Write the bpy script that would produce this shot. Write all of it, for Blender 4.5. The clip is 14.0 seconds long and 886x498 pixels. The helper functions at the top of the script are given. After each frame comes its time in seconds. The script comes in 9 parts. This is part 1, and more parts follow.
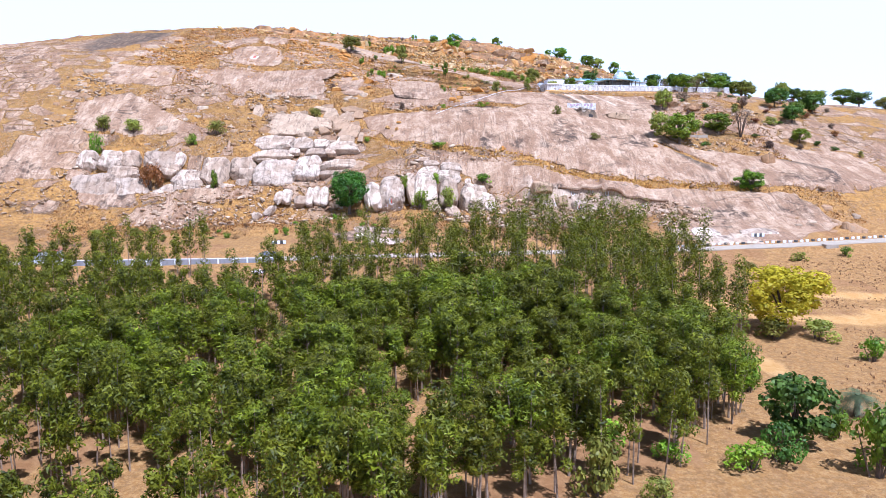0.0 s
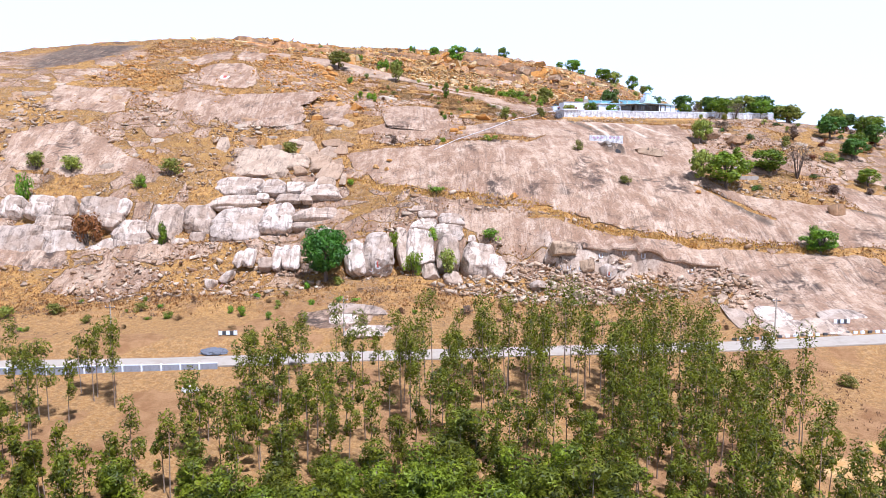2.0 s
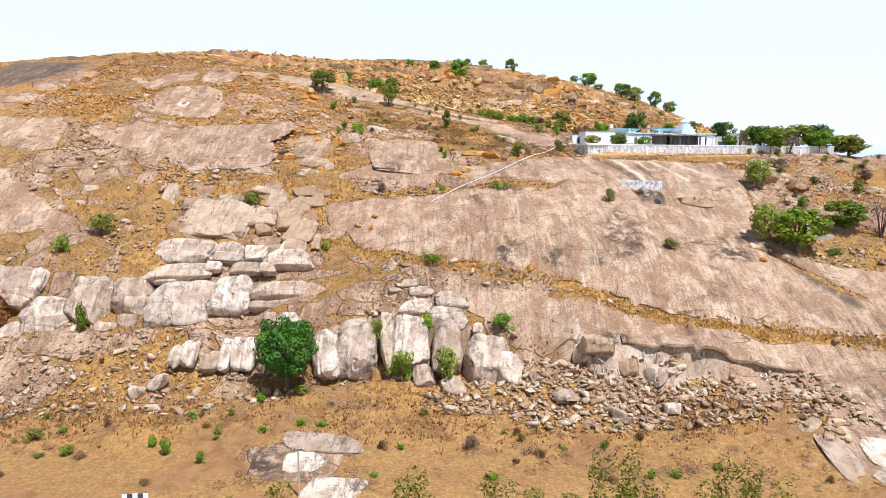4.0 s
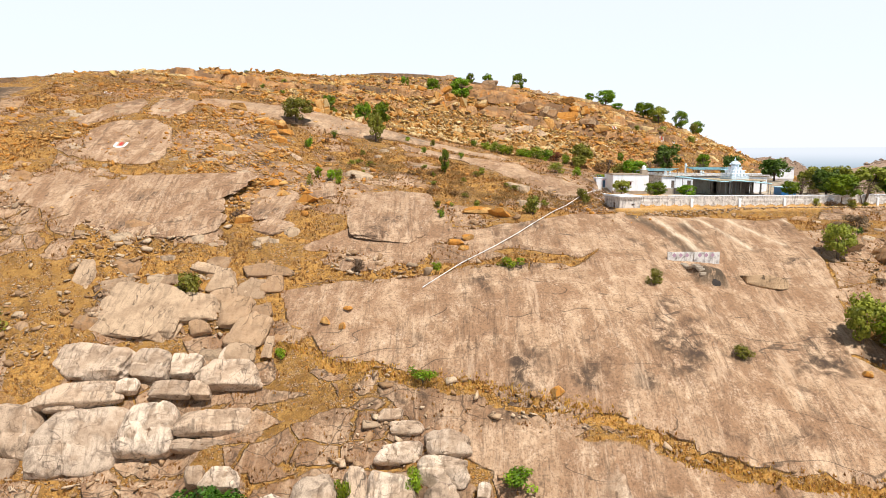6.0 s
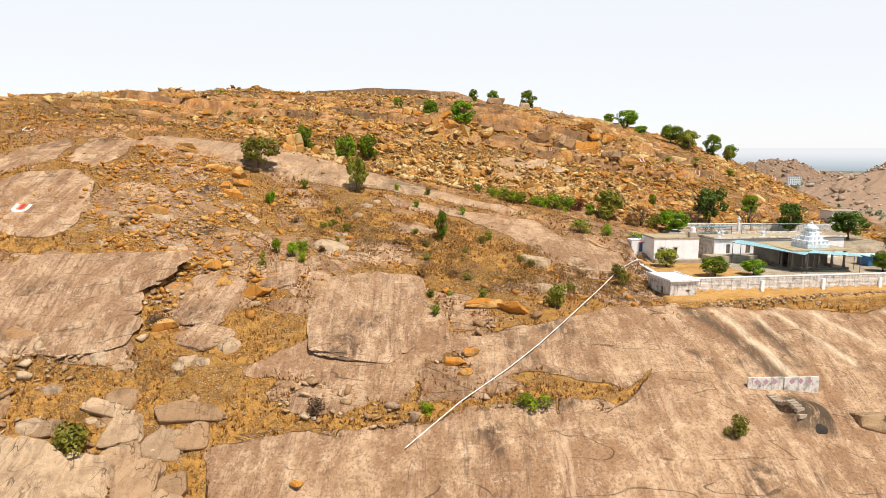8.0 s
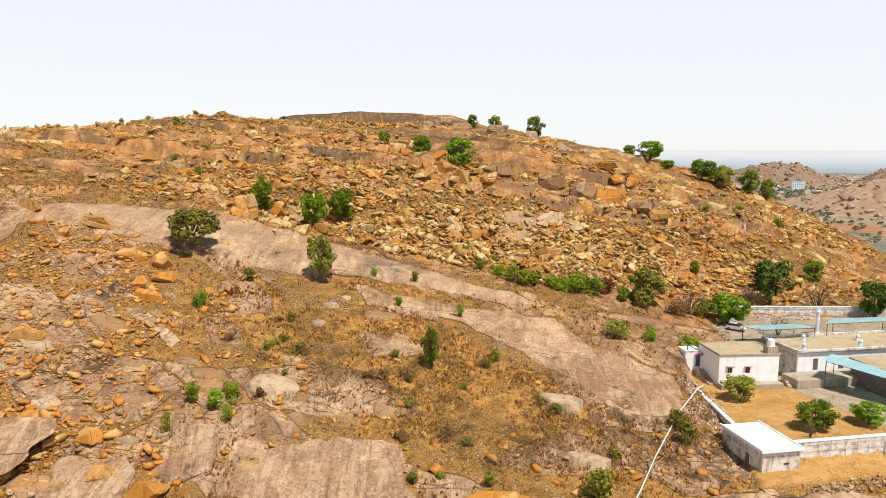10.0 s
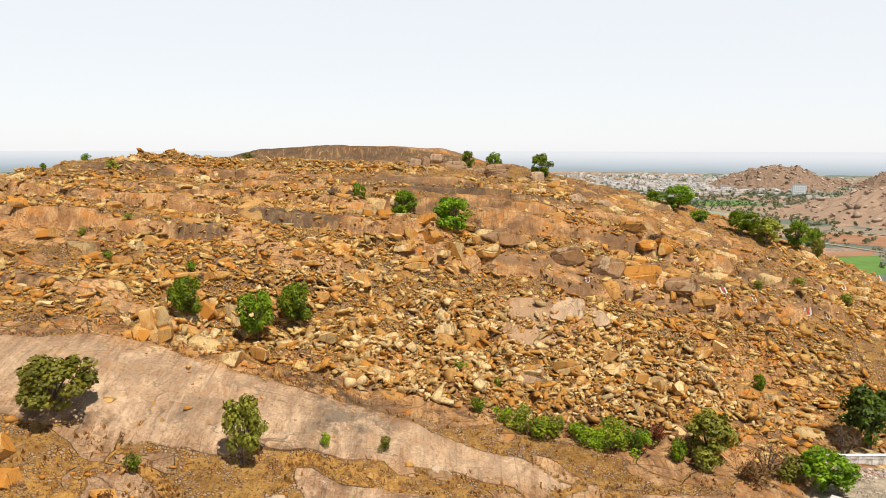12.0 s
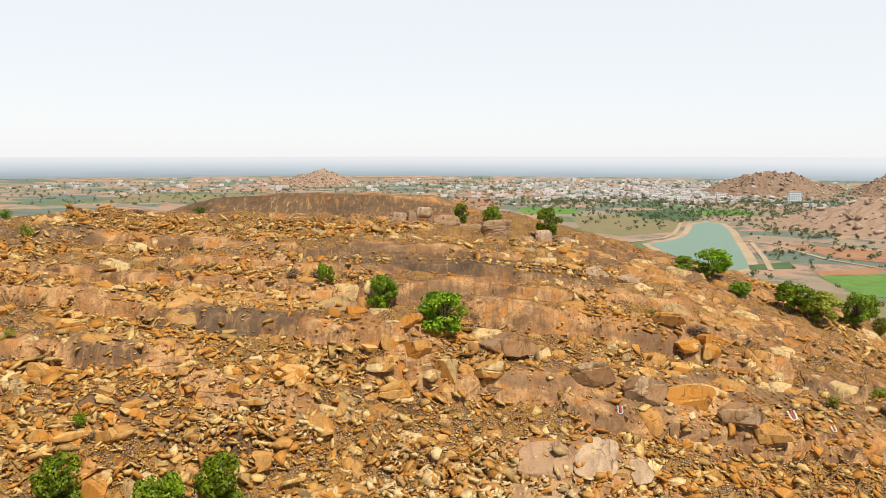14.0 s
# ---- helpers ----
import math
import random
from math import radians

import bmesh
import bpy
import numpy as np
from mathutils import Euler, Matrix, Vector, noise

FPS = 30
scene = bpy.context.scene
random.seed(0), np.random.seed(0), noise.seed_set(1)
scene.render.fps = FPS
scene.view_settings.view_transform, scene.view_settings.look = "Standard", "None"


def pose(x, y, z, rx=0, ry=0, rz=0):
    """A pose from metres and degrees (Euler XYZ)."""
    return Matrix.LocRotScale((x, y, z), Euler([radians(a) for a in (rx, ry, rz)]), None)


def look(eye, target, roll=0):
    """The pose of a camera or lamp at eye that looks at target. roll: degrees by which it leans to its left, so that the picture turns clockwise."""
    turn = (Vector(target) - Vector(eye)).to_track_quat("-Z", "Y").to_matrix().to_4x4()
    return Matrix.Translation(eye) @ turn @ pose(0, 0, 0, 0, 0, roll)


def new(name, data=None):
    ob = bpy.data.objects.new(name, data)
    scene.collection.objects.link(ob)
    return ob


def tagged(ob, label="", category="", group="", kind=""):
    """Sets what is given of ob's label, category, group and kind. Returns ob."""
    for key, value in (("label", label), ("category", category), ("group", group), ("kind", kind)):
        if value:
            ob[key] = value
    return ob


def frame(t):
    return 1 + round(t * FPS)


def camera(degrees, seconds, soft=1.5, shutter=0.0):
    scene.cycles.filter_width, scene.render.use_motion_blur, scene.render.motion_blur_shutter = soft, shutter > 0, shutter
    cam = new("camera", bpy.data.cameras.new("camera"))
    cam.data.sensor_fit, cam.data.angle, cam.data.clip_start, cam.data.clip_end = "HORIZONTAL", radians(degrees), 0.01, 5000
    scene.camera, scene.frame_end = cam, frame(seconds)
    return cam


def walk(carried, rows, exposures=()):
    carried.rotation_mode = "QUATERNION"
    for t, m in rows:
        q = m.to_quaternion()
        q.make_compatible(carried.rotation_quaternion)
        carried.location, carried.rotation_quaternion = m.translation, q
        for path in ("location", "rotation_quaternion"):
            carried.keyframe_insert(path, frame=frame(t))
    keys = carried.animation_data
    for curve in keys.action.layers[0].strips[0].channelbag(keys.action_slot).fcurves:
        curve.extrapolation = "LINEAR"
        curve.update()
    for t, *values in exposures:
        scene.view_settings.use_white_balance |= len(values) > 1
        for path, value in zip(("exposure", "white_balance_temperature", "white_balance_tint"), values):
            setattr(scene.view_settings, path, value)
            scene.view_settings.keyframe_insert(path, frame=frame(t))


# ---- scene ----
cam = camera(64.3, 14.0, soft=0.7)
METRES, EYE, TILT, LEAN, TURN = 320.0, 24.0, -7.5, 0.0, 0.0
ROWS = [
    (0.0, 0.0, 0.0, 0.0, -0.0, 0.0, 0.0),
    (0.5, 0.0009, 0.0337, 0.0152, 0.05, 0.01, -0.05),
    (1.0, 0.0021, 0.0657, 0.0306, 0.09, -0.05, -0.12),
    (1.5, 0.0026, 0.0993, 0.0462, 0.11, -0.04, -0.19),
    (2.0, 0.0032, 0.1318, 0.0606, 0.18, -0.04, -0.28),
    (4.5, 0.0066, 0.2975, 0.1358, 0.48, -0.12, -0.44),
    (5.0, 0.0074, 0.3302, 0.151, 0.53, -0.09, -0.45),
    (5.5, 0.008, 0.362, 0.1655, 0.57, -0.12, -0.46),
    (6.0, 0.0089, 0.3951, 0.1804, 0.63, -0.17, -0.48),
    (6.5, 0.0097, 0.4271, 0.1953, 0.69, -0.26, -0.51),
    (7.0, 0.0103, 0.4604, 0.2108, 0.75, -0.31, -0.56),
    (7.5, 0.0108, 0.4921, 0.2256, 0.78, -0.38, -0.62),
    (8.0, 0.0107, 0.5242, 0.2402, 0.78, -0.4, -0.6),
    (10.5, 0.0129, 0.6868, 0.3182, 0.57, -0.51, -0.58),
    (11.0, 0.0139, 0.7199, 0.3341, 0.54, -0.51, -0.55),
    (11.5, 0.015, 0.7539, 0.3509, 0.41, -0.54, -0.52),
    (12.0, 0.0157, 0.7863, 0.3671, 0.24, -0.59, -0.48),
    (12.5, 0.0167, 0.8183, 0.3829, 0.05, -0.53, -0.39),
    (13.0, 0.0169, 0.8472, 0.3981, -0.13, -0.5, -0.37),
    (13.5, 0.0173, 0.8754, 0.4131, -0.27, -0.43, -0.34),
    (14.0, 0.0172, 0.9033, 0.4282, -0.43, -0.4, -0.31),
]
# the clip's picture starts pale and pinkish and grows warmer and deeper
EXPOSURES = [(0.0, 0.54, 4850, 22), (2.0, 0.52, 5000, 21), (5.0, 0.25, 5900, 13), (7.5, 0.12, 6900, 14), (14.0, 0.05, 6900, 13)]
walk(cam, [(t, pose(0, 0, EYE, TILT, LEAN, TURN) @ pose(METRES * x, METRES * y, METRES * z, 90 + pitch, roll, yaw)) for t, x, y, z, yaw, pitch, roll in ROWS], EXPOSURES)


# ---- daylight: a high hazy sun behind the camera's right shoulder, a pale bright sky ----
SUN_FROM = Vector((0.52, -0.74, 1.80)).normalized()
world = bpy.data.worlds.new("hazy_sky")
scene.world = world
world.use_nodes = True
wn = world.node_tree
wn.nodes.clear()
sky = wn.nodes.new("ShaderNodeTexSky")
sky.sky_type = "NISHITA"
sky.sun_disc = False
sky.sun_elevation = math.asin(SUN_FROM.z)
sky.sun_rotation = math.atan2(SUN_FROM.x, SUN_FROM.y)
sky.altitude, sky.air_density, sky.dust_density, sky.ozone_density = 900, 1.0, 1.0, 1.5
pale = wn.nodes.new("ShaderNodeBackground")
pale.inputs["Color"].default_value = (0.875, 0.94, 1.0, 1)
clear = wn.nodes.new("ShaderNodeBackground")
clear.inputs["Strength"].default_value = 0.022
way = wn.nodes.new("ShaderNodeTexCoord")
split_way = wn.nodes.new("ShaderNodeSeparateXYZ")
haze = wn.nodes.new("ShaderNodeMapRange")
haze.interpolation_type = "SMOOTHSTEP"
for socket, value in (("From Min", 0.2), ("From Max", 0.55), ("To Min", 0.84), ("To Max", 0.03)):
    haze.inputs[socket].default_value = value
wn.links.new(way.outputs["Generated"], split_way.inputs[0])
wn.links.new(split_way.outputs[2], haze.inputs["Value"])
wn.links.new(haze.outputs[0], pale.inputs["Strength"])
both = wn.nodes.new("ShaderNodeAddShader")
wout = wn.nodes.new("ShaderNodeOutputWorld")
wn.links.new(sky.outputs["Color"], clear.inputs["Color"])
wn.links.new(pale.outputs[0], both.inputs[0])
wn.links.new(clear.outputs[0], both.inputs[1])
wn.links.new(both.outputs[0], wout.inputs["Surface"])
sun = new("sun", bpy.data.lights.new("sun", "SUN"))
sun.data.energy, sun.data.angle, sun.data.color = 5.0, radians(0.7), (1.0, 0.94, 0.84)
sun.matrix_world = look(SUN_FROM * 100, (0, 0, 0))


# ---- materials ----
def material(name):
    m = bpy.data.materials.new(name)
    m.use_nodes = True
    t = m.node_tree
    return m, t, t.nodes["Principled BSDF"]


def put(t, kind, links=(), **settings):
    n = t.nodes.new(kind)
    for key, value in settings.items():
        if key in n.inputs:
            n.inputs[key].default_value = value
        else:
            setattr(n, key, value)
    for socket, source in links:
        t.links.new(source, n.inputs[socket])
    return n


def coords(t, scale=(1, 1, 1), kind="Object"):
    c = put(t, "ShaderNodeTexCoord")
    m = put(t, "ShaderNodeMapping", [("Vector", c.outputs[kind])])
    m.inputs["Scale"].default_value = scale
    return m.outputs[0]


def noise_tex(t, vector, scale, detail=5.0, rough=0.6, distort=0.0):
    n = put(t, "ShaderNodeTexNoise", [("Vector", vector)])
    n.inputs["Scale"].default_value, n.inputs["Detail"].default_value = scale, detail
    n.inputs["Roughness"].default_value, n.inputs["Distortion"].default_value = rough, distort
    return n.outputs["Fac"]


def noise_colour(t, vector, scale):
    n = put(t, "ShaderNodeTexNoise", [("Vector", vector)])
    n.inputs["Scale"].default_value = scale
    return n.outputs["Color"]


def between(t, value, lo, hi, to_lo=0.0, to_hi=1.0):
    n = put(t, "ShaderNodeMapRange", [("Value", value)], interpolation_type="SMOOTHSTEP")
    for key, v in (("From Min", lo), ("From Max", hi), ("To Min", to_lo), ("To Max", to_hi)):
        n.inputs[key].default_value = v
    return n.outputs["Result"]


def blend(t, fac, a, b, mode="MIX"):
    n = put(t, "ShaderNodeMix", data_type="RGBA", blend_type=mode)
    for i, v in ((0, fac), (6, a), (7, b)):
        if isinstance(v, (int, float)):
            n.inputs[i].default_value = v
        elif isinstance(v, tuple):
            n.inputs[i].default_value = (*v, 1)
        else:
            t.links.new(v, n.inputs[i])
    return n.outputs[2]


def times(t, a, b, op="MULTIPLY"):
    n = put(t, "ShaderNodeMath", operation=op)
    for i, v in ((0, a), (1, b)):
        if isinstance(v, (int, float)):
            n.inputs[i].default_value = v
        else:
            t.links.new(v, n.inputs[i])
    return n.outputs[0]


def bump(t, shader, height, strength, distance):
    n = put(t, "ShaderNodeBump", [("Height", height)])
    n.inputs["Strength"].default_value, n.inputs["Distance"].default_value = strength, distance
    t.links.new(n.outputs[0], shader.inputs["Normal"])


def attribute(t, name):
    return put(t, "ShaderNodeAttribute", attribute_name=name).outputs["Fac"]


def hairline(t, v, scale, width):
    """Wandering cracks, where a slow noise passes its middle."""
    n = noise_tex(t, v, scale, 2.5, 0.45, 0.3)
    off = times(t, times(t, n, 0.5, "SUBTRACT"), 0.0, "ADD")
    off = put(t, "ShaderNodeMath", [(0, off)], operation="ABSOLUTE").outputs[0]
    return times(t, between(t, off, width, width * 0.25), between(t, noise_tex(t, v, scale * 0.9, 2), 0.48, 0.56))


def rock_colour(t):
    """Weathered granite: pale tan, brown varnish drawn down the face, dark patches, thin open joints."""
    v = coords(t)
    big, mid, fine = noise_tex(t, v, 0.05, 5, 0.6, 0.6), noise_tex(t, v, 0.32, 7, 0.7, 0.6), noise_tex(t, v, 2.4, 6, 0.75)
    run = noise_tex(t, coords(t, (0.22, 0.1, 0.1)), 0.9, 8, 0.75, 0.45)
    thin = noise_tex(t, coords(t, (1.9, 0.16, 0.16)), 0.8, 5, 0.7, 0.8)
    c = blend(t, between(t, mid, 0.36, 0.64), PALE_ROCK, TAN_ROCK)
    c = blend(t, times(t, between(t, run, 0.42, 0.58), 0.8), c, BROWN_ROCK)
    c = blend(t, times(t, times(t, between(t, thin, 0.5, 0.66), between(t, big, 0.36, 0.53)), 0.48), c, DARK_ROCK)
    c = blend(t, times(t, between(t, big, 0.54, 0.66), between(t, mid, 0.4, 0.6)), c, DARK_ROCK)
    c = blend(t, times(t, between(t, fine, 0.47, 0.62), 0.5), c, DARK_ROCK)
    lick = noise_tex(t, coords(t, (0.42, 0.07, 0.07)), 1.0, 8, 0.75, 0.35)
    c = blend(t, times(t, between(t, lick, 0.53, 0.66), 0.42), c, (0.66, 0.50, 0.35))
    c = blend(t, times(t, hairline(t, coords(t, (0.45, 1.5, 1.5)), 0.11, 0.007), 0.7), c, (0.06, 0.042, 0.03))
    c = blend(t, times(t, hairline(t, coords(t, (1.7, 0.5, 0.5)), 0.13, 0.006), 0.5), c, (0.09, 0.06, 0.042))
    c = blend(t, times(t, between(t, fine, 0.5, 0.3), between(t, mid, 0.5, 0.36)), c, (0.54, 0.45, 0.36))
    return c, v, mid, fine, big


PALE_ROCK, TAN_ROCK, BROWN_ROCK, DARK_ROCK = (0.57, 0.405, 0.265), (0.40, 0.262, 0.16), (0.265, 0.15, 0.082), (0.07, 0.048, 0.034)
RUST, EARTH, EARTH_PALE, STRAW = (0.52, 0.225, 0.04), (0.24, 0.125, 0.032), (0.42, 0.24, 0.068), (0.41, 0.21, 0.048)


def ground_material():
    m, t, sh = material("hill_ground")
    c, v, mid, fine, big = rock_colour(t)
    face = attribute(t, "face")
    clean = blend(t, between(t, mid, 0.38, 0.62), (0.57, 0.45, 0.33), (0.40, 0.29, 0.195))
    clean = blend(t, times(t, between(t, fine, 0.48, 0.64), 0.4), clean, (0.2, 0.14, 0.095))
    clean = blend(t, times(t, between(t, noise_tex(t, coords(t, (1, 1, 0.3)), 0.5, 6, 0.7, 0.8), 0.48, 0.62), 0.75), clean, (0.25, 0.17, 0.11))
    clean = blend(t, times(t, hairline(t, coords(t, (1.6, 0.6, 0.5)), 0.16, 0.008), 0.8), clean, (0.06, 0.042, 0.03))
    c = blend(t, face, c, clean)
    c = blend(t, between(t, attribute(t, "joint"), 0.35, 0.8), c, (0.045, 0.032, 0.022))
    rust = attribute(t, "rust")
    c = blend(t, times(t, rust, between(t, noise_tex(t, v, 0.22, 6, 0.7), 0.52, 0.68)), c, RUST)
    c = blend(t, times(t, rust, 0.75), c, blend(t, 1.0, c, (1.05, 0.80, 0.40), "MULTIPLY"))
    varnish = times(t, between(t, noise_tex(t, coords(t, (0.5, 1.0, 1.0)), 0.09, 6, 0.7, 0.5), 0.5, 0.6), rust)
    c = blend(t, times(t, varnish, 0.75), c, (0.13, 0.085, 0.055))
    earth = blend(t, between(t, mid, 0.35, 0.65), EARTH, EARTH_PALE)
    earth = blend(t, between(t, fine, 0.48, 0.64), earth, (0.075, 0.042, 0.02))
    earth = blend(t, attribute(t, "soil"), earth, blend(t, between(t, mid, 0.35, 0.65), (0.25, 0.125, 0.045), (0.36, 0.20, 0.082)))
    # small stones in the earth, each its own tone, dark between them
    grit = put(t, "ShaderNodeTexVoronoi", [("Vector", blend(t, 0.12, coords(t, (2.6, 3.1, 3.1)), noise_colour(t, v, 2.6)))], feature="F1", Scale=1.0)
    rim = put(t, "ShaderNodeTexVoronoi", [("Vector", blend(t, 0.12, coords(t, (2.6, 3.1, 3.1)), noise_colour(t, v, 2.6)))], feature="DISTANCE_TO_EDGE", Scale=1.0)
    tone = put(t, "ShaderNodeSeparateColor", [("Color", grit.outputs["Color"])])
    pebble = blend(t, tone.outputs[0], TAN_ROCK, PALE_ROCK)
    pebble = blend(t, between(t, tone.outputs[1], 0.6, 0.75), pebble, RUST)
    pebble = blend(t, between(t, rim.outputs["Distance"], 0.14, 0.02), pebble, (0.06, 0.035, 0.02))
    strewn_with = times(t, attribute(t, "stony"), between(t, noise_tex(t, v, 0.35, 5, 0.7), 0.40, 0.58))
    strewn_with = times(t, strewn_with, between(t, tone.outputs[2], 0.25, 0.35))
    earth = blend(t, strewn_with, earth, pebble)
    straw = blend(t, between(t, noise_tex(t, v, 1.7, 6, 0.75), 0.4, 0.66), STRAW, (0.51, 0.30, 0.092))
    straw = blend(t, between(t, noise_tex(t, v, 5.5, 4, 0.7), 0.55, 0.75), straw, (0.17, 0.09, 0.03))
    straw = blend(t, times(t, between(t, noise_tex(t, v, 0.7, 7, 0.85), 0.46, 0.56), 0.65), straw, (0.15, 0.08, 0.028))
    straw = blend(t, times(t, attribute(t, "soil"), 0.5), straw, blend(t, between(t, noise_tex(t, v, 1.7, 6, 0.75), 0.4, 0.66), (0.27, 0.145, 0.055), (0.42, 0.26, 0.12)))
    pale_run, dark_run = attribute(t, "pale_run"), attribute(t, "dark_run")
    worn = noise_tex(t, coords(t, (1.1, 0.3, 0.3)), 1.0, 6, 0.7, 0.6)
    c = blend(t, times(t, dark_run, between(t, worn, 0.3, 0.52)), c, (0.07, 0.053, 0.036))
    c = blend(t, times(t, pale_run, between(t, worn, 0.25, 0.6)), c, (0.63, 0.53, 0.39))
    rocky, grassy, bare, paved, field = (attribute(t, n) for n in ("rock", "grass", "bare", "paved", "field"))
    edge = times(t, times(t, fine, 0.5, "SUBTRACT"), 0.9)
    out = blend(t, between(t, times(t, grassy, times(t, edge, 1.6), "ADD"), 0.35, 0.65), earth, straw)
    out = blend(t, times(t, strewn_with, between(t, tone.outputs[2], 0.6, 0.62)), out, pebble)
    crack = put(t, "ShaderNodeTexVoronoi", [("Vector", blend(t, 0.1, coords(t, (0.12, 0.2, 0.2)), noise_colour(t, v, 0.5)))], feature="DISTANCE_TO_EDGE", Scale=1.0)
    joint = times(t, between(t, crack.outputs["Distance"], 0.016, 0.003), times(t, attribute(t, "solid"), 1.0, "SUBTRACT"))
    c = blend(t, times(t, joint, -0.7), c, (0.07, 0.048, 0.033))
    # sheets of rock: each cell of the jointing is bare or grown over, by the share of rock there
    wander = noise_colour(t, v, 0.11)
    ragged = noise_colour(t, v, 0.9)
    solid = attribute(t, "solid")
    shown, lips = None, None
    for size, seed in (((0.062, 0.15, 0.0), 0.0), ((0.17, 0.30, 0.0), 5.0)):
        at = blend(t, 0.055, blend(t, 0.32, coords(t, size), wander), ragged)
        cell = put(t, "ShaderNodeTexVoronoi", [("Vector", at)], feature="F1", Scale=1.0)
        lip = put(t, "ShaderNodeTexVoronoi", [("Vector", at)], feature="DISTANCE_TO_EDGE", Scale=1.0)
        lot = put(t, "ShaderNodeSeparateColor", [("Color", cell.outputs["Color"])])
        bare_cell = between(t, times(t, lot.outputs[0], rocky, "ADD"), 0.93, 0.95)
        open_joint = between(t, lip.outputs["Distance"], 0.012, 0.03)
        if shown is None:
            shown = times(t, bare_cell, open_joint)
            whole = between(t, lot.outputs[1], 0.45, 0.5)
        else:
            broken = times(t, bare_cell, open_joint)
            shown = times(t, times(t, shown, times(t, whole, open_joint, "MAXIMUM")), times(t, broken, between(t, lot.outputs[2], 0.55, 0.6)), "MAXIMUM")
    shown = times(t, shown, between(t, times(t, solid, rocky), 0.3, 0.6), "MAXIMUM")
    shown = times(t, times(t, shown, between(t, times(t, rocky, edge, "ADD"), 0.02, 0.1)), between(t, rocky, 0.03, 0.1))
    out = blend(t, shown, out, c)
    sand = blend(t, between(t, mid, 0.35, 0.65), (0.50, 0.27, 0.075), (0.58, 0.36, 0.14))
    out = blend(t, between(t, times(t, bare, edge, "ADD"), 0.3, 0.7), out, sand)
    slab = blend(t, between(t, noise_tex(t, v, 0.9, 6, 0.7), 0.35, 0.7), (0.50, 0.43, 0.33), (0.36, 0.29, 0.21))
    out = blend(t, paved, out, slab)
    # far plain: parcels of field, fallow and grove, some tones blued for haze
    parcel = put(t, "ShaderNodeTexVoronoi", [("Vector", coords(t, (0.007, 0.011, 0)))], feature="F1", Scale=1.0)
    parcel.inputs["Randomness"].default_value = 0.85
    pick = put(t, "ShaderNodeSeparateColor", [("Color", parcel.outputs["Color"])])
    crop = blend(t, between(t, pick.outputs[0], 0.28, 0.32), (0.13, 0.19, 0.10), (0.30, 0.245, 0.18))
    crop = blend(t, between(t, pick.outputs[1], 0.62, 0.66), crop, (0.15, 0.19, 0.15))
    crop = blend(t, between(t, pick.outputs[2], 0.62, 0.66), crop, (0.40, 0.265, 0.185))
    crop = blend(t, times(t, between(t, noise_tex(t, v, 0.02, 5, 0.7), 0.5, 0.6), 0.7), crop, (0.11, 0.15, 0.135))
    out = blend(t, field, out, crop)
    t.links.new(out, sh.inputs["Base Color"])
    sh.inputs["Roughness"].default_value = 0.92
    sh.inputs["Specular IOR Level"].default_value = 0.25
    height = times(t, times(t, fine, 0.5), times(t, mid, 1.0), "ADD")
    height = times(t, height, times(t, between(t, solid, 0.2, 0.8, 1.0, 0.4), between(t, face, 0.2, 0.8, 1.0, 0.5)))
    height = times(t, height, times(t, times(t, times(t, between(t, rim.outputs["Distance"], 0.0, 0.3), strewn_with), times(t, 1.0, shown, "SUBTRACT")), 0.9), "ADD")
    height = times(t, height, times(t, shown, 1.6), "ADD")
    bump(t, sh, height, 0.9, 0.45)
    return m


# ---- the lie of the land: cross sections of the hill, each at one y, heights from west to east ----
STATIONS = (-260, -170, -110, -70, -35, 0, 35, 70, 110, 170, 260)
SECTIONS = []


def section(y, *heights):
    SECTIONS.append((y, heights))


section(60, -9.7, -9.2, -8.7, -8.9, -9.0, -9.0, -9.0, -8.3, -8.6, -8.9, -10.4)
section(140, -5.6, -5.9, -5.1, -4.6, -4.8, -5.2, -5.2, -6.6, -7.8, -7.3, -6.8)
section(186, -1.6, -1.6, -1.2, -0.9, -0.7, -0.6, -0.6, -0.5, -0.4, -0.2, 0.0)
section(206, 3.4, 1.9, -0.2, 1.7, 3.4, 2.5, 1.3, 3.5, 4.6, 4.1, 2.8)
section(222, 10.9, 8.2, 3.3, 5.0, 7.0, 7.0, 7.5, 10.0, 12.4, 9.2, 6.3)
section(240, 23.8, 23.7, 17.2, 18.9, 18.9, 21.6, 23.4, 20.6, 20.6, 15.4, 10.5)
section(262, 40.1, 40.9, 36.1, 36.0, 35.2, 38.0, 37.2, 31.5, 29.5, 22.6, 15.6)
section(290, 55.3, 57.5, 54.4, 53.2, 51.9, 48.2, 47.4, 44.6, 42.1, 36.5, 30.0)
section(325, 68.3, 72.5, 72.9, 69.9, 63.2, 59.8, 55.0, 52.6, 53.4, 47.0, 41.0)
section(360, 75.4, 82.9, 84.9, 82.0, 74.8, 67.2, 61.9, 55.8, 55.1, 49.5, 42.0)
section(395, 76.3, 90.8, 92.4, 86.7, 82.6, 72.2, 67.7, 62.1, 57.8, 48.0, 34.0)
section(430, 72.2, 93.5, 97.8, 94.1, 90.9, 86.9, 82.2, 75.8, 67.0, 46.8, 22.1)
section(465, 63.4, 90.0, 99.2, 96.7, 96.3, 95.2, 92.4, 86.0, 75.0, 52.6, 20.4)
section(505, 49.4, 84.0, 103.5, 104.0, 103.4, 101.6, 98.0, 92.6, 82.0, 56.0, 18.0)
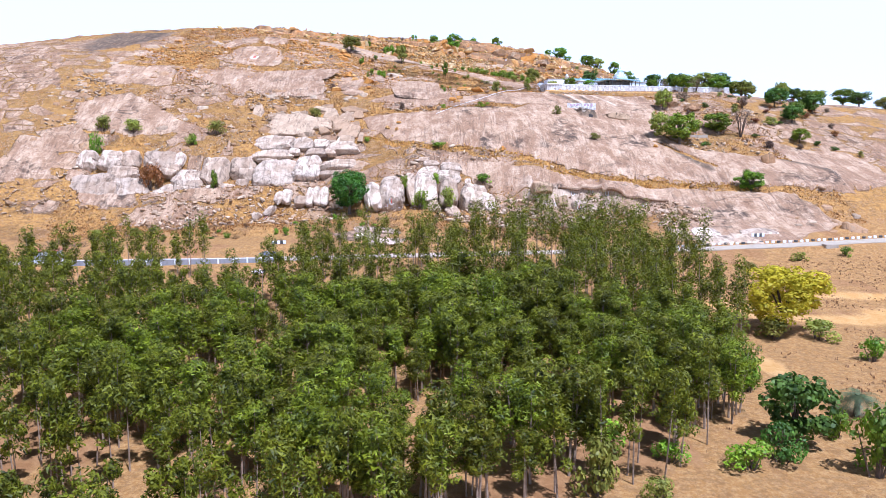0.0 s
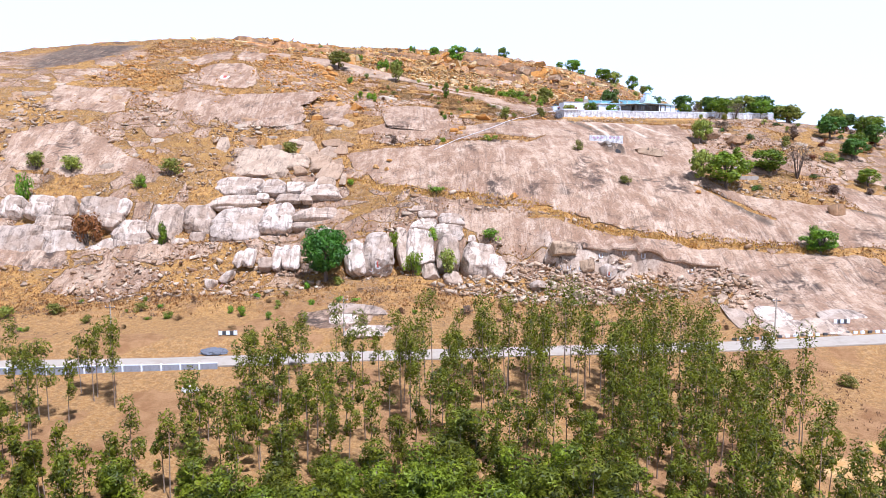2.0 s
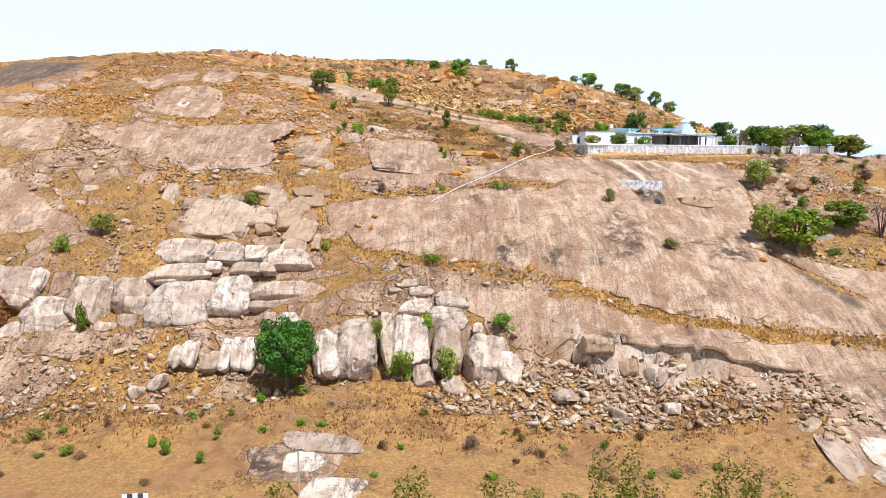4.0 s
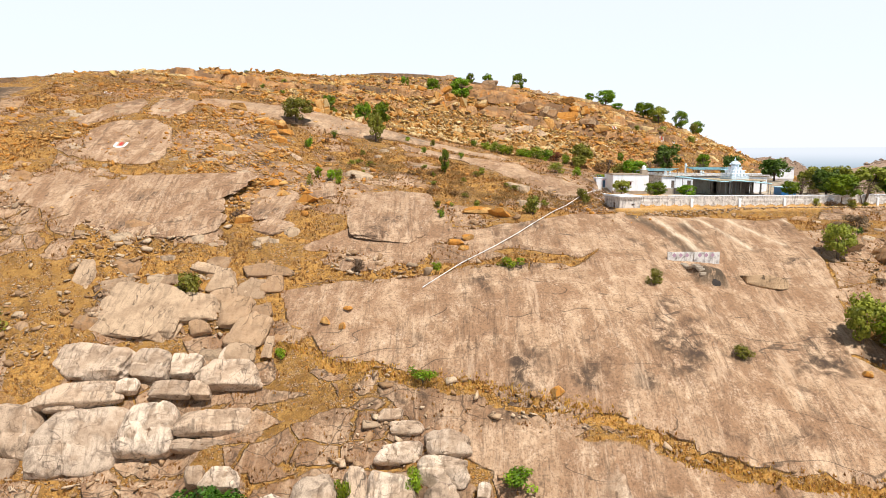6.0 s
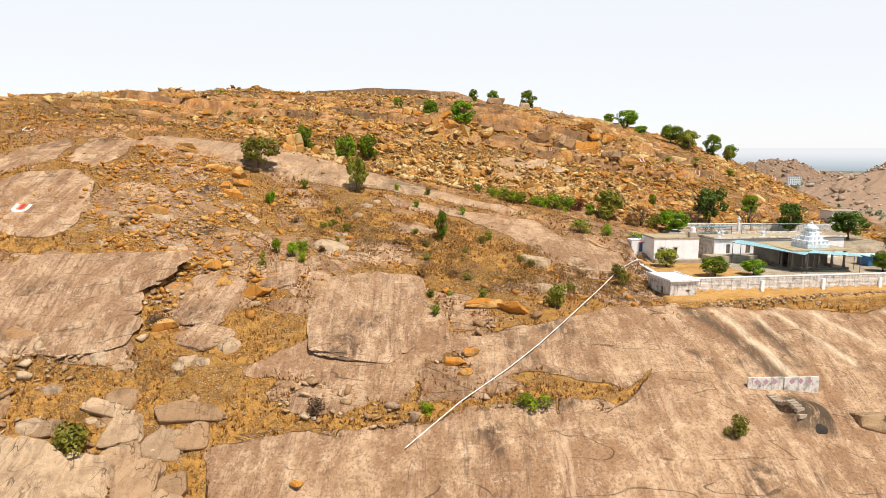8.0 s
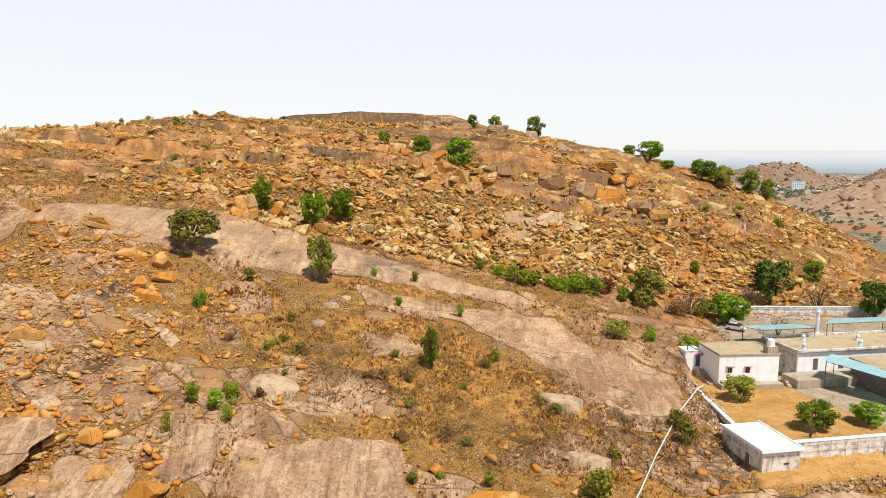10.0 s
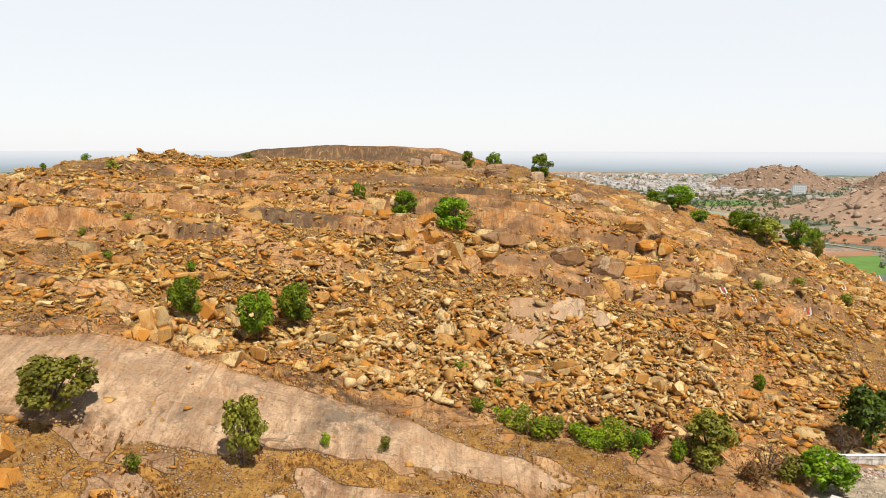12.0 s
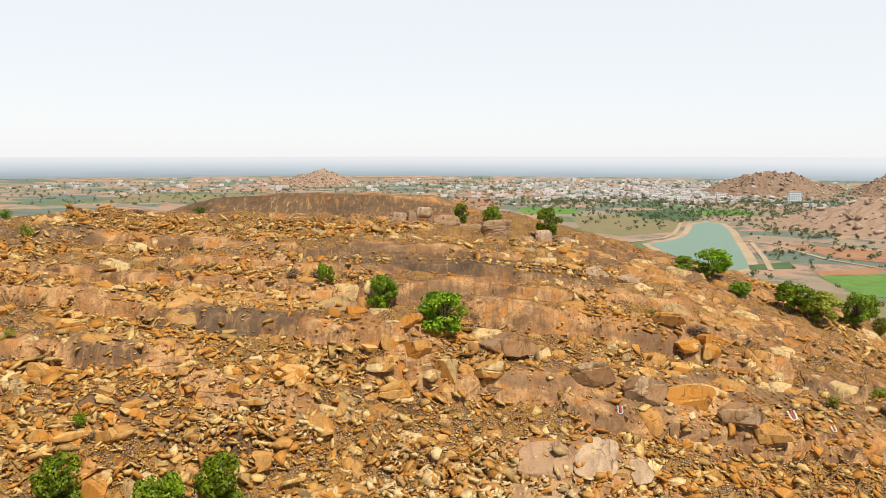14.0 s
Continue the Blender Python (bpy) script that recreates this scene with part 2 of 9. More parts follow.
section(560, 28.6, 57.6, 78.8, 91.5, 96.5, 98.5, 96.5, 85.0, 69.0, 40.0, 8.0)
section(640, -4.0, 16.5, 28.3, 36.0, 40.3, 40.0, 36.1, 28.4, 17.4, 2.6, -14.0)
section(720, -16.0, -14.0, -12.0, -10.0, -8.0, -8.0, -9.0, -11.0, -14.0, -16.0, -17.0)
PLAIN = -17.0


def hermite(u, knots, values):
    """Smooth curve through values (first axis) at the knots, evaluated at u with linear weights along that axis."""
    k = np.asarray(knots, float)
    v = np.asarray(values, float)
    s = np.empty_like(v)
    d = (v[1:] - v[:-1]) / (k[1:] - k[:-1]).reshape(-1, *[1] * (v.ndim - 1))
    s[1:-1] = 0.5 * (d[1:] + d[:-1])
    s[0], s[-1] = d[0], d[-1]
    u = np.clip(u, k[0], k[-1])
    i = np.clip(np.searchsorted(k, u, side="right") - 1, 0, len(k) - 2)
    w = k[i + 1] - k[i]
    t = (u - k[i]) / w
    a, b = (2 * t - 3) * t * t + 1, (3 - 2 * t) * t * t
    c, e = ((t - 2) * t + 1) * t * w, (t - 1) * t * t * w
    return i, a, b, c, e, v, s


def ramp(v, lo, hi):
    t = np.clip((v - lo) / (hi - lo), 0, 1)
    return t * t * (3 - 2 * t)


def base_height(x, y):
    x, y = np.broadcast_arrays(np.asarray(x, float), np.asarray(y, float))
    grid = np.array([h for _, h in SECTIONS])
    ys = [s[0] for s in SECTIONS]
    i, a, b, c, e, v, s = hermite(x, STATIONS, grid.T)
    cols = a[..., None] * v[i] + b[..., None] * v[i + 1] + c[..., None] * s[i] + e[..., None] * s[i + 1]
    k = np.asarray(ys, float)
    d = (cols[..., 1:] - cols[..., :-1]) / (k[1:] - k[:-1])
    t = np.empty_like(cols)
    t[..., 1:-1] = 0.5 * (d[..., 1:] + d[..., :-1])
    t[..., 0], t[..., -1] = d[..., 0], d[..., -1]
    j, a, b, c, e, _, _ = hermite(y, ys, np.zeros(len(ys)))
    take = lambda m, n: np.take_along_axis(m, n[..., None], -1)[..., 0]
    z = a * take(cols, j) + b * take(cols, j + 1) + c * take(t, j) + e * take(t, j + 1)
    # beyond the sections the hill runs down to the plain
    out = np.maximum(np.maximum(np.abs(x) - 260, 0), np.maximum(np.maximum(60 - y, 0) * 0.15, np.maximum(y - 720, 0)))
    z = PLAIN + (z - PLAIN) * (1 - ramp(out, 0, 260))
    # the plain climbs a little towards the far rim
    far = np.hypot(x, y)
    return z + (58 + 0.011 * x) * ramp(far, 2600, 5400) ** 1.15


def hash01(i, j, seed):
    n = (i.astype(np.int64) * 374761393 + j.astype(np.int64) * 668265263 + seed * 974634821) & 0x7FFFFFFF
    n = ((n ^ (n >> 13)) * 1274126177) & 0x7FFFFFFF
    n = ((n ^ (n >> 16)) * 1103515245 + 12345) & 0x7FFFFFFF
    return ((n >> 8) & 0xFFFF) / 65535.0


def vnoise(x, y, seed=0):
    i, j = np.floor(x), np.floor(y)
    u, v = x - i, y - j
    u, v = u * u * u * (u * (u * 6 - 15) + 10), v * v * v * (v * (v * 6 - 15) + 10)
    a, b = hash01(i, j, seed), hash01(i + 1, j, seed)
    c, d = hash01(i, j + 1, seed), hash01(i + 1, j + 1, seed)
    return (a + (b - a) * u) * (1 - v) + (c + (d - c) * u) * v


def fbm(x, y, size, octaves=4, seed=0, gain=0.5):
    """Fractal noise about 0, roughly -1 to 1, whose largest lumps are size metres across."""
    x, y = np.asarray(x, float) / size, np.asarray(y, float) / size
    total, amp, norm = 0.0, 1.0, 0.0
    for o in range(octaves):
        c, s = math.cos(0.6 + o), math.sin(0.6 + o)
        total = total + amp * (2 * vnoise((x * c - y * s) * 2 ** o + 7.3 * o, (x * s + y * c) * 2 ** o - 3.1 * o, seed + o) - 1)
        norm += amp
        amp *= gain
    return total / norm * 1.5


def cells(x, y, sx, sy, seed=0):
    """Broken blocks: for each place the chance number of its cell and how far it is from the cell's rim."""
    u, v = x / sx + 0.35 * fbm(x, y, 3 * sx, 2, seed), y / sy + 0.35 * fbm(x, y, 3 * sy, 2, seed + 5)
    i, j = np.floor(u), np.floor(v)
    first, second, luck = np.full(u.shape, 9.0), np.full(u.shape, 9.0), np.zeros(u.shape)
    for a in (-1, 0, 1):
        for b in (-1, 0, 1):
            px, py = i + a + hash01(i + a, j + b, seed + 1), j + b + hash01(i + a, j + b, seed + 2)
            d = np.hypot(u - px, v - py)
            near = d < first
            second = np.where(near, first, np.minimum(second, d))
            luck = np.where(near, hash01(i + a, j + b, seed + 3), luck)
            first = np.where(near, d, first)
    return luck, second - first


def zone(x, y, outline, soft=1.0):
    """How far (x, y) lies inside an outline of the plan: 0 outside to 1 inside."""
    best = np.full(np.shape(x), 1e18)
    inside = np.zeros(np.shape(x), bool)
    n = len(outline)
    for i in range(n):
        (ax, ay), (bx, by) = outline[i], outline[(i + 1) % n]
        dx, dy = bx - ax, by - ay
        t = np.clip(((x - ax) * dx + (y - ay) * dy) / (dx * dx + dy * dy), 0, 1)
        best = np.minimum(best, (x - ax - t * dx) ** 2 + (y - ay - t * dy) ** 2)
        if ay != by:
            inside ^= ((ay > y) != (by > y)) & (x < dx * (y - ay) / dy + ax)
    d = np.sqrt(best)
    return ramp(np.where(inside, d, -d), -soft, soft)


def band(x, y, line, width, soft=0.6):
    """1 on a line of the plan, 0 beyond half its width."""
    best = np.full(np.shape(x), 1e18)
    for (ax, ay), (bx, by) in zip(line, line[1:]):
        dx, dy = bx - ax, by - ay
        t = np.clip(((x - ax) * dx + (y - ay) * dy) / (dx * dx + dy * dy), 0, 1)
        best = np.minimum(best, (x - ax - t * dx) ** 2 + (y - ay - t * dy) ** 2)
    return 1 - ramp(np.sqrt(best), width / 2 - soft, width / 2 + soft)


# bare slabs of the hill, each an outline on the plan
BIG_SLAB = ((-30, 268), (-3, 268), (11, 270), (26, 272), (34, 282), (44, 303), (66, 307), (86, 308), (85, 284), (79, 262), (88, 252), (112, 248), (132, 240), (130, 222), (105, 226), (69, 232), (42, 235), (30, 239), (18, 244), (1, 247), (-12, 250), (-18, 252), (-29, 261))
LOWER_SLAB = ((0, 241), (18, 240), (39, 234), (68, 230), (111, 222), (118, 205), (94, 193), (64, 196), (70, 212), (54, 224), (30, 228), (13, 232), (4, 236))
SLABS = (
    BIG_SLAB, LOWER_SLAB,
    ((-31, 201), (-13, 203), (-17, 191), (-29, 193)),
    ((-91, 311), (-95, 319), (-92, 325), (-86, 329.5), (-79, 330.5), (-72, 326), (-69, 317), (-70, 310), (-72, 305), (-78, 304), (-86, 306)),
    ((-101, 327), (-100, 333), (-96, 341), (-91, 346), (-87, 342), (-86, 334), (-93, 328.5), (-97, 323)),
    ((-85, 333), (-85, 345), (-82, 354), (-70, 359), (-50, 362), (-32, 358), (-50, 351), (-68, 353), (-74, 346), (-73, 336), (-76, 332)),
    ((-104, 299), (-84, 300), (-66, 297), (-46, 286), (-44, 279), (-58, 279), (-99, 291)),
    ((-22, 305), (-3, 304), (2, 296), (3, 286), (-5, 273), (-28, 278), (-20, 286)),
    ((1, 290), (19, 293), (32, 302), (45, 304), (38, 286), (29, 277), (16, 280), (7, 277)),
    ((-77, 356), (-63, 364), (-50, 367), (-39, 369), (-26, 367), (-11, 366), (1, 364), (13, 360), (24, 354), (14, 353), (-5, 353), (-17, 351), (-23, 349), (-40, 349), (-50, 348), (-72, 349)),
    ((-13, 348), (5, 348), (23, 349), (27, 343), (29, 339), (35, 336), (41, 334), (40, 322), (30, 316), (26, 324), (20, 330), (17, 332), (13, 337), (5, 340), (-4, 341), (-11, 341)),
    ((27, 354), (38, 356), (48, 358), (57, 358), (52, 354), (40, 352)),
    ((-11, 333), (-6, 333), (0, 332), (-2, 328), (-9, 327)),
    ((-48, 331), (-45, 331), (-38, 325), (-39, 321), (-44, 326)),
    ((-140, 269), (-120, 279), (-90, 261), (-111, 256), (-133, 258)),
    ((-128, 240), (-104, 242), (-99, 229), (-118, 228)),
    ((-163, 327), (-168, 372), (-130, 361), (-132, 334), (-154, 315)),
    ((-104, 534), (-82, 522), (-38, 516), (6, 521), (28, 538), (2, 560), (-78, 562)),
    ((-31, 470), (-15, 476), (9, 476), (31, 475), (51, 471), (44, 461), (15, 459), (-24, 461)),
    ((-48, 426), (-37, 435), (-20, 438), (-15, 435), (-31, 425), (-45, 421)),
    ((-58, 420), (-49, 421), (-35, 420), (-38, 415), (-49, 411)),
    ((31, 433), (54, 435), (74, 440), (93, 434), (85, 421), (70, 423), (51, 423), (32, 423)),
    ((16, 411), (33, 413), (38, 411), (32, 399), (19, 402)),
    ((-112, 482), (-80, 487), (-78, 476), (-97, 470)),
    ((-138, 300), (-112, 303), (-108, 287), (-134, 284)),
    ((-150, 252), (-132, 254), (-132, 236), (-150, 236)),
    ((120, 262), (150, 262), (160, 235), (124, 226)),
)
# seams of dry grass, the cut ledge at the foot of the slab, footpaths, road
SEAM_LOW = ((-29, 256), (-16, 251), (-6, 248), (5, 246), (18, 243), (26, 241), (31, 238), (41, 235), (55, 232), (72, 231), (100, 226))
SEAM_TOP = ((-42, 273), (-19, 271), (-1, 271), (15, 274), (26, 277))
SEAM_WEST = ((-86, 305), (-61, 302), (-39, 298))
SEAM_SLOPE = ((75, 256), (83, 247), (92, 240))
CUT = ((16, 232), (24, 229.5), (34, 227.5), (47, 226), (62, 224), (74, 221))
ROAD = ((-400, 162), (-260, 166), (-150, 169), (-88, 172), (-54, 174.5), (-20, 178), (20, 181), (63, 184.5), (97, 188.5), (150, 196), (260, 214), (420, 250))
PATH_TOP = ((-90, 470), (-80, 464), (-74, 459), (-69, 446), (-65, 434))
TRACK = ((66, 96), (54, 100), (47, 110), (44, 122), (50, 138), (80, 150), (130, 156), (200, 160))
TRACK_WIDE = ((62, 132), (90, 138), (140, 140), (200, 138))
YARD = ((44.5, 309.5), (50, 309.8), (92, 318.6), (130, 327), (132, 346), (46, 346), (44.3, 330))
COURT = ((57, 349), (61, 345), (110, 345), (112, 374), (66, 372.5), (58, 362))
APRON = ((43, 303), (50, 305), (90, 312), (130, 322), (130, 327), (92, 318.6), (50, 310), (43, 312))
DOME = (-38, 540)


LEDGE_ROWS = (
    (226.5, 9.0, 2.6, 8, 22, 62, 0.4, 308),
    (384.0, 9.0, 1.4, 12, -100, -30, 0.4, 310),
    (411.0, 11.0, 2.5, 15, -112, -8, 0.5, 311),
    (420.0, 14.0, 2.9, 18, -10, 104, 0.6, 312),
    (430.5, 12.0, 2.5, 15, -108, 10, 0.5, 313),
    (439.0, 13.0, 2.7, 16, 2, 112, 0.5, 314),
    (449.0, 15.0, 2.4, 16, -96, 40, 0.5, 315),
    (461.0, 13.0, 2.1, 16, -60, 70, 0.4, 316),
    (474.0, 12.0, 1.7, 14, -104, 30, 0.4, 317),
)


def ledge_row(z, x, y, at, wide, rise, back, x0, x1, open_, seed):
    """Raises a row of rounded rock blocks with narrow open joints between them; also says where they show."""
    line = at + 2.4 * fbm(x, y * 0 + at, 40, 2, seed)
    u = x / wide + 0.42 * fbm(x, y * 0 + at, wide * 2.2, 2, seed + 1) + 0.12 * fbm(x, y, 6, 2, seed + 6) + 0.35 * (y - at) / wide * np.sin(x * 0.09 + seed)
    n = np.floor(u)
    f = u - n
    luck, other = hash01(n, n * 0, seed + 2), hash01(n, n * 0 + 7, seed + 3)
    d = y - line - (luck - 0.5) * min(5.0, wide * 0.45) - 1.6 * (np.abs(f - 0.5) * 2) ** 4
    ends = ramp(x, x0, x0 + 10) * (1 - ramp(x, x1 - 10, x1))
    run = rise * (0.2 + 0.2 * other)
    step = ramp(d, -run, run * 0.8) * (1 - ramp(d, back * 0.15, back))
    joint = open_ * (1 - ramp(np.minimum(f, 1 - f) * wide, 0.12, 0.62)) * ramp(d, -run, 0) * (1 - ramp(d, back * 0.25, back * 0.5))
    high = rise * (0.65 + 0.6 * other)
    shown = ends * ramp(d, -run * 1.3, -run) * (1 - ramp(d + 2.5 * fbm(x, y, 8, 2, seed), back * 0.2, back * 0.36))
    return z + ends * (high * step - 0.32 * rise * joint), shown, joint * ends


def surface(x, y):
    """Heights and the kinds of ground there: z, bare rock, dry grass, worn earth, paving."""
    x, y = np.broadcast_arrays(np.asarray(x, float), np.asarray(y, float))
    z = base_height(x, y)
    wx, wy = x + 1.6 * fbm(x, y, 9, 3, 11), y + 1.6 * fbm(x, y, 9, 3, 12)
    hill = ramp(y, 192, 204) * (1 - ramp(y, 640, 720)) * (1 - ramp(np.abs(x), 240, 330))
    rock = np.zeros(x.shape)
    for outline in SLABS:
        xs, ys = [p[0] for p in outline], [p[1] for p in outline]
        near = (x > min(xs) - 5) & (x < max(xs) + 5) & (y > min(ys) - 5) & (y < max(ys) + 5)
        if near.any():
            rock[near] = np.maximum(rock[near], zone(wx[near], wy[near], outline, 0.9))
    core = rock.copy()
    seam = np.maximum(np.maximum(band(wx, wy, SEAM_LOW, 1.3, 0.5), band(wx, wy, SEAM_TOP, 3.6)), np.maximum(band(wx, wy, SEAM_WEST, 3.2), band(wx, wy, SEAM_SLOPE, 1.6)))
    # elsewhere the rock shows in broken sheets
    share = 0.5 + 0.55 * fbm(x, y, 34, 3, 22) + 0.12 * (1 - ramp(y, 285, 310)) * ramp(y, 206, 214) - 0.26 * ramp(y, 366, 380)
    share = share - 0.5 * (1 - ramp(y, 222, 238)) - 0.24 * (1 - ramp(x, -34, -14)) * (1 - ramp(y, 296, 312))
    share = share + 0.12 * ramp(x, -20, 10) * ramp(y, 412, 424)
    patches = np.clip(share, 0.05, 0.8) * (1 - np.clip(rock * 3, 0, 1))
    rock = np.maximum(rock, 0.95 * patches * hill)
    rock = rock * (1 - seam)
    yard, court, apron = zone(x, y, YARD, 0.3), zone(x, y, COURT, 0.5), zone(x, y, APRON, 0.6)
    flat = np.maximum(np.maximum(yard, court), apron)
    clear = np.zeros(x.shape)
    for row in LEDGE_ROWS:
        clear = np.maximum(clear, ledge_row(0.0, x, y, *row)[1])
    rough = hill * (1 - rock) * (1 - flat) * (1 - 0.9 * clear)
    z = z + rough * (0.75 * fbm(x, y, 11, 4, 31) + 0.16 * fbm(x, y, 1.9, 3, 32))
    z = z + hill * rock * (1 - flat) * (0.7 * fbm(x, y, 26, 3, 33) + 0.07 * fbm(x, y, 2.6, 3, 34))
    # sheets of rock split along the slope into low ledges
    lift = z + 2.2 * fbm(x, y, 34, 3, 35) + 0.045 * x
    step = 3.1
    part_of = lift / step - np.floor(lift / step)
    smooth_rock = np.maximum(np.maximum(zone(x, y, BIG_SLAB, 2.0), zone(x, y, LOWER_SLAB, 2.0)), 0.85 * core)
    ledge = (ramp(part_of, 0.66, 0.98) - part_of) * step
    z = z + ledge * hill * (1 - flat) * (1 - 0.93 * smooth_rock) * (0.5 - 0.32 * rock) * (0.6 + 0.4 * ramp(y, 362, 378))
    # the split cliff and the ledges above it: rows of blocks, each standing a little apart
    faces, joints = np.zeros(x.shape), np.zeros(x.shape)
    for row in LEDGE_ROWS:
        z, face, gap = ledge_row(z, x, y, *row)
        faces = np.maximum(faces * (1 - gap), face)
        joints = np.maximum(joints * (1 - face), gap)
    rock = np.maximum(rock, faces)
    z = z - 2.4 * ramp(x, -27, -24) * (1 - ramp(x, 13, 18)) * ramp(y, 221.5, 224.5) * (1 - ramp(y, 229, 233))
    z = z - 2.6 * ramp(x, -126, -118) * (1 - ramp(x, -41, -36)) * ramp(y, 233.5, 237) * (1 - ramp(y, 242.5, 246.5))
    # joints break the rest into blocks that stand at odd heights
    blocky = hill * (1 - flat) * (1 - smooth_rock) * (1 - faces) * ramp(fbm(x, y, 22, 2, 61) + 0.25 * rock, -0.35, 0.25) * (0.3 + 0.7 * ramp(y, 362, 378))
    luck, rim = cells(x, y, 6.5, 4.2, 62)
    z = z + blocky * ((luck - 0.45) * 1.6 - 0.8 * (1 - ramp(rim, 0.0, 0.14)))
    luck, rim = cells(x, y, 2.6, 1.9, 66)
    z = z + blocky * (1 - 0.75 * rock) * ((luck - 0.45) * 0.7 - 0.3 * (1 - ramp(rim, 0.0, 0.2)))
    # edge of the big slab, the undercut below it, the dome on the summit
    z = z + 0.7 * zone(wx, wy, BIG_SLAB, 0.5) * ramp(x, -25, 10) * (1 - ramp(y, 262, 275))
    below = np.interp(x, [p[0] for p in CUT], [p[1] for p in CUT])
    along = ramp(x, 14, 26) * (1 - ramp(x, 60, 74))
    z = z - (0.5 + 1.7 * ramp(x, 36, 42)) * along * (1 - ramp(y - below + 0.5 * fbm(x, y, 6, 2, 36), -0.3, 0.3)) * ramp(y - below, -9, -2)
    dome = np.hypot((wx - DOME[0]) / 66, (wy - DOME[1]) / 22)
    z = z + 4.6 * (1 - ramp(dome, 0.6, 1.0)) + 2.0 * (1 - ramp(dome, 0, 0.9))
    # the hollow behind the ridge
    z = z - 7.0 * np.exp(-(((x + 34) / 14) ** 2) - ((y - 386) / 9) ** 2)
    # the shoulder of rock over the cave
    z = z + 2.4 * ramp(x, 51.8, 53.2) * (1 - ramp(x, 57.8, 60)) * ramp(y + 0.3 * fbm(x, y, 4, 2, 64), 273.2, 274.2) * (1 - ramp(y, 275, 281))
    # cut terraces of the temple
    z = z + (51.8 - z) * apron
    z = z + (54.0 - z) * yard
    z = z + (57.0 - z) * court
    # plain: road bed, cutting behind it, worn tracks
    road = band(x, y, ROAD, 9.0, 1.5)
    line = np.interp(x, [p[0] for p in ROAD], [p[1] for p in ROAD])
    bed = base_height(x, line)
    z = z + (bed + 0.35 - z) * road
    bank = ramp(y - line, 6, 9) * (1 - ramp(y - line, 9, 22)) * ramp(x, -140, -110) * (1 - ramp(x, 40, 60))
    z = z + 1.3 * bank
    plain = 1 - hill
    z = z + plain * (1 - road) * 0.35 * fbm(x, y, 14, 4, 41) * (1 - ramp(np.hypot(x, y), 500, 900))
    track = np.maximum(band(wx, wy, TRACK, 3.2, 0.8), band(wx, wy, TRACK_WIDE, 5.0, 1.5))
    z = z - 0.18 * track
    path = band(wx, wy, PATH_TOP, 1.5, 0.5)
    bare = np.maximum(np.maximum(track, 0.5 * path), 0.62 * zone(wx, wy, ((-54, 434), (-47, 441), (-35, 445), (-29, 442), (-34, 437), (-45, 432)), 1.5))
    bare = np.maximum(bare, np.maximum(yard * (1 - zone(x, y, ((68, 312), (134, 328), (134, 348), (60, 348), (60, 334)), 0.4)), 0.7 * apron))
    grass = ramp(fbm(x, y, 13, 4, 51), -0.75, -0.1) * (1 - ramp(y, 366, 384) * 0.72)
    grass = np.clip(np.maximum(grass * (1 - rock), seam), 0, 1) * (1 - bare) * (1 - flat)
    paving = np.maximum(court, yard * (1 - bare)) * (1 - apron * 0)
    return z, rock * (1 - flat), grass * (1 - faces), np.clip(bare, 0, 1), paving, np.maximum(smooth_rock, faces), faces, joints


def ground_height(x, y):
    return surface(x, y)[0]


# ---- the ground: one sheet, finest on the hill, that reaches the horizon ----
def spread(lo, hi, step, far_lo, far_hi, grow=1.085):
    mid = list(np.arange(lo, hi + step / 2, step))
    out, s, v = [], step, hi
    while v < far_hi:
        s *= grow
        v += s
        out.append(min(v, far_hi))
    back, s, v = [], step, lo
    while v > far_lo:
        s *= grow
        v -= s
        back.append(max(v, far_lo))
    return np.array(back[::-1] + mid + out)


def mesh_from(name, verts, faces, mats=(), smooth=False):
    me = bpy.data.meshes.new(name)
    me.from_pydata(verts, [], faces)
    for m in mats:
        me.materials.append(m)
    if smooth:
        me.polygons.foreach_set("use_smooth", [True] * len(me.polygons))
    return me


def grid_mesh(name, xs, ys, z, mat):
    nx, ny = len(xs), len(ys)
    me = bpy.data.meshes.new(name)
    me.vertices.add(nx * ny)
    gx, gy = np.meshgrid(xs, ys)
    me.vertices.foreach_set("co", np.stack([gx, gy, z], -1).astype(np.float32).ravel())
    i = (np.arange(ny - 1)[:, None] * nx + np.arange(nx - 1)[None]).ravel()
    quads = np.stack([i, i + 1, i + nx + 1, i + nx], -1).astype(np.int32)
    me.loops.add(quads.size)
    me.loops.foreach_set("vertex_index", quads.ravel())
    me.polygons.add(len(quads))
    me.polygons.foreach_set("loop_start", np.arange(len(quads), dtype=np.int32) * 4)
    me.polygons.foreach_set("use_smooth", np.ones(len(quads), bool))
    me.materials.append(mat)
    me.update(calc_edges=True)
    return me


GX = spread(-115, 115, 0.62, -4950, 4950)
GY = spread(204, 512, 0.62, -400, 4950)
MX, MY = np.meshgrid(GX, GY)
GZ, G_ROCK, G_GRASS, G_BARE, G_PAVED, G_SOLID, G_FACE, G_JOINT = surface(MX, MY)
ground = new("ground", grid_mesh("ground", GX, GY, GZ, ground_material()))
far_field = ramp(np.hypot(MX, MY - 250), 430, 620) * (1 - ramp(GZ, 0, 8) * (1 - ramp(np.hypot(MX, MY), 2500, 2600)))
rusty = (ramp(MY, 330, 375) * 0.85 + 0.1) * (1 - 0.75 * G_SOLID * (1 - 0.85 * ramp(MY, 368, 384)))
stony = ramp(MY, 200, 215) * (0.45 + 0.55 * ramp(MY, 300, 380)) * (1 - ramp(MY, 560, 620))
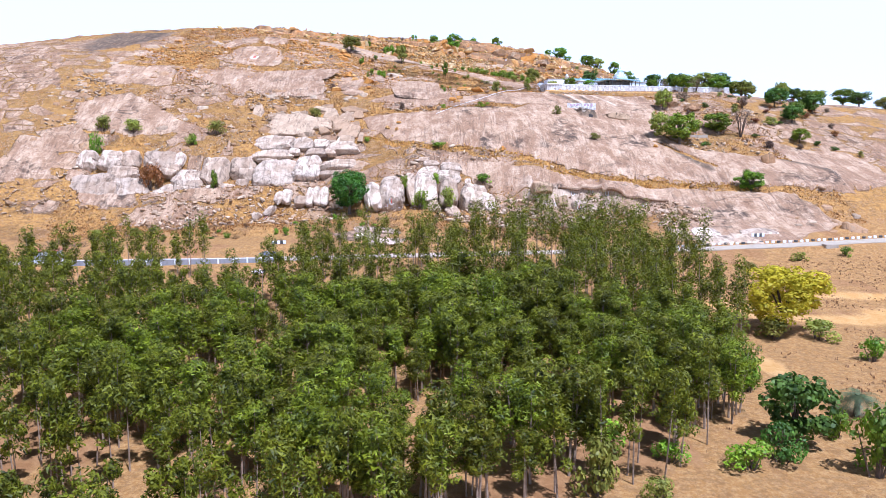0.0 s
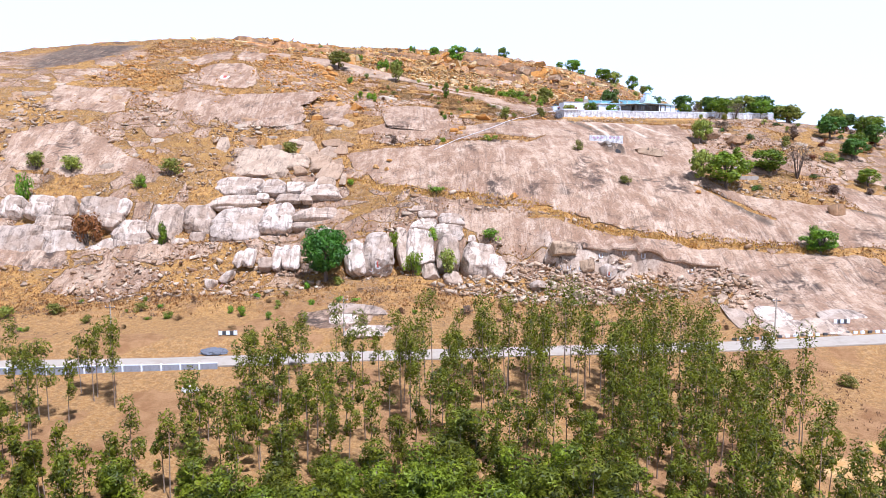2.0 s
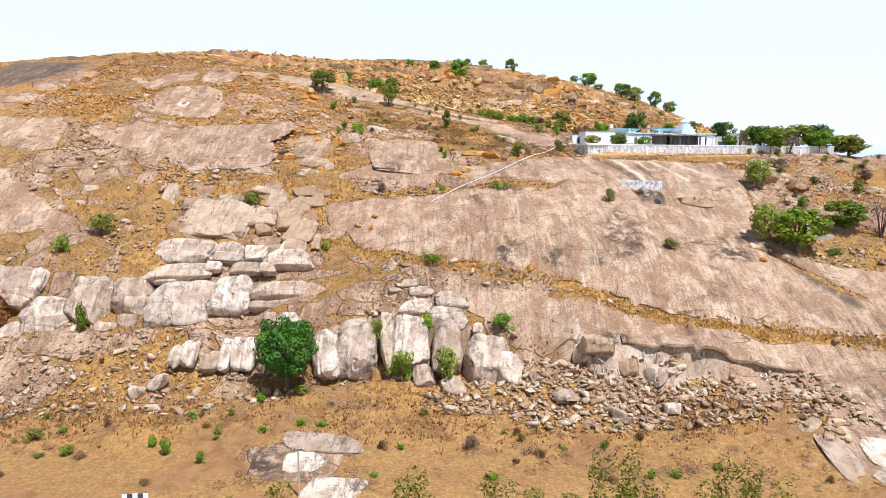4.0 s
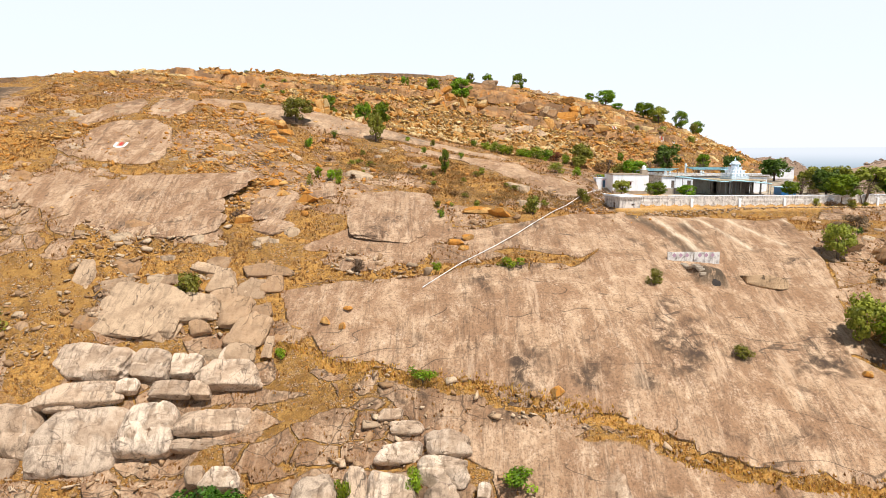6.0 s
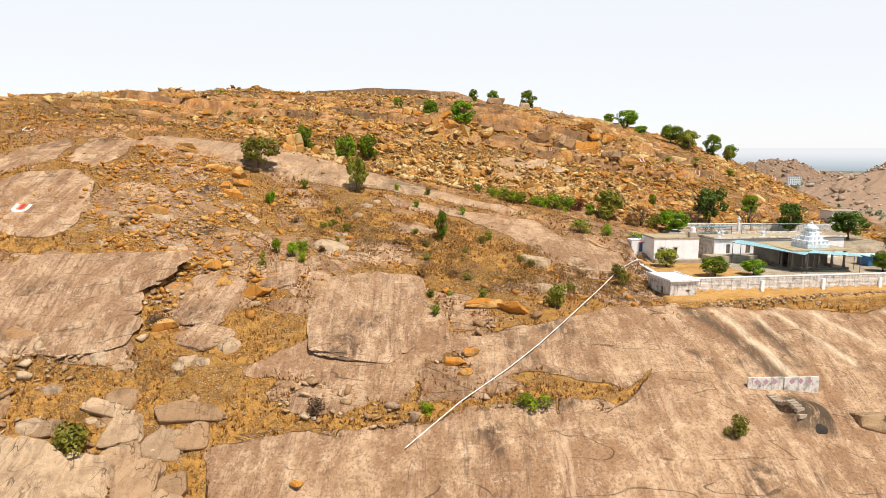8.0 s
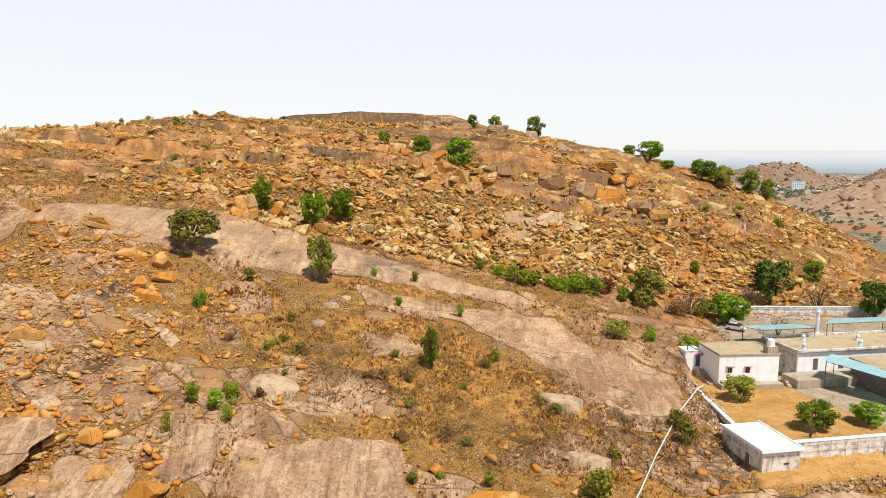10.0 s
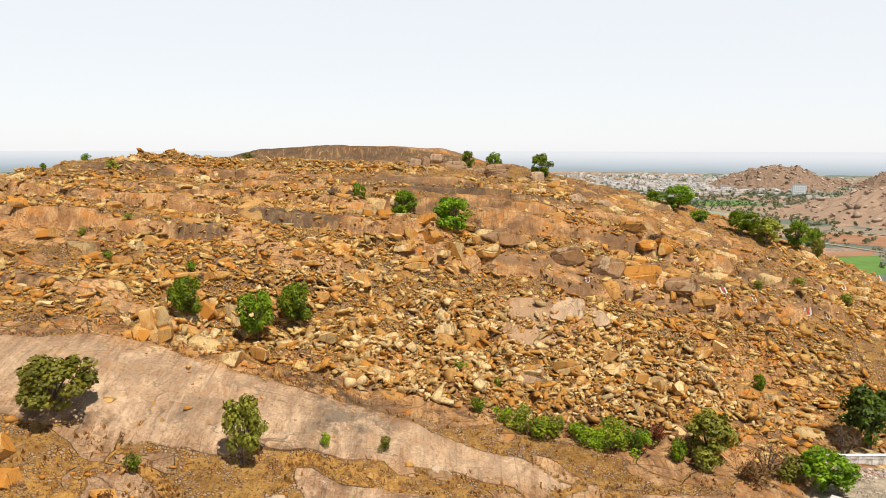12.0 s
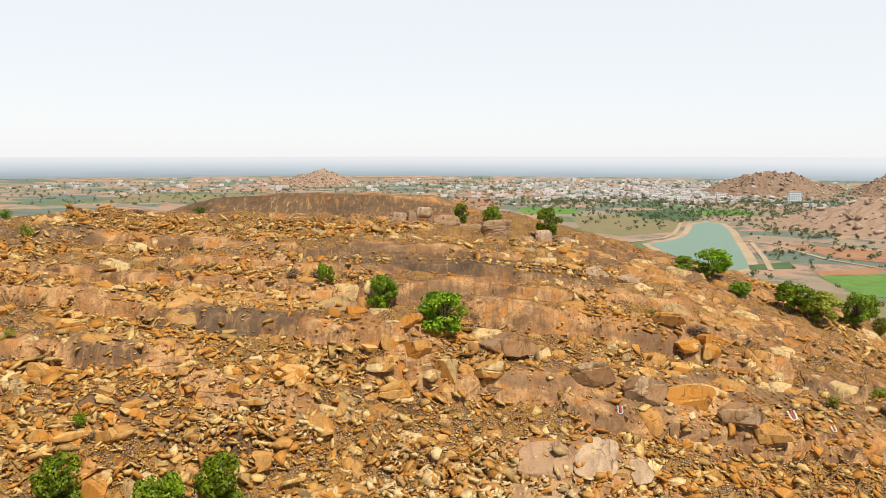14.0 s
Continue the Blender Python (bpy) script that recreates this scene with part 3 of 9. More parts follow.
G_GRASS *= 1 - 0.85 * zone(MX, MY, ((-77, 331), (-66, 353), (-48, 345), (-38, 316), (-30, 300), (-44, 292), (-60, 306), (-70, 312)), 3)
wobble = 0.8 * fbm(MX, MY, 7, 3, 95)
pale_run = np.zeros(MX.shape)
dark_run = np.zeros(MX.shape)
for line, wide in ((((51, 303), (53.5, 296), (56, 288), (57.5, 283)), 1.6), (((63, 304), (67, 294), (69, 289)), 1.0), (((71, 305), (75, 297), (78, 292)), 0.9), (((84, 307), (88, 300)), 1.0), (((58, 303), (60, 295)), 0.7)):
    pale_run = np.maximum(pale_run, band(MX + wobble, MY, line, wide, 0.5))
pale_run = np.maximum(pale_run, 0.22 * zone(MX + 2 * wobble, MY + wobble, ((-77, 356), (-55, 364), (-37, 367), (-22, 366), (0, 363), (13, 360), (24, 354), (5, 354), (-10, 353), (-40, 351)), 2))
for line, wide in ((((47, 303), (50, 295), (54.5, 285)), 3.2), (((57.5, 299), (58.5, 294), (60, 288)), 2.2), (((78, 256), (84, 246), (90, 238)), 3.0), (((118, 246), (128, 238)), 2.6)):
    dark_run = np.maximum(dark_run, 0.75 * band(MX + wobble, MY, line, wide, 0.9))
dark_run = np.maximum(dark_run, 0.8 * zone(MX + 2 * wobble, MY, ((-84, 528), (-65, 520), (-38, 515), (2, 520), (20, 530), (-6, 530), (-65, 531)), 1.5))
dark_run = np.maximum(dark_run, 0.75 * zone(MX + 2 * wobble, MY, ((-31, 470), (-15, 476), (9, 476), (31, 475), (51, 471), (44, 461), (15, 459), (-24, 461)), 2))
dark_run = np.maximum(dark_run, 0.6 * zone(MX + 2 * wobble, MY, ((40, 434), (60, 436), (78, 440), (96, 434), (88, 424), (60, 428)), 2))
dark_run = np.maximum(dark_run, 0.75 * zone(MX + 2 * wobble, MY, ((-48, 429), (-43, 431), (-32, 435), (-20, 437), (-15, 433), (-20, 429), (-31, 424), (-40, 420)), 1.5))
dark_run = np.maximum(dark_run, 0.7 * zone(MX + wobble, MY, ((-58, 419), (-55, 423), (-50, 418), (-42, 416), (-41, 412), (-50, 411), (-55, 415)), 1.2))
dark_run = np.maximum(dark_run, 0.8 * zone(MX + 2 * wobble, MY, ((-163, 327), (-168, 372), (-130, 361), (-132, 334), (-154, 315)), 4))
dark_run = np.maximum(dark_run, 0.7 * zone(MX + 2 * wobble, MY, ((-112, 482), (-80, 487), (-78, 476), (-97, 470)), 2))
soil = 1 - ramp(MY + 9 * fbm(MX, MY, 20, 3, 97), 196, 226)
# water stain over the cave, with the overhang's shade painted in
dark_run = np.maximum(dark_run, 0.95 * zone(MX + wobble, MY, ((52.4, 273.2), (59, 273.2), (58.6, 277.6), (56, 280.2), (54, 279)), 0.8))
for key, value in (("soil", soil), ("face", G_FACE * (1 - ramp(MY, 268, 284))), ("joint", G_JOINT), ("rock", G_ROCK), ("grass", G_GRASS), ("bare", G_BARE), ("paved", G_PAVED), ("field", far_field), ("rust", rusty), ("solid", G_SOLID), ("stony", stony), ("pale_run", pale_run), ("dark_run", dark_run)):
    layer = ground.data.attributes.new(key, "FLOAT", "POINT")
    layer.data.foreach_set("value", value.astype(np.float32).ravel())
tagged(ground, "weathered granite hillside with earth, dry grass and plain around", "ground", kind="structure")


def height_at(x, y):
    """The height of the ground sheet itself."""
    i = np.clip(np.searchsorted(GX, x, side="right") - 1, 0, len(GX) - 2)
    j = np.clip(np.searchsorted(GY, y, side="right") - 1, 0, len(GY) - 2)
    u, v = (x - GX[i]) / (GX[i + 1] - GX[i]), (y - GY[j]) / (GY[j + 1] - GY[j])
    return (GZ[j, i] * (1 - u) + GZ[j, i + 1] * u) * (1 - v) + (GZ[j + 1, i] * (1 - u) + GZ[j + 1, i + 1] * u) * v


# ---- helpers for things ----
def thing(name, m, label, category, group=""):
    ob = new(name)
    ob.empty_display_size = 0.3
    ob.matrix_basis = m
    return tagged(ob, label, category, group)


def link_part(name, me, parent, label="", m=None):
    ob = new(name, me)
    ob.parent = parent
    if m is not None:
        ob.matrix_basis = m
    return tagged(ob, label)


def part(name, bm, mat, parent, label="", m=None, smooth=False):
    me = bpy.data.meshes.new(name)
    bmesh.ops.recalc_face_normals(bm, faces=bm.faces)
    bm.to_mesh(me)
    bm.free()
    me.materials.append(mat)
    if smooth:
        me.polygons.foreach_set("use_smooth", [True] * len(me.polygons))
    return link_part(name, me, parent, label, m)


def box(x0, x1, y0, y1, z0, z1, bevel=0.0, bm=None):
    b = bmesh.new()
    bmesh.ops.create_cube(b, size=1, matrix=Matrix.Translation(((x0 + x1) / 2, (y0 + y1) / 2, (z0 + z1) / 2)) @ Matrix.Diagonal((x1 - x0, y1 - y0, z1 - z0, 1)))
    if bevel:
        bmesh.ops.bevel(b, geom=b.edges[:], offset=bevel, segments=1, affect="EDGES")
    return join(bm, b) if bm else b


def join(bm, other):
    me = bpy.data.meshes.new("tmp")
    other.to_mesh(me)
    other.free()
    bm.from_mesh(me)
    bpy.data.meshes.remove(me)
    return bm


def tube(points, radii, sides=8, bm=None, cap=True):
    """A tapered tube along points."""
    bm = bm or bmesh.new()
    rings = []
    pts = [Vector(p) for p in points]
    for i, p in enumerate(pts):
        d = (pts[min(i + 1, len(pts) - 1)] - pts[max(i - 1, 0)]).normalized()
        a = d.orthogonal().normalized() if abs(d.z) < 0.9 else Vector((1, 0, 0)).cross(d).normalized()
        b = d.cross(a)
        r = radii[i] if not isinstance(radii, (int, float)) else radii
        rings.append([bm.verts.new(p + r * (math.cos(k * math.tau / sides) * a + math.sin(k * math.tau / sides) * b)) for k in range(sides)])
    for u, v in zip(rings, rings[1:]):
        # align the rings so that the skin does not twist
        k = min(range(sides), key=lambda n: (u[0].co - v[n].co).length)
        v[:] = v[k:] + v[:k]
        for n in range(sides):
            bm.faces.new((u[n], u[(n + 1) % sides], v[(n + 1) % sides], v[n]))
    if cap:
        bm.faces.new(rings[-1])
        bm.faces.new(rings[0][::-1])
    return bm


def pierced_wall(length, height, thick, openings):
    """A wall along x from 0 to length, outer face at y 0, with openings (x0, x1, z0, z1) through it."""
    xs = sorted({0, length, *[o[0] for o in openings], *[o[1] for o in openings]})
    zs = sorted({0, height, *[o[2] for o in openings], *[o[3] for o in openings]})
    bm = bmesh.new()
    solid = lambda i, k: 0 <= i < len(xs) - 1 and 0 <= k < len(zs) - 1 and not any(o[0] <= xs[i] < o[1] and o[2] <= zs[k] < o[3] for o in openings)
    def quad(*c):
        bm.faces.new([bm.verts.new(p) for p in c])
    for i in range(len(xs) - 1):
        for k in range(len(zs) - 1):
            if not solid(i, k):
                continue
            a, b, c, d, t = xs[i], xs[i + 1], zs[k], zs[k + 1], thick
            quad((a, 0, c), (b, 0, c), (b, 0, d), (a, 0, d))
            quad((b, t, c), (a, t, c), (a, t, d), (b, t, d))
            if not solid(i - 1, k):
                quad((a, t, c), (a, 0, c), (a, 0, d), (a, t, d))
            if not solid(i + 1, k):
                quad((b, 0, c), (b, t, c), (b, t, d), (b, 0, d))
            if not solid(i, k - 1):
                quad((a, t, c), (b, t, c), (b, 0, c), (a, 0, c))
            if not solid(i, k + 1):
                quad((a, 0, d), (b, 0, d), (b, t, d), (a, t, d))
    bmesh.ops.remove_doubles(bm, verts=bm.verts, dist=1e-4)
    return bm


def plain_paint(name, colour, dirt, rough=0.75, amount=0.5, scale=0.8, metal=0.0, low=0.45):
    """Painted or plastered surface with stains at two scales."""
    m, t, sh = material(name)
    v = coords(t)
    n, f = noise_tex(t, v, scale, 6, 0.65, 0.3), noise_tex(t, v, scale * 9, 4, 0.6)
    run = noise_tex(t, coords(t, (1.6, 1.6, 0.16)), scale * 1.6, 5, 0.65)
    c = blend(t, times(t, between(t, n, low, 0.75), amount), colour, dirt)
    c = blend(t, times(t, between(t, run, 0.5, 0.72), amount * 0.8), c, dirt)
    c = blend(t, times(t, between(t, f, 0.5, 0.8), amount * 0.4), c, dirt)
    t.links.new(c, sh.inputs["Base Color"])
    sh.inputs["Roughness"].default_value, sh.inputs["Metallic"].default_value = rough, metal
    bump(t, sh, f, 0.25, 0.03)
    return m


def leaf_material(name, dark, light, glow=0.22):
    """Leaves: each tuft its own tone, some light passing through."""
    m, t, sh = material(name)
    g = put(t, "ShaderNodeNewGeometry")
    o = put(t, "ShaderNodeObjectInfo")
    tuft = noise_tex(t, coords(t), 0.75, 3, 0.6)
    c = blend(t, times(t, times(t, between(t, tuft, 0.34, 0.66), 0.62), times(t, g.outputs["Random Per Island"], 0.38), "ADD"), dark, light)
    tone = put(t, "ShaderNodeHueSaturation", [("Color", c)])
    t.links.new(between(t, o.outputs["Random"], 0, 1, 0.478, 0.506), tone.inputs["Hue"])
    t.links.new(between(t, times(t, o.outputs["Random"], 7.13, "MULTIPLY"), 0, 7.13, 0.72, 1.3), tone.inputs["Value"])
    t.links.new(tone.outputs[0], sh.inputs["Base Color"])
    sh.inputs["Roughness"].default_value = 0.55
    sh.inputs["Specular IOR Level"].default_value = 0.3
    through_leaf = put(t, "ShaderNodeBsdfTranslucent", [("Color", tone.outputs[0])])
    mix = put(t, "ShaderNodeMixShader", [(1, sh.outputs[0]), (2, through_leaf.outputs[0])])
    mix.inputs[0].default_value = glow
    t.links.new(mix.outputs[0], t.nodes["Material Output"].inputs["Surface"])
    return m


def quads_mesh(name, verts, mat, size=4):
    """A mesh of loose quads or triangles from an (n, size, 3) array."""
    n = len(verts)
    me = bpy.data.meshes.new(name)
    me.vertices.add(n * size)
    me.vertices.foreach_set("co", np.ascontiguousarray(verts, dtype=np.float32).ravel())
    me.loops.add(n * size)
    me.loops.foreach_set("vertex_index", np.arange(n * size, dtype=np.int32))
    me.polygons.add(n)
    me.polygons.foreach_set("loop_start", np.arange(n, dtype=np.int32) * size)
    me.materials.append(mat)
    me.update(calc_edges=True)
    return me


def leaf_quads(rng, centres, radii, count, length, width, droop=0.0, narrow=False):
    """Loose leaf tufts in the shells of ellipsoid clumps: an (n, 4, 3) array."""
    centres, radii = np.asarray(centres, float), np.asarray(radii, float)
    weight = (radii[:, 0] * radii[:, 2]) + 1e-6
    k = rng.choice(len(centres), count, p=weight / weight.sum())
    d = rng.normal(size=(count, 3))
    d /= np.linalg.norm(d, axis=1, keepdims=True)
    r = rng.uniform(0.5, 1.05, (count, 1)) ** 0.5
    p = centres[k] + d * r * radii[k]
    n = d + rng.normal(scale=0.38, size=(count, 3)) + (0, 0, 0.3)
    n /= np.linalg.norm(n, axis=1, keepdims=True)
    a = np.cross(n, rng.normal(size=(count, 3)))
    a[:, 2] -= droop
    a -= n * (a * n).sum(1, keepdims=True)
    a /= np.linalg.norm(a, axis=1, keepdims=True)
    b = np.cross(n, a)
    s = rng.uniform(0.65, 1.35, (count, 1))
    a, b = a * s * length / 2, b * s * width / 2
    if narrow:
        return np.stack([p - a + b, p - a - b, p + a], 1)
    return np.stack([p - a, p + b - 0.2 * a, p + a, p - b - 0.2 * a], 1)


# ---- plants: a few built kinds, then set out ----
BARK_PALE = plain_paint("pale_bark", (0.30, 0.22, 0.15), (0.14, 0.09, 0.06), 0.9, 0.8, 1.5)
BARK_DARK = plain_paint("dark_bark", (0.13, 0.09, 0.06), (0.06, 0.04, 0.03), 0.9, 0.8, 2.0)
LEAF = {
    "gum": leaf_material("gum_leaves", (0.010, 0.019, 0.002), (0.25, 0.29, 0.004), 0.28),
    "green": leaf_material("green_leaves", (0.03, 0.075, 0.005), (0.25, 0.41, 0.012)),
    "deep": leaf_material("deep_leaves", (0.014, 0.045, 0.004), (0.085, 0.20, 0.009), 0.15),
    "dark": leaf_material("dark_leaves", (0.02, 0.05, 0.006), (0.12, 0.215, 0.02)),
    "bright": leaf_material("bright_leaves", (0.09, 0.18, 0.008), (0.32, 0.47, 0.014)),
    "olive": leaf_material("olive_leaves", (0.10, 0.12, 0.015), (0.36, 0.38, 0.045)),
    "yellow": leaf_material("yellow_blossom", (0.42, 0.42, 0.008), (0.84, 0.78, 0.012), 0.4),
    "rust": leaf_material("rust_leaves", (0.13, 0.05, 0.012), (0.30, 0.12, 0.03)),
    "brush": leaf_material("brown_brush", (0.15, 0.085, 0.03), (0.36, 0.23, 0.09), 0.35),
    "grey": leaf_material("dry_twigs", (0.13, 0.09, 0.055), (0.28, 0.20, 0.12), 0.25),
    "palm": leaf_material("palm_leaves", (0.055, 0.085, 0.035), (0.15, 0.19, 0.085), 0.2),
}
KINDS = {}


def limbs(rng, height, spread_, trunk_top, forks, radius):
    """A trunk and rising limbs; gives the mesh and the limb tips."""
    bm = bmesh.new()
    lean = Vector((rng.uniform(-0.06, 0.06), rng.uniform(-0.06, 0.06), 1)) * height
    base = [lean * f for f in (0, trunk_top * 0.5, trunk_top)]
    base[0].z -= 0.4
    tube(base, [radius * 1.25, radius, radius * 0.8], 7, bm)
    tips = []
    for i in range(forks):
        a = math.tau * (i + rng.uniform(-0.3, 0.3)) / forks
        out = spread_ * rng.uniform(0.35, 0.75)
        start = lean * trunk_top * rng.uniform(0.75, 1.0)
        end = Vector((math.cos(a) * out, math.sin(a) * out, height * rng.uniform(0.62, 0.9)))
        mid = start.lerp(end, 0.5) + Vector((0, 0, 0.08 * height))
        tube([start, mid, end], [radius * 0.5, radius * 0.34, radius * 0.12], 5, bm)
        tips.append(end)
    return bm, tips


def keep_mesh(name, bm, mat):
    me = bpy.data.meshes.new(name)
    bm.to_mesh(me)
    bm.free()
    me.materials.append(mat)
    return me


def gum_kind(seed, count=2600):
    """Slim plantation tree, 12 m: one to three thin stems, each with a domed tip and drooping tufts below."""
    rng = np.random.default_rng(seed)
    bm = bmesh.new()
    centres, radii = [], []
    for s in range(int(rng.integers(2, 4))):
        x, y = rng.uniform(-1.2, 1.2, 2) * (s > 0)
        lx, ly = rng.uniform(-0.8, 0.8, 2)
        top = rng.uniform(0.74, 1.0) * 11.4
        pts = [Vector((x, y, -0.4)), Vector((x + lx * 0.3, y + ly * 0.3, top * 0.4)), Vector((x + lx, y + ly, top * 0.97))]
        tube(pts, [0.13, 0.09, 0.025], 5, bm)
        w = rng.uniform(0.95, 1.3)
        centres.append((x + lx, y + ly, top * 0.95))
        radii.append((w, w, w * 0.8))
        for i in range(9):
            h = 0.88 - 0.056 * i + rng.uniform(-0.03, 0.03)
            a, out = rng.uniform(0, math.tau), rng.uniform(0.35, 1.35) * (0.8 + 0.04 * i)
            px, py = x + lx * h + math.cos(a) * out, y + ly * h + math.sin(a) * out
            r = rng.uniform(0.5, 0.85)
            centres.append((px, py, top * h))
            radii.append((r, r, r * rng.uniform(0.9, 1.5)))
            if i % 2:
                q = pts[1].lerp(pts[2], max(0, h - 0.5))
                tube([q, Vector((px, py, top * h))], [0.035, 0.012], 4, bm)
    leaves = leaf_quads(rng, centres, radii, count, 0.40, 0.15, 0.7, True)
    return keep_mesh("trunk", bm, BARK_PALE), quads_mesh("crown", leaves, LEAF["gum"], 3)


def broad_kind(seed, leaf, count=2500, bark=None):
    """Round broadleaf tree, 6 m high and 6 m across: a dense uneven crown of many boughs over a short trunk."""
    rng = np.random.default_rng(seed)
    bm, tips = limbs(rng, 6, 2.2, 0.2, 7, 0.2)
    centres, radii = [(t.x, t.y, min(t.z, 4.9)) for t in tips], []
    while len(centres) < 44:
        d = rng.normal(size=3)
        d /= np.linalg.norm(d)
        r = rng.uniform(0.35, 1.0) ** 0.5
        c = d * r * (2.3, 2.3, 2.25) * (1 + 0.12 * math.sin(3 * math.atan2(d[1], d[0]) + seed))
        if c[2] > -2.1:
            centres.append((c[0], c[1], 3.15 + c[2]))
    radii = [[rng.uniform(0.5, 0.95)] * 2 + [rng.uniform(0.45, 0.8)] for _ in centres]
    leaves = leaf_quads(rng, centres, radii, count, 0.34 * (3600 / count) ** 0.5, 0.24 * (3600 / count) ** 0.5)
    return keep_mesh("trunk", bm, bark or BARK_DARK), quads_mesh("crown", leaves, LEAF[leaf])


def bush_kind(seed, leaf, count=800):
    """Low shrub, 3 m across and 2 m high."""
    rng = np.random.default_rng(seed)
    bm = bmesh.new()
    centres, radii = [], []
    for i in range(9):
        a, r = rng.uniform(0, math.tau), rng.uniform(0.1, 1.05)
        c = Vector((math.cos(a) * r, math.sin(a) * r, rng.uniform(0.5, 1.7) - 0.35 * r))
        tube([Vector((c.x * 0.2, c.y * 0.2, -0.3)), c], [0.05, 0.015], 4, bm)
        centres.append(tuple(c))
        radii.append((rng.uniform(0.4, 0.65),) * 2 + (rng.uniform(0.35, 0.6),))
    leaves = leaf_quads(rng, centres, radii, count, 0.22, 0.13)
    return keep_mesh("stem", bm, BARK_DARK), quads_mesh("foliage", leaves, LEAF[leaf])


def twig_kind(seed):
    """Leafless shrub: a spray of bare branches, 3 m across and 3 m high."""
    rng = np.random.default_rng(seed)
    bm = bmesh.new()
    for i in range(9):
        a, r, h = rng.uniform(0, math.tau), rng.uniform(0.5, 1.5), rng.uniform(1.8, 3.0)
        end = Vector((math.cos(a) * r, math.sin(a) * r, h))
        mid = end * 0.5 + Vector((0, 0, 0.35))
        tube([Vector((0, 0, -0.3)), mid, end], [0.07, 0.04, 0.012], 4, bm)
        for j in range(4):
            q = mid.lerp(end, rng.uniform(0, 0.8))
            tube([q, q + Vector((*(rng.normal(size=2) * 0.4), rng.uniform(0.2, 0.8)))], [0.025, 0.008], 3, bm)
    leaves = leaf_quads(rng, [(0, 0, 1.9)], [(1.4, 1.4, 1.0)], 260, 0.45, 0.035)
    return keep_mesh("stem", bm, BARK_DARK), quads_mesh("twigs", leaves, LEAF["grey"])


def plant(kind, x, y, width, height, group="", z=None, yaw=None):
    """Set one plant of a kind out at (x, y), scaled to its width and height."""
    family, leaf = kind.split(":")
    variant = (int(abs(x * 7.3 + y * 3.1)) % VARIANTS[family])
    key = (kind, variant)
    seed = 100 + variant + 17 * sorted(LEAF).index(leaf)
    if key not in KINDS:
        KINDS[key] = {"gum": gum_kind, "broad": lambda s: broad_kind(s, leaf, 9000 if leaf in ("yellow", "deep") else 3400 if leaf == "green" else 2600), "bush": lambda s: bush_kind(s, leaf), "twig": twig_kind}[family](seed)
    size = {"gum": (4.0, 12.0), "broad": (6.0, 6.0), "bush": (3.0, 2.0), "twig": (3.0, 3.0)}[family]
    sx, sz = width / size[0], height / size[1]
    ground_z = height_at(x, y) if z is None else z
    turn = (x * 37.7 + y * 19.3) % math.tau if yaw is None else yaw
    m = Matrix.LocRotScale((x, y, float(ground_z)), Euler((0, 0, turn)), (sx, sx, sz))
    name, names, label, category = WORDS[family]
    ob = thing(name, m, label.format(LEAF_WORDS[leaf]), category, group)
    for n, me in zip(names, KINDS[key]):
        link_part(n, me, ob)
    return ob


VARIANTS = {"gum": 8, "broad": 3, "bush": 3, "twig": 2}
LEAF_WORDS = {"gum": "grey-green", "green": "fresh green", "deep": "dense deep green", "dark": "deep green", "bright": "bright lime-green", "olive": "dull olive", "yellow": "bright yellow flowering", "rust": "rust-brown", "brush": "dry brown", "grey": "leafless grey", "palm": "grey-green"}
WORDS = {
    "gum": ("eucalyptus_tree", ("trunk", "crown"), "slim eucalyptus tree with thin stems and drooping {} leaves", "tree"),
    "broad": ("tree", ("trunk", "crown"), "round-crowned tree with {} leaves on a short dark trunk", "tree"),
    "bush": ("bush", ("stem", "foliage"), "low {} bush growing between rocks and dry grass", "bush"),
    "twig": ("dry_shrub", ("stem", "twigs"), "{} dry shrub with a spray of thin branches", "shrub"),
}


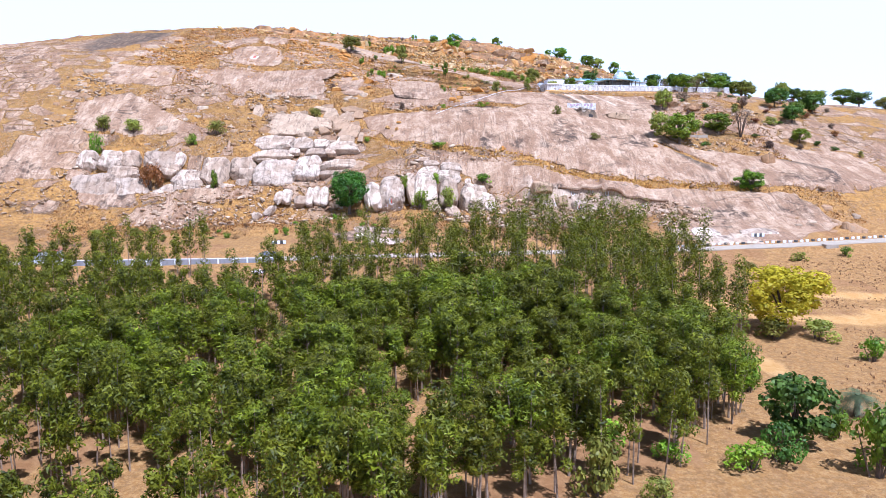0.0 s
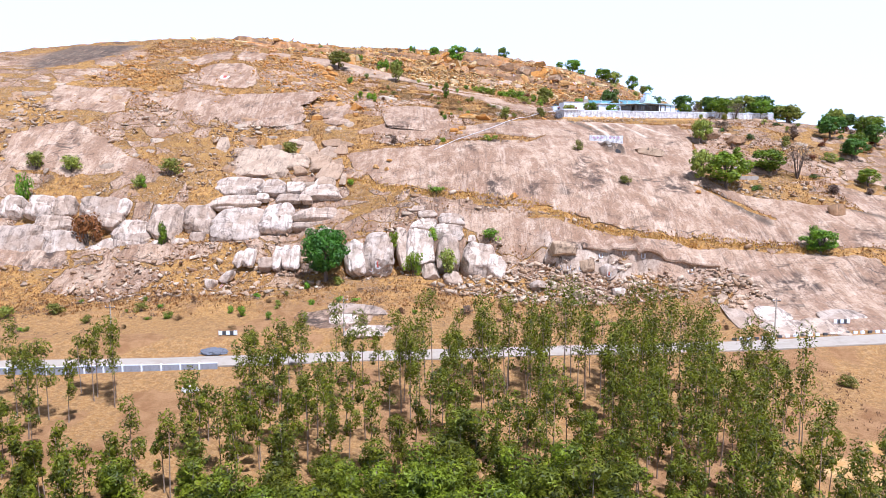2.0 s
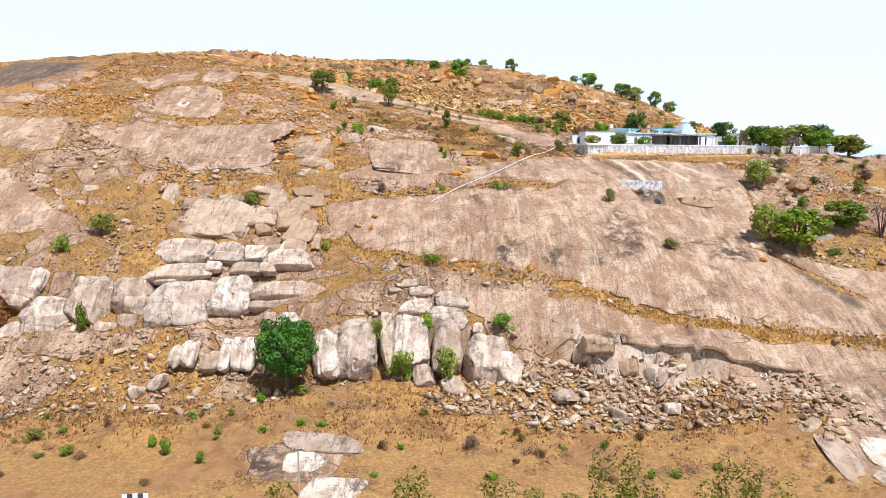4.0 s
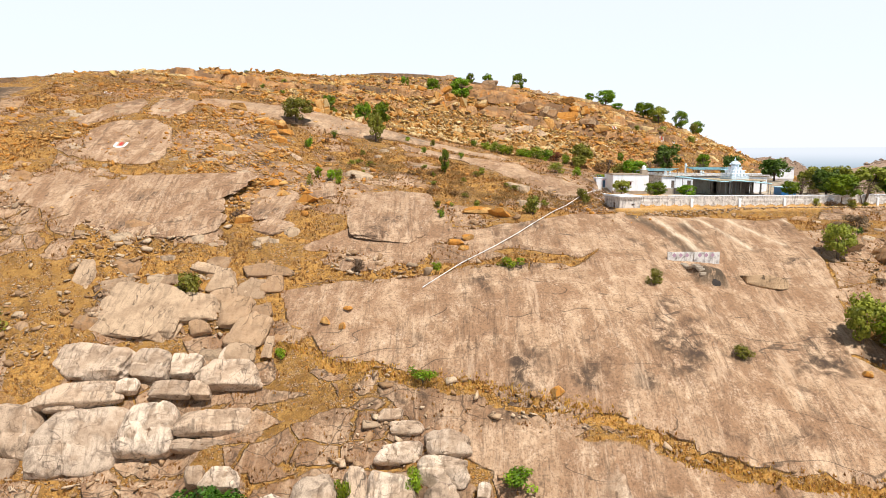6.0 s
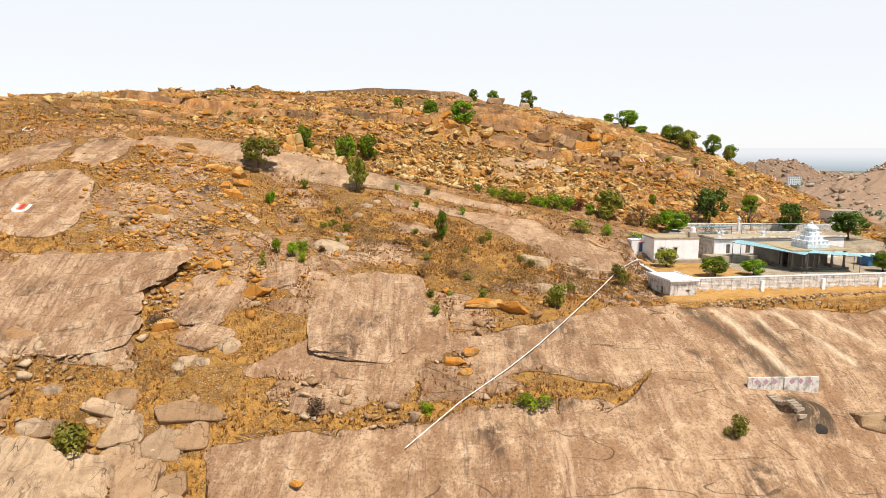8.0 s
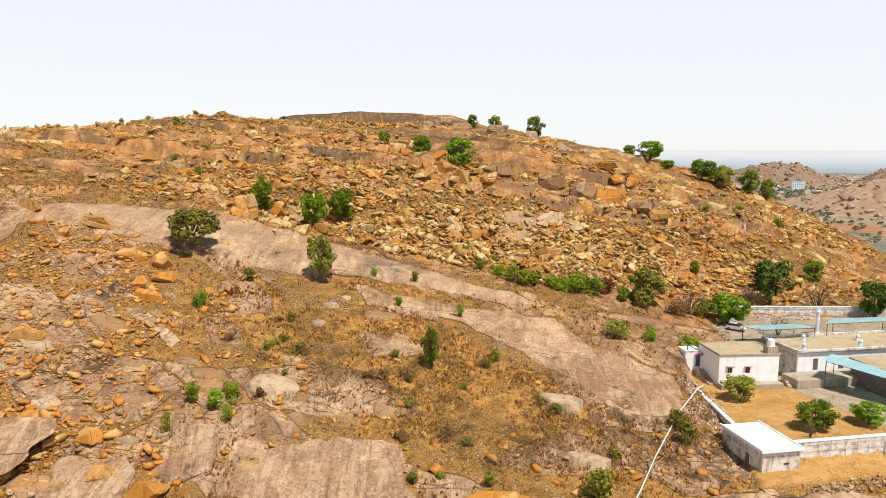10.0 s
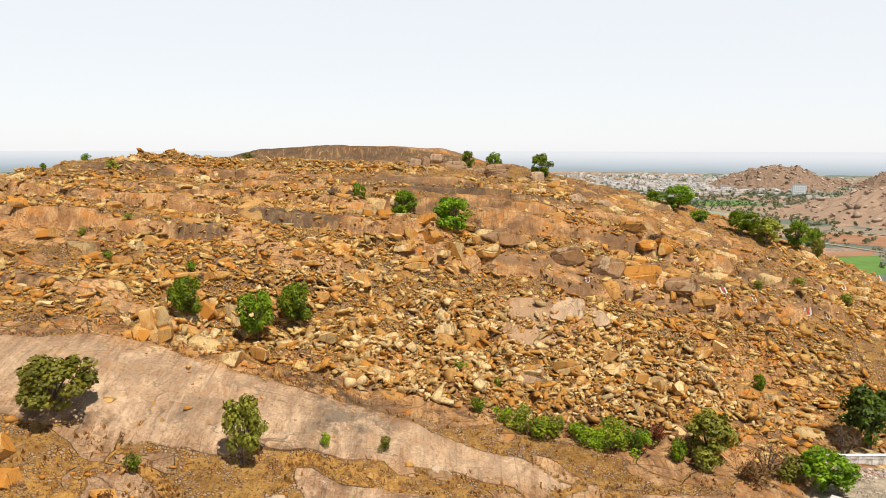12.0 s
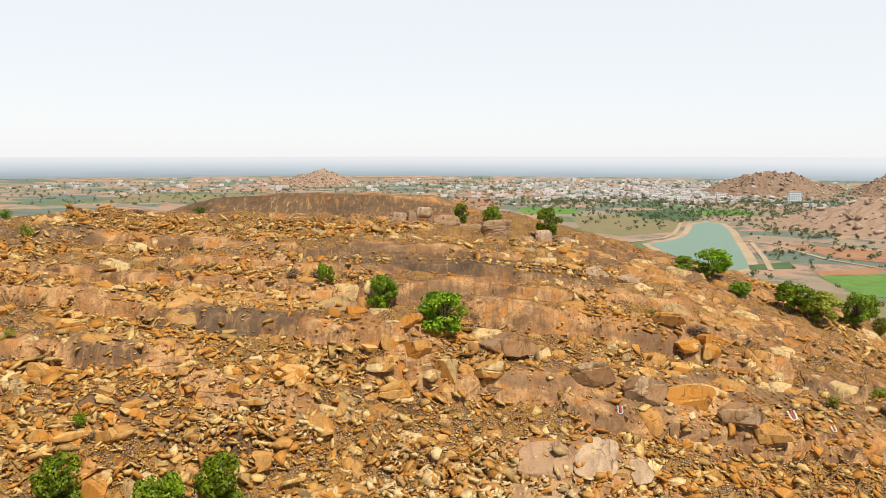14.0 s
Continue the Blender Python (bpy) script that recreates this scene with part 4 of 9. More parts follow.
# ---- rocks ----
def rock_material(name, pale, tan, dark, rust=0.0, wide=0.5, joints=0.0):
    """Loose granite: each stone its own tone, dark streaks, some with an orange skin."""
    m, t, sh = material(name)
    v = coords(t, kind="Object")
    g, o = put(t, "ShaderNodeNewGeometry"), put(t, "ShaderNodeObjectInfo")
    luck = put(t, "ShaderNodeMath", [(0, g.outputs["Random Per Island"]), (1, o.outputs["Random"])], operation="ADD")
    luck = put(t, "ShaderNodeMath", [(0, luck.outputs[0])], operation="FRACT").outputs[0]
    n, f = noise_tex(t, v, 0.45, 7, 0.7, 0.6), noise_tex(t, v, 1.9, 6, 0.75, 0.5)
    run = noise_tex(t, coords(t, (1.0, 1.0, 0.14)), 0.8, 6, 0.7, 0.6)
    c = blend(t, between(t, luck, 0.3, 0.8), pale, tan)
    other = put(t, "ShaderNodeMath", [(0, times(t, luck, 7.31))], operation="FRACT").outputs[0]
    c = blend(t, times(t, between(t, other, 0.55, 0.8), 0.6), c, blend(t, 0.45, tan, dark))
    grain = noise_tex(t, v, 5.5, 4, 0.7)
    c = blend(t, times(t, between(t, grain, 0.48, 0.7), 0.45), c, dark)
    c = blend(t, times(t, between(t, n, 0.45, 0.68), wide), c, dark)
    if rust:
        skin = times(t, between(t, luck, 0.38, 0.62), between(t, n, 0.32, 0.55))
        c = blend(t, times(t, skin, rust), c, RUST)
    c = blend(t, times(t, between(t, run, 0.5, 0.68), wide), c, dark)
    c = blend(t, times(t, between(t, f, 0.5, 0.75), 0.22), c, dark)
    c = blend(t, times(t, hairline(t, coords(t, (1.5, 1.5, 0.5)), 0.22, 0.01), 0.75), c, (0.05, 0.035, 0.025))
    if joints:
        c = blend(t, times(t, hairline(t, coords(t, (0.7, 0.7, 1.0)), 0.2, 0.008), 0.55), c, (0.06, 0.042, 0.03))
        c = blend(t, times(t, hairline(t, coords(t, (1.3, 1.3, 0.7)), 0.55, 0.014), 0.4), c, (0.07, 0.05, 0.035))
        c = blend(t, times(t, between(t, noise_tex(t, v, 0.14, 5, 0.7), 0.5, 0.62), 0.5), c, (0.33, 0.22, 0.135))
    t.links.new(c, sh.inputs["Base Color"])
    sh.inputs["Roughness"].default_value = 0.9
    sh.inputs["Specular IOR Level"].default_value = 0.25
    bump(t, sh, times(t, f, times(t, n, 1.5), "ADD"), 0.7, 0.22 if joints else 0.07)
    return m


ROCK_PALE = rock_material("pale_granite", (0.63, 0.48, 0.325), (0.39, 0.26, 0.15), (0.10, 0.07, 0.045), 0.15, 0.4)
ROCK_RUSTY = rock_material("rusty_granite", (0.68, 0.47, 0.18), (0.42, 0.23, 0.055), (0.05, 0.031, 0.018), 0.85, 0.5)
ROCK_ORANGE = rock_material("orange_granite", (0.64, 0.38, 0.13), (0.52, 0.25, 0.055), (0.09, 0.05, 0.026), 0.9, 0.4)
ROCK_BROWN = rock_material("brown_granite", (0.46, 0.32, 0.19), (0.30, 0.18, 0.095), (0.07, 0.045, 0.03), 0.2, 0.7)
ROCK_SCREE = rock_material("scree_granite", (0.74, 0.55, 0.28), (0.46, 0.29, 0.10), (0.045, 0.029, 0.018), 0.6, 0.5)
ROCK_CLIFF = rock_material("cliff_granite", (0.82, 0.675, 0.525), (0.59, 0.445, 0.315), (0.115, 0.08, 0.055), 0.0, 0.72, 1.0)


def bare_granite(name):
    """The same weathered rock as the slabs of the hill, for separate sheets of it."""
    m, t, sh = material(name)
    c, _, mid, fine, _ = rock_colour(t)
    t.links.new(c, sh.inputs["Base Color"])
    sh.inputs["Roughness"].default_value = 0.92
    sh.inputs["Specular IOR Level"].default_value = 0.25
    bump(t, sh, times(t, times(t, fine, 0.5), mid, "ADD"), 0.9, 0.25)
    return m


BARE_SHEET = bare_granite("bare_sheet_granite")


def stone_shape(seed, points=11, flat=0.7):
    """An angular stone about 1 m across: a split block with knocked-off corners."""
    rng = np.random.default_rng(seed)
    if seed % 3:
        p = np.array([(i, j, k) for i in (-1, 1) for j in (-1, 1) for k in (-1, 1)], float)
        p = p * rng.uniform(0.55, 1.0, (8, 3)) + rng.normal(scale=0.12, size=(8, 3))
        p[6:, :2] *= 0.6
    else:
        p = rng.uniform(-1, 1, (points, 3))
        p /= np.maximum(np.abs(p).max(1, keepdims=True), 0.5)
    p *= (0.55, 0.5, 0.5 * flat)
    bm = bmesh.new()
    vs = [bm.verts.new(q) for q in p]
    res = bmesh.ops.convex_hull(bm, input=vs)
    bmesh.ops.delete(bm, geom=[e for e in res["geom_interior"] if isinstance(e, bmesh.types.BMVert)], context="VERTS")
    bmesh.ops.triangulate(bm, faces=bm.faces[:])
    bm.verts.index_update()
    v = np.array([q.co[:] for q in bm.verts])
    f = np.array([[q.index for q in face.verts] for face in bm.faces])
    bm.free()
    return v, f


STONES = [stone_shape(40 + i, 10 + i % 3, 0.4 + 0.13 * (i % 4)) for i in range(18)]


def turns(rng, n, tilt):
    a, b, c = rng.uniform(0, math.tau, n), rng.normal(scale=tilt, size=n), rng.normal(scale=tilt, size=n)
    ca, sa, cb, sb, cc, sc = np.cos(a), np.sin(a), np.cos(b), np.sin(b), np.cos(c), np.sin(c)
    z, o = np.zeros(n), np.ones(n)
    rz = np.stack([np.stack([ca, -sa, z], -1), np.stack([sa, ca, z], -1), np.stack([z, z, o], -1)], 1)
    rx = np.stack([np.stack([o, z, z], -1), np.stack([z, cb, -sb], -1), np.stack([z, sb, cb], -1)], 1)
    ry = np.stack([np.stack([cc, z, sc], -1), np.stack([z, o, z], -1), np.stack([-sc, z, cc], -1)], 1)
    return rz @ rx @ ry


def rubble(name, rng, x, y, size, mat, label, sink=0.2, tilt=0.35, lift=0.0, shape=(1.1, 0.9, 0.72), level=None):
    """Many stones lying on the ground, joined."""
    z = (height_at(x, y) if level is None else level) + (rng.uniform(0, lift, len(x)) if lift else 0)
    kind = rng.integers(0, len(STONES), len(x))
    verts, tris, base = [], [], 0
    for k, (v, f) in enumerate(STONES):
        pick = np.nonzero(kind == k)[0]
        if not len(pick):
            continue
        n = len(pick)
        s = size[pick][:, None] * rng.uniform(0.75, 1.3, (n, 3)) * shape
        r = turns(rng, n, tilt)
        w = np.einsum("nij,nvj->nvi", r, v[None] * s[:, None, :])
        lift = -w[:, :, 2].min(1) * (1 - 2 * sink)
        w += np.stack([x[pick], y[pick], z[pick] + lift * 0.62], -1)[:, None, :]
        verts.append(w.reshape(-1, 3))
        tris.append((f[None] + (base + np.arange(n) * len(v))[:, None, None]).reshape(-1, 3))
        base += n * len(v)
    verts, tris = np.concatenate(verts), np.concatenate(tris).astype(np.int32)
    me = bpy.data.meshes.new(name)
    me.vertices.add(len(verts))
    me.vertices.foreach_set("co", verts.astype(np.float32).ravel())
    me.loops.add(tris.size)
    me.loops.foreach_set("vertex_index", tris.ravel())
    me.polygons.add(len(tris))
    me.polygons.foreach_set("loop_start", np.arange(len(tris), dtype=np.int32) * 3)
    me.materials.append(mat)
    me.update(calc_edges=True)
    return tagged(new(name, me), label, "rubble", kind="stuff")


def at_grid(values, x, y):
    i = np.clip(np.searchsorted(GX, x) - 1, 0, len(GX) - 1)
    j = np.clip(np.searchsorted(GY, y) - 1, 0, len(GY) - 1)
    return values[j, i]


def strewn(rng, tries, x0, x1, y0, y1, density):
    x, y = rng.uniform(x0, x1, tries), rng.uniform(y0, y1, tries)
    keep = rng.uniform(size=tries) < density(x, y)
    return x[keep], y[keep]


RUST_PILE = ((-77, 331), (-66, 353), (-48, 345), (-38, 316), (-30, 300), (-44, 292), (-60, 306), (-70, 312))
TALUS = ((-4, 214), (2, 222), (17, 227), (36, 226.5), (58, 223), (66, 217), (60, 211), (30, 210))
TALUS_WEST = ((-110, 224), (-80, 234), (-58, 234), (-34, 226), (-30, 218), (-46, 212), (-90, 215))
TALUS_EAST = ((64, 224), (74, 221), (80, 208), (70, 203), (64, 210))


def free_of_temple(x, y):
    return (1 - zone(x, y, YARD, 1.0)) * (1 - zone(x, y, COURT, 1.0)) * (1 - zone(x, y, APRON, 0.8))


def upper_density(x, y):
    bare = at_grid(G_ROCK, x, y)
    d = ramp(y, 366, 384) * (1 - ramp(y, 488, 512)) * (1 - ramp(np.abs(x), 125, 160)) * ramp(y - 370 + 0.25 * np.minimum(x + 20, 0) * -1, -8, 6)
    clump = ramp(fbm(x, y, 18, 4, 71), -0.1, 0.3)
    scree = np.exp(-(((y - 396) / 26) ** 2)) * ramp(x, -70, -40) * (1 - ramp(x, 70, 100))
    return d * (0.04 + 0.72 * clump + 0.9 * scree) * (1 - 0.68 * bare) * (1 - at_grid(G_BARE, x, y)) * free_of_temple(x, y)


def lower_density(x, y):
    d = 0.85 * zone(x, y, TALUS, 1.5) + 0.24 * zone(x, y, TALUS_WEST, 3) + 0.7 * zone(x, y, TALUS_EAST, 1.5)
    open_ = 0.42 * ramp(fbm(x, y, 12, 3, 72), -0.1, 0.4) * ramp(y, 218, 230) * (1 - ramp(y, 290, 300)) * (1 - ramp(at_grid(G_SOLID, x, y), 0.4, 0.7))
    return np.maximum(d * (1 - 0.3 * at_grid(G_ROCK, x, y)), open_ * (1 - 0.92 * at_grid(G_ROCK, x, y))) * ramp(y, 203, 210)


def middle_density(x, y):
    d = 0.75 * zone(x, y, RUST_PILE, 2) + 0.4 * (1 - 0.75 * ramp(x, -34, -24)) * ramp(fbm(x, y, 11, 3, 73), -0.15, 0.35) * ramp(y, 286, 294) * (1 - ramp(y, 362, 372))
    return d * (1 - 0.93 * at_grid(G_ROCK, x, y)) * free_of_temple(x, y)


def sizes(rng, n, lo, hi, power=2.0):
    """Many small, few large."""
    u = rng.uniform(size=n)
    return (lo ** -power + u * (hi ** -power - lo ** -power)) ** (-1 / power)


rng = np.random.default_rng(5)
x, y = strewn(rng, 115000, -150, 150, 366, 512, upper_density)
rubble("hilltop_rubble", rng, x, y, sizes(rng, len(x), 0.36, 2.2, 1.7), ROCK_RUSTY, "orange and tan broken granite blocks strewn over the hilltop", 0.16, 0.42, 0.15, (1.3, 0.95, 0.52))
x, y = strewn(rng, 54000, -150, 130, 203, 300, lower_density)
rubble("foot_rubble", rng, x, y, sizes(rng, len(x), 0.45, 2.0, 1.9), ROCK_PALE, "pale broken granite blocks strewn at the foot of the slab", 0.14, 0.45, 0.2, (1.2, 0.9, 0.66))
x, y = strewn(rng, 60000, -130, 60, 286, 372, middle_density)
rubble("slope_rubble", rng, x, y, sizes(rng, len(x), 0.34, 1.8, 2.0), ROCK_ORANGE, "rust-coloured stones strewn over the middle slope")


def turned_down(v, f):
    return np.cross(v[f[1]] - v[f[0]], v[f[2]] - v[f[0]])[2] < 0


# split sheets of rock that lie half bedded in the slope
def plates(name, rng, x, y, size, mat, label):
    n = len(x)
    h = 0.8
    gx, gy = (height_at(x + h, y) - height_at(x - h, y)) / (2 * h), (height_at(x, y + h) - height_at(x, y - h)) / (2 * h)
    k = 8
    a = (np.arange(k) + rng.uniform(-0.3, 0.3, (n, k))) * math.tau / k
    r = size[:, None] * rng.uniform(0.62, 1.0, (n, k)) * 0.5
    u, v = r * np.cos(a) * 1.35, r * np.sin(a) * 0.8
    thick = size * rng.uniform(0.16, 0.3, n)
    tip = rng.uniform(0.35, 0.75, n)
    zc = height_at(x, y)
    top = zc[:, None] + (gx * tip)[:, None] * u + (gy * tip)[:, None] * v + (thick * 0.42)[:, None] + rng.normal(scale=0.03, size=(n, k)) * size[:, None]
    px, py = x[:, None] + u, y[:, None] + v
    upper = np.stack([px, py, top], -1)
    lower = np.stack([x[:, None] + u * 1.06, y[:, None] + v * 1.06, top - thick[:, None] * 1.6 - 0.25], -1)
    inner = np.stack([x[:, None] + u * 0.72, y[:, None] + v * 0.72, top + (thick * 0.1)[:, None]], -1)
    verts = np.concatenate([inner, upper, lower], 1)
    ring = np.arange(k)
    nxt = (ring + 1) % k
    quads = [(0, 1, 2, 3), (0, 3, 4, 5), (0, 5, 6, 7)]
    quads += [(j, j + k, i + k, i) for i, j in zip(nxt, ring)] + [(j + k, j + 2 * k, i + 2 * k, i + k) for i, j in zip(nxt, ring)]
    quads = (np.array(quads)[None] + (np.arange(n) * 3 * k)[:, None, None]).reshape(-1, 4).astype(np.int32)
    quads = quads[:, ::-1] if turned_down(verts.reshape(-1, 3), quads[0]) else quads
    me = bpy.data.meshes.new(name)
    me.vertices.add(n * 3 * k)
    me.vertices.foreach_set("co", verts.astype(np.float32).ravel())
    me.loops.add(quads.size)
    me.loops.foreach_set("vertex_index", np.ascontiguousarray(quads).ravel())
    me.polygons.add(len(quads))
    me.polygons.foreach_set("loop_start", np.arange(len(quads), dtype=np.int32) * 4)
    me.materials.append(mat)
    me.update(calc_edges=True)
    return tagged(new(name, me), label, "rock slabs", kind="stuff")


def plate_density(x, y):
    west = ramp(y, 243, 255) * (1 - ramp(y, 345, 356)) * (1 - ramp(x, -34, -16)) * ramp(fbm(x, y, 20, 3, 76), -0.45, 0.15)
    east = ramp(y, 284, 292) * (1 - ramp(y, 350, 362)) * ramp(x, -34, -20) * ramp(fbm(x, y, 16, 3, 77), 0.0, 0.4) * 0.6
    high = ramp(y, 366, 384) * (1 - ramp(y, 490, 506)) * ramp(fbm(x, y, 20, 4, 78), -0.3, 0.3)
    foot = ramp(y, 196, 204) * (1 - ramp(y, 214, 222)) * ramp(x, 58, 70) * 0.9
    gone = zone(x, y, BIG_SLAB, 1) + 0.8 * zone(x, y, LOWER_SLAB, 1) * (1 - foot)
    return np.clip(west + east + high + foot, 0, 1) * np.clip(1 - gone, 0, 1) * (1 - 0.6 * at_grid(G_SOLID, x, y)) * free_of_temple(x, y) * (1 - at_grid(G_BARE, x, y))


rng = np.random.default_rng(21)
x, y = strewn(rng, 1500, -150, 125, 196, 370, plate_density)
plates("slope_slabs", rng, x, y, sizes(rng, len(x), 1.6, 7.0, 1.6), rock_material("slab_granite", (0.52, 0.40, 0.27), (0.37, 0.25, 0.15), (0.095, 0.065, 0.045), 0.25, 0.6), "split sheets of tan granite bedded in the slope")
x, y = strewn(rng, 3400, -150, 130, 366, 506, plate_density)
plates("hilltop_slabs", rng, x, y, sizes(rng, len(x), 1.4, 6.5, 1.6), rock_material("hilltop_granite", (0.66, 0.48, 0.23), (0.42, 0.26, 0.095), (0.06, 0.042, 0.028), 0.5, 0.7), "split sheets of orange and grey granite bedded in the hilltop")
SCREE = ((-38, 376), (0, 372), (40, 374), (62, 384), (52, 404), (20, 408), (-16, 414), (-34, 398))
x, y = strewn(rng, 15000, -45, 70, 370, 418, lambda u, v: zone(u, v, SCREE, 4) * ramp(fbm(u, v, 9, 3, 79), -0.5, 0.2) * (1 - 0.8 * at_grid(G_SOLID, u, v)))
rubble("scree", rng, x, y, sizes(rng, len(x), 0.45, 2.2, 1.8), ROCK_SCREE, "pile of tan angular granite blocks in the hollow", 0.1, 0.55, 0.7, (1.25, 0.95, 0.58))


def boulder_mesh(seed, w, d, h, mat, cuts=7, square=0.62, rough=0.11, keep=(0.56, 0.86)):
    """A weathered block: a swollen cuboid with worn corners, dents and split faces."""
    rng = np.random.default_rng(seed)
    bm = bmesh.new()
    bmesh.ops.create_cube(bm, size=2)
    bmesh.ops.subdivide_edges(bm, edges=bm.edges[:], cuts=cuts, use_grid_fill=True)
    off = Vector(rng.uniform(-50, 50, 3))
    cutters = []
    for _ in range(13):
        n = Vector(rng.normal(size=3)) * Vector((1, 1, 0.8)).length
        n.normalize()
        reach = abs(n.x) + abs(n.y) + abs(n.z)
        cutters.append((n, (1 + (reach - 1) * square) * rng.uniform(*keep)))
    skew = rng.uniform(-0.28, 0.28, 2)
    crack_at, crack_to = rng.uniform(-0.5, 0.5), rng.uniform(-0.35, 0.35)
    for q in bm.verts:
        p = q.co.copy()
        for n, lim in cutters:
            over = p.dot(n) - lim
            if over > 0:
                p -= n * over * 0.96
        p *= 1 + rough * noise.noise(p * 1.1 + off) + rough * 0.6 * noise.noise(p * 3.1 + off)
        gap = abs(p.x - crack_at - crack_to * p.z + 0.08 * noise.noise(p * 2 + off))
        if w > 5 and gap < 0.07:
            p.y *= 0.86
            p.z *= 0.95
        p.x += skew[0] * p.z
        p.y += skew[1] * p.z
        q.co = Vector((p.x * w / 2, p.y * d / 2, p.z * h / 2))
    bmesh.ops.smooth_vert(bm, verts=bm.verts[:], factor=0.45, use_axis_x=True, use_axis_y=True, use_axis_z=True)
    bmesh.ops.triangulate(bm, faces=bm.faces[:])
    me = bpy.data.meshes.new("boulder")
    bm.to_mesh(me)
    bm.free()
    me.materials.append(mat)
    return me


def boulder(x, y, w, h, yaw=0.0, depth=0.7, sink=0.22, mat=None, group="boulders at the foot of the hill", label="pale weathered granite boulder with cracked faces", square=0.5, tilt=0.0, tuck=0.0, keep=(0.52, 0.84)):
    me = boulder_mesh(int(abs(x * 31 + y * 7)), w, max(w * depth, 1.0), h, mat or ROCK_CLIFF, 9 if w > 6 else 5, square, 0.11, keep)
    ob = new("boulder", me)
    z = float(height_at(x, y))
    ob.matrix_basis = Matrix.LocRotScale((x, y + tuck * h, z + h * (0.5 - sink)), Euler((-0.25, tilt, radians(yaw))), None)
    return tagged(ob, label, "boulder", group)


def block_mesh(seed, w, d, h, mat, round_=4.5, cuts=12, split_faces=7, worn=(0.74, 0.97)):
    """A joint block of granite: a swollen cuboid with worn edges, a few split faces and shallow cracks."""
    rng = np.random.default_rng(seed)
    bm = bmesh.new()
    bmesh.ops.create_cube(bm, size=2)
    bmesh.ops.subdivide_edges(bm, edges=bm.edges[:], cuts=cuts, use_grid_fill=True)
    off = Vector(rng.uniform(-50, 50, 3))
    split = []
    for _ in range(split_faces):
        n = Vector((rng.normal(), rng.normal() * 0.8, rng.normal())).normalized()
        reach = (abs(n.x) ** 1.3 + abs(n.y) ** 1.3 + abs(n.z) ** 1.3) ** (1 / 1.3)
        split.append((n, reach * rng.uniform(*worn)))
    cracks = []
    for k in range(2):
        n = Vector((1, 0.2 * rng.normal(), 0.35 * rng.normal())) if k == 0 else Vector((0.3 * rng.normal(), 0.2, 1))
        cracks.append((n.normalized(), rng.uniform(-0.45, 0.45)))
    skew, taper = rng.uniform(-0.16, 0.16, 2), rng.uniform(-0.18, 0.06)
    for q in bm.verts:
        p = q.co.copy()
        p /= (abs(p.x) ** round_ + abs(p.y) ** round_ + abs(p.z) ** round_) ** (1 / round_)
        for n, lim in split:
            over = p.dot(n) - lim
            if over > 0:
                p -= n * over * (0.92 if split_faces < 10 else 0.99)
        wear = 1.0 if split_faces < 10 else 0.4
        p *= 1 + wear * (0.09 * noise.noise(p * 1.2 + off) + 0.055 * noise.noise(p * 2.9 + off) + 0.03 * noise.noise(p * 6.5 + off))
        for n, at in cracks:
            gap = abs(p.dot(n) - at + 0.1 * noise.noise(p * 1.7 + off))
            if max(w, h) > 5 and gap < 0.09:
                p *= 1 - 0.09 * (1 - gap / 0.09)
        p.x *= 1 + taper * p.z
        p.x += skew[0] * p.z
        p.y += skew[1] * p.z
        q.co = Vector((p.x * w / 2, p.y * d / 2, p.z * h / 2))
    bmesh.ops.triangulate(bm, faces=bm.faces[:])
    me = bpy.data.meshes.new("boulder")
    bm.to_mesh(me)
    bm.free()
    me.materials.append(mat)
    me.polygons.foreach_set("use_smooth", [True] * len(me.polygons))
    me.set_sharp_from_angle(angle=radians(28 if split_faces < 10 else 16))
    return me


def block(x, y, z, w, h, lean=30.0, yaw=0.0, tilt=0.0, mat=None, group="boulders at the foot of the hill", label="pale weathered granite boulder with cracked faces", deep=0.85, round_=4.5, split_faces=7, worn=(0.74, 0.97), name="boulder", category="boulder"):
    """A block bedded in the slope: the middle of its face, its width and the length of its face up the slope."""
    d = min(w, h * 1.3, 9.0) * deep
    a = radians(lean)
    me = block_mesh(int(abs(x * 31 + y * 7 + z * 3)), w * 0.97, d, h * 1.04, mat or ROCK_CLIFF, round_, 26 if w > 17 else 14 if w > 5 else 8 if w > 3 else 6, split_faces, worn)
    ob = new(name, me)
    back = d * 0.34
    ob.matrix_basis = Matrix.LocRotScale((x, y + back * math.cos(a), z - back * math.sin(a)), Euler((-a, radians(tilt), radians(yaw))), None)
    return tagged(ob, label, category, group)


def knoll(x, y, w, h, yaw=0.0, tilt=0.0, mat=None, group="hilltop boulders", label="orange-skinned angular granite boulder among rubble", deep=0.9, lift=0.0):
    """A boulder that sits on the ground at (x, y)."""
    z = float(height_at(x, y + 0.3 * w)) + lift
    return block(x, y, z + h * 0.22, w, h, 14.0, yaw, tilt, mat or ROCK_ORANGE, group, label, deep, 9.0, 13, (0.5, 0.86))


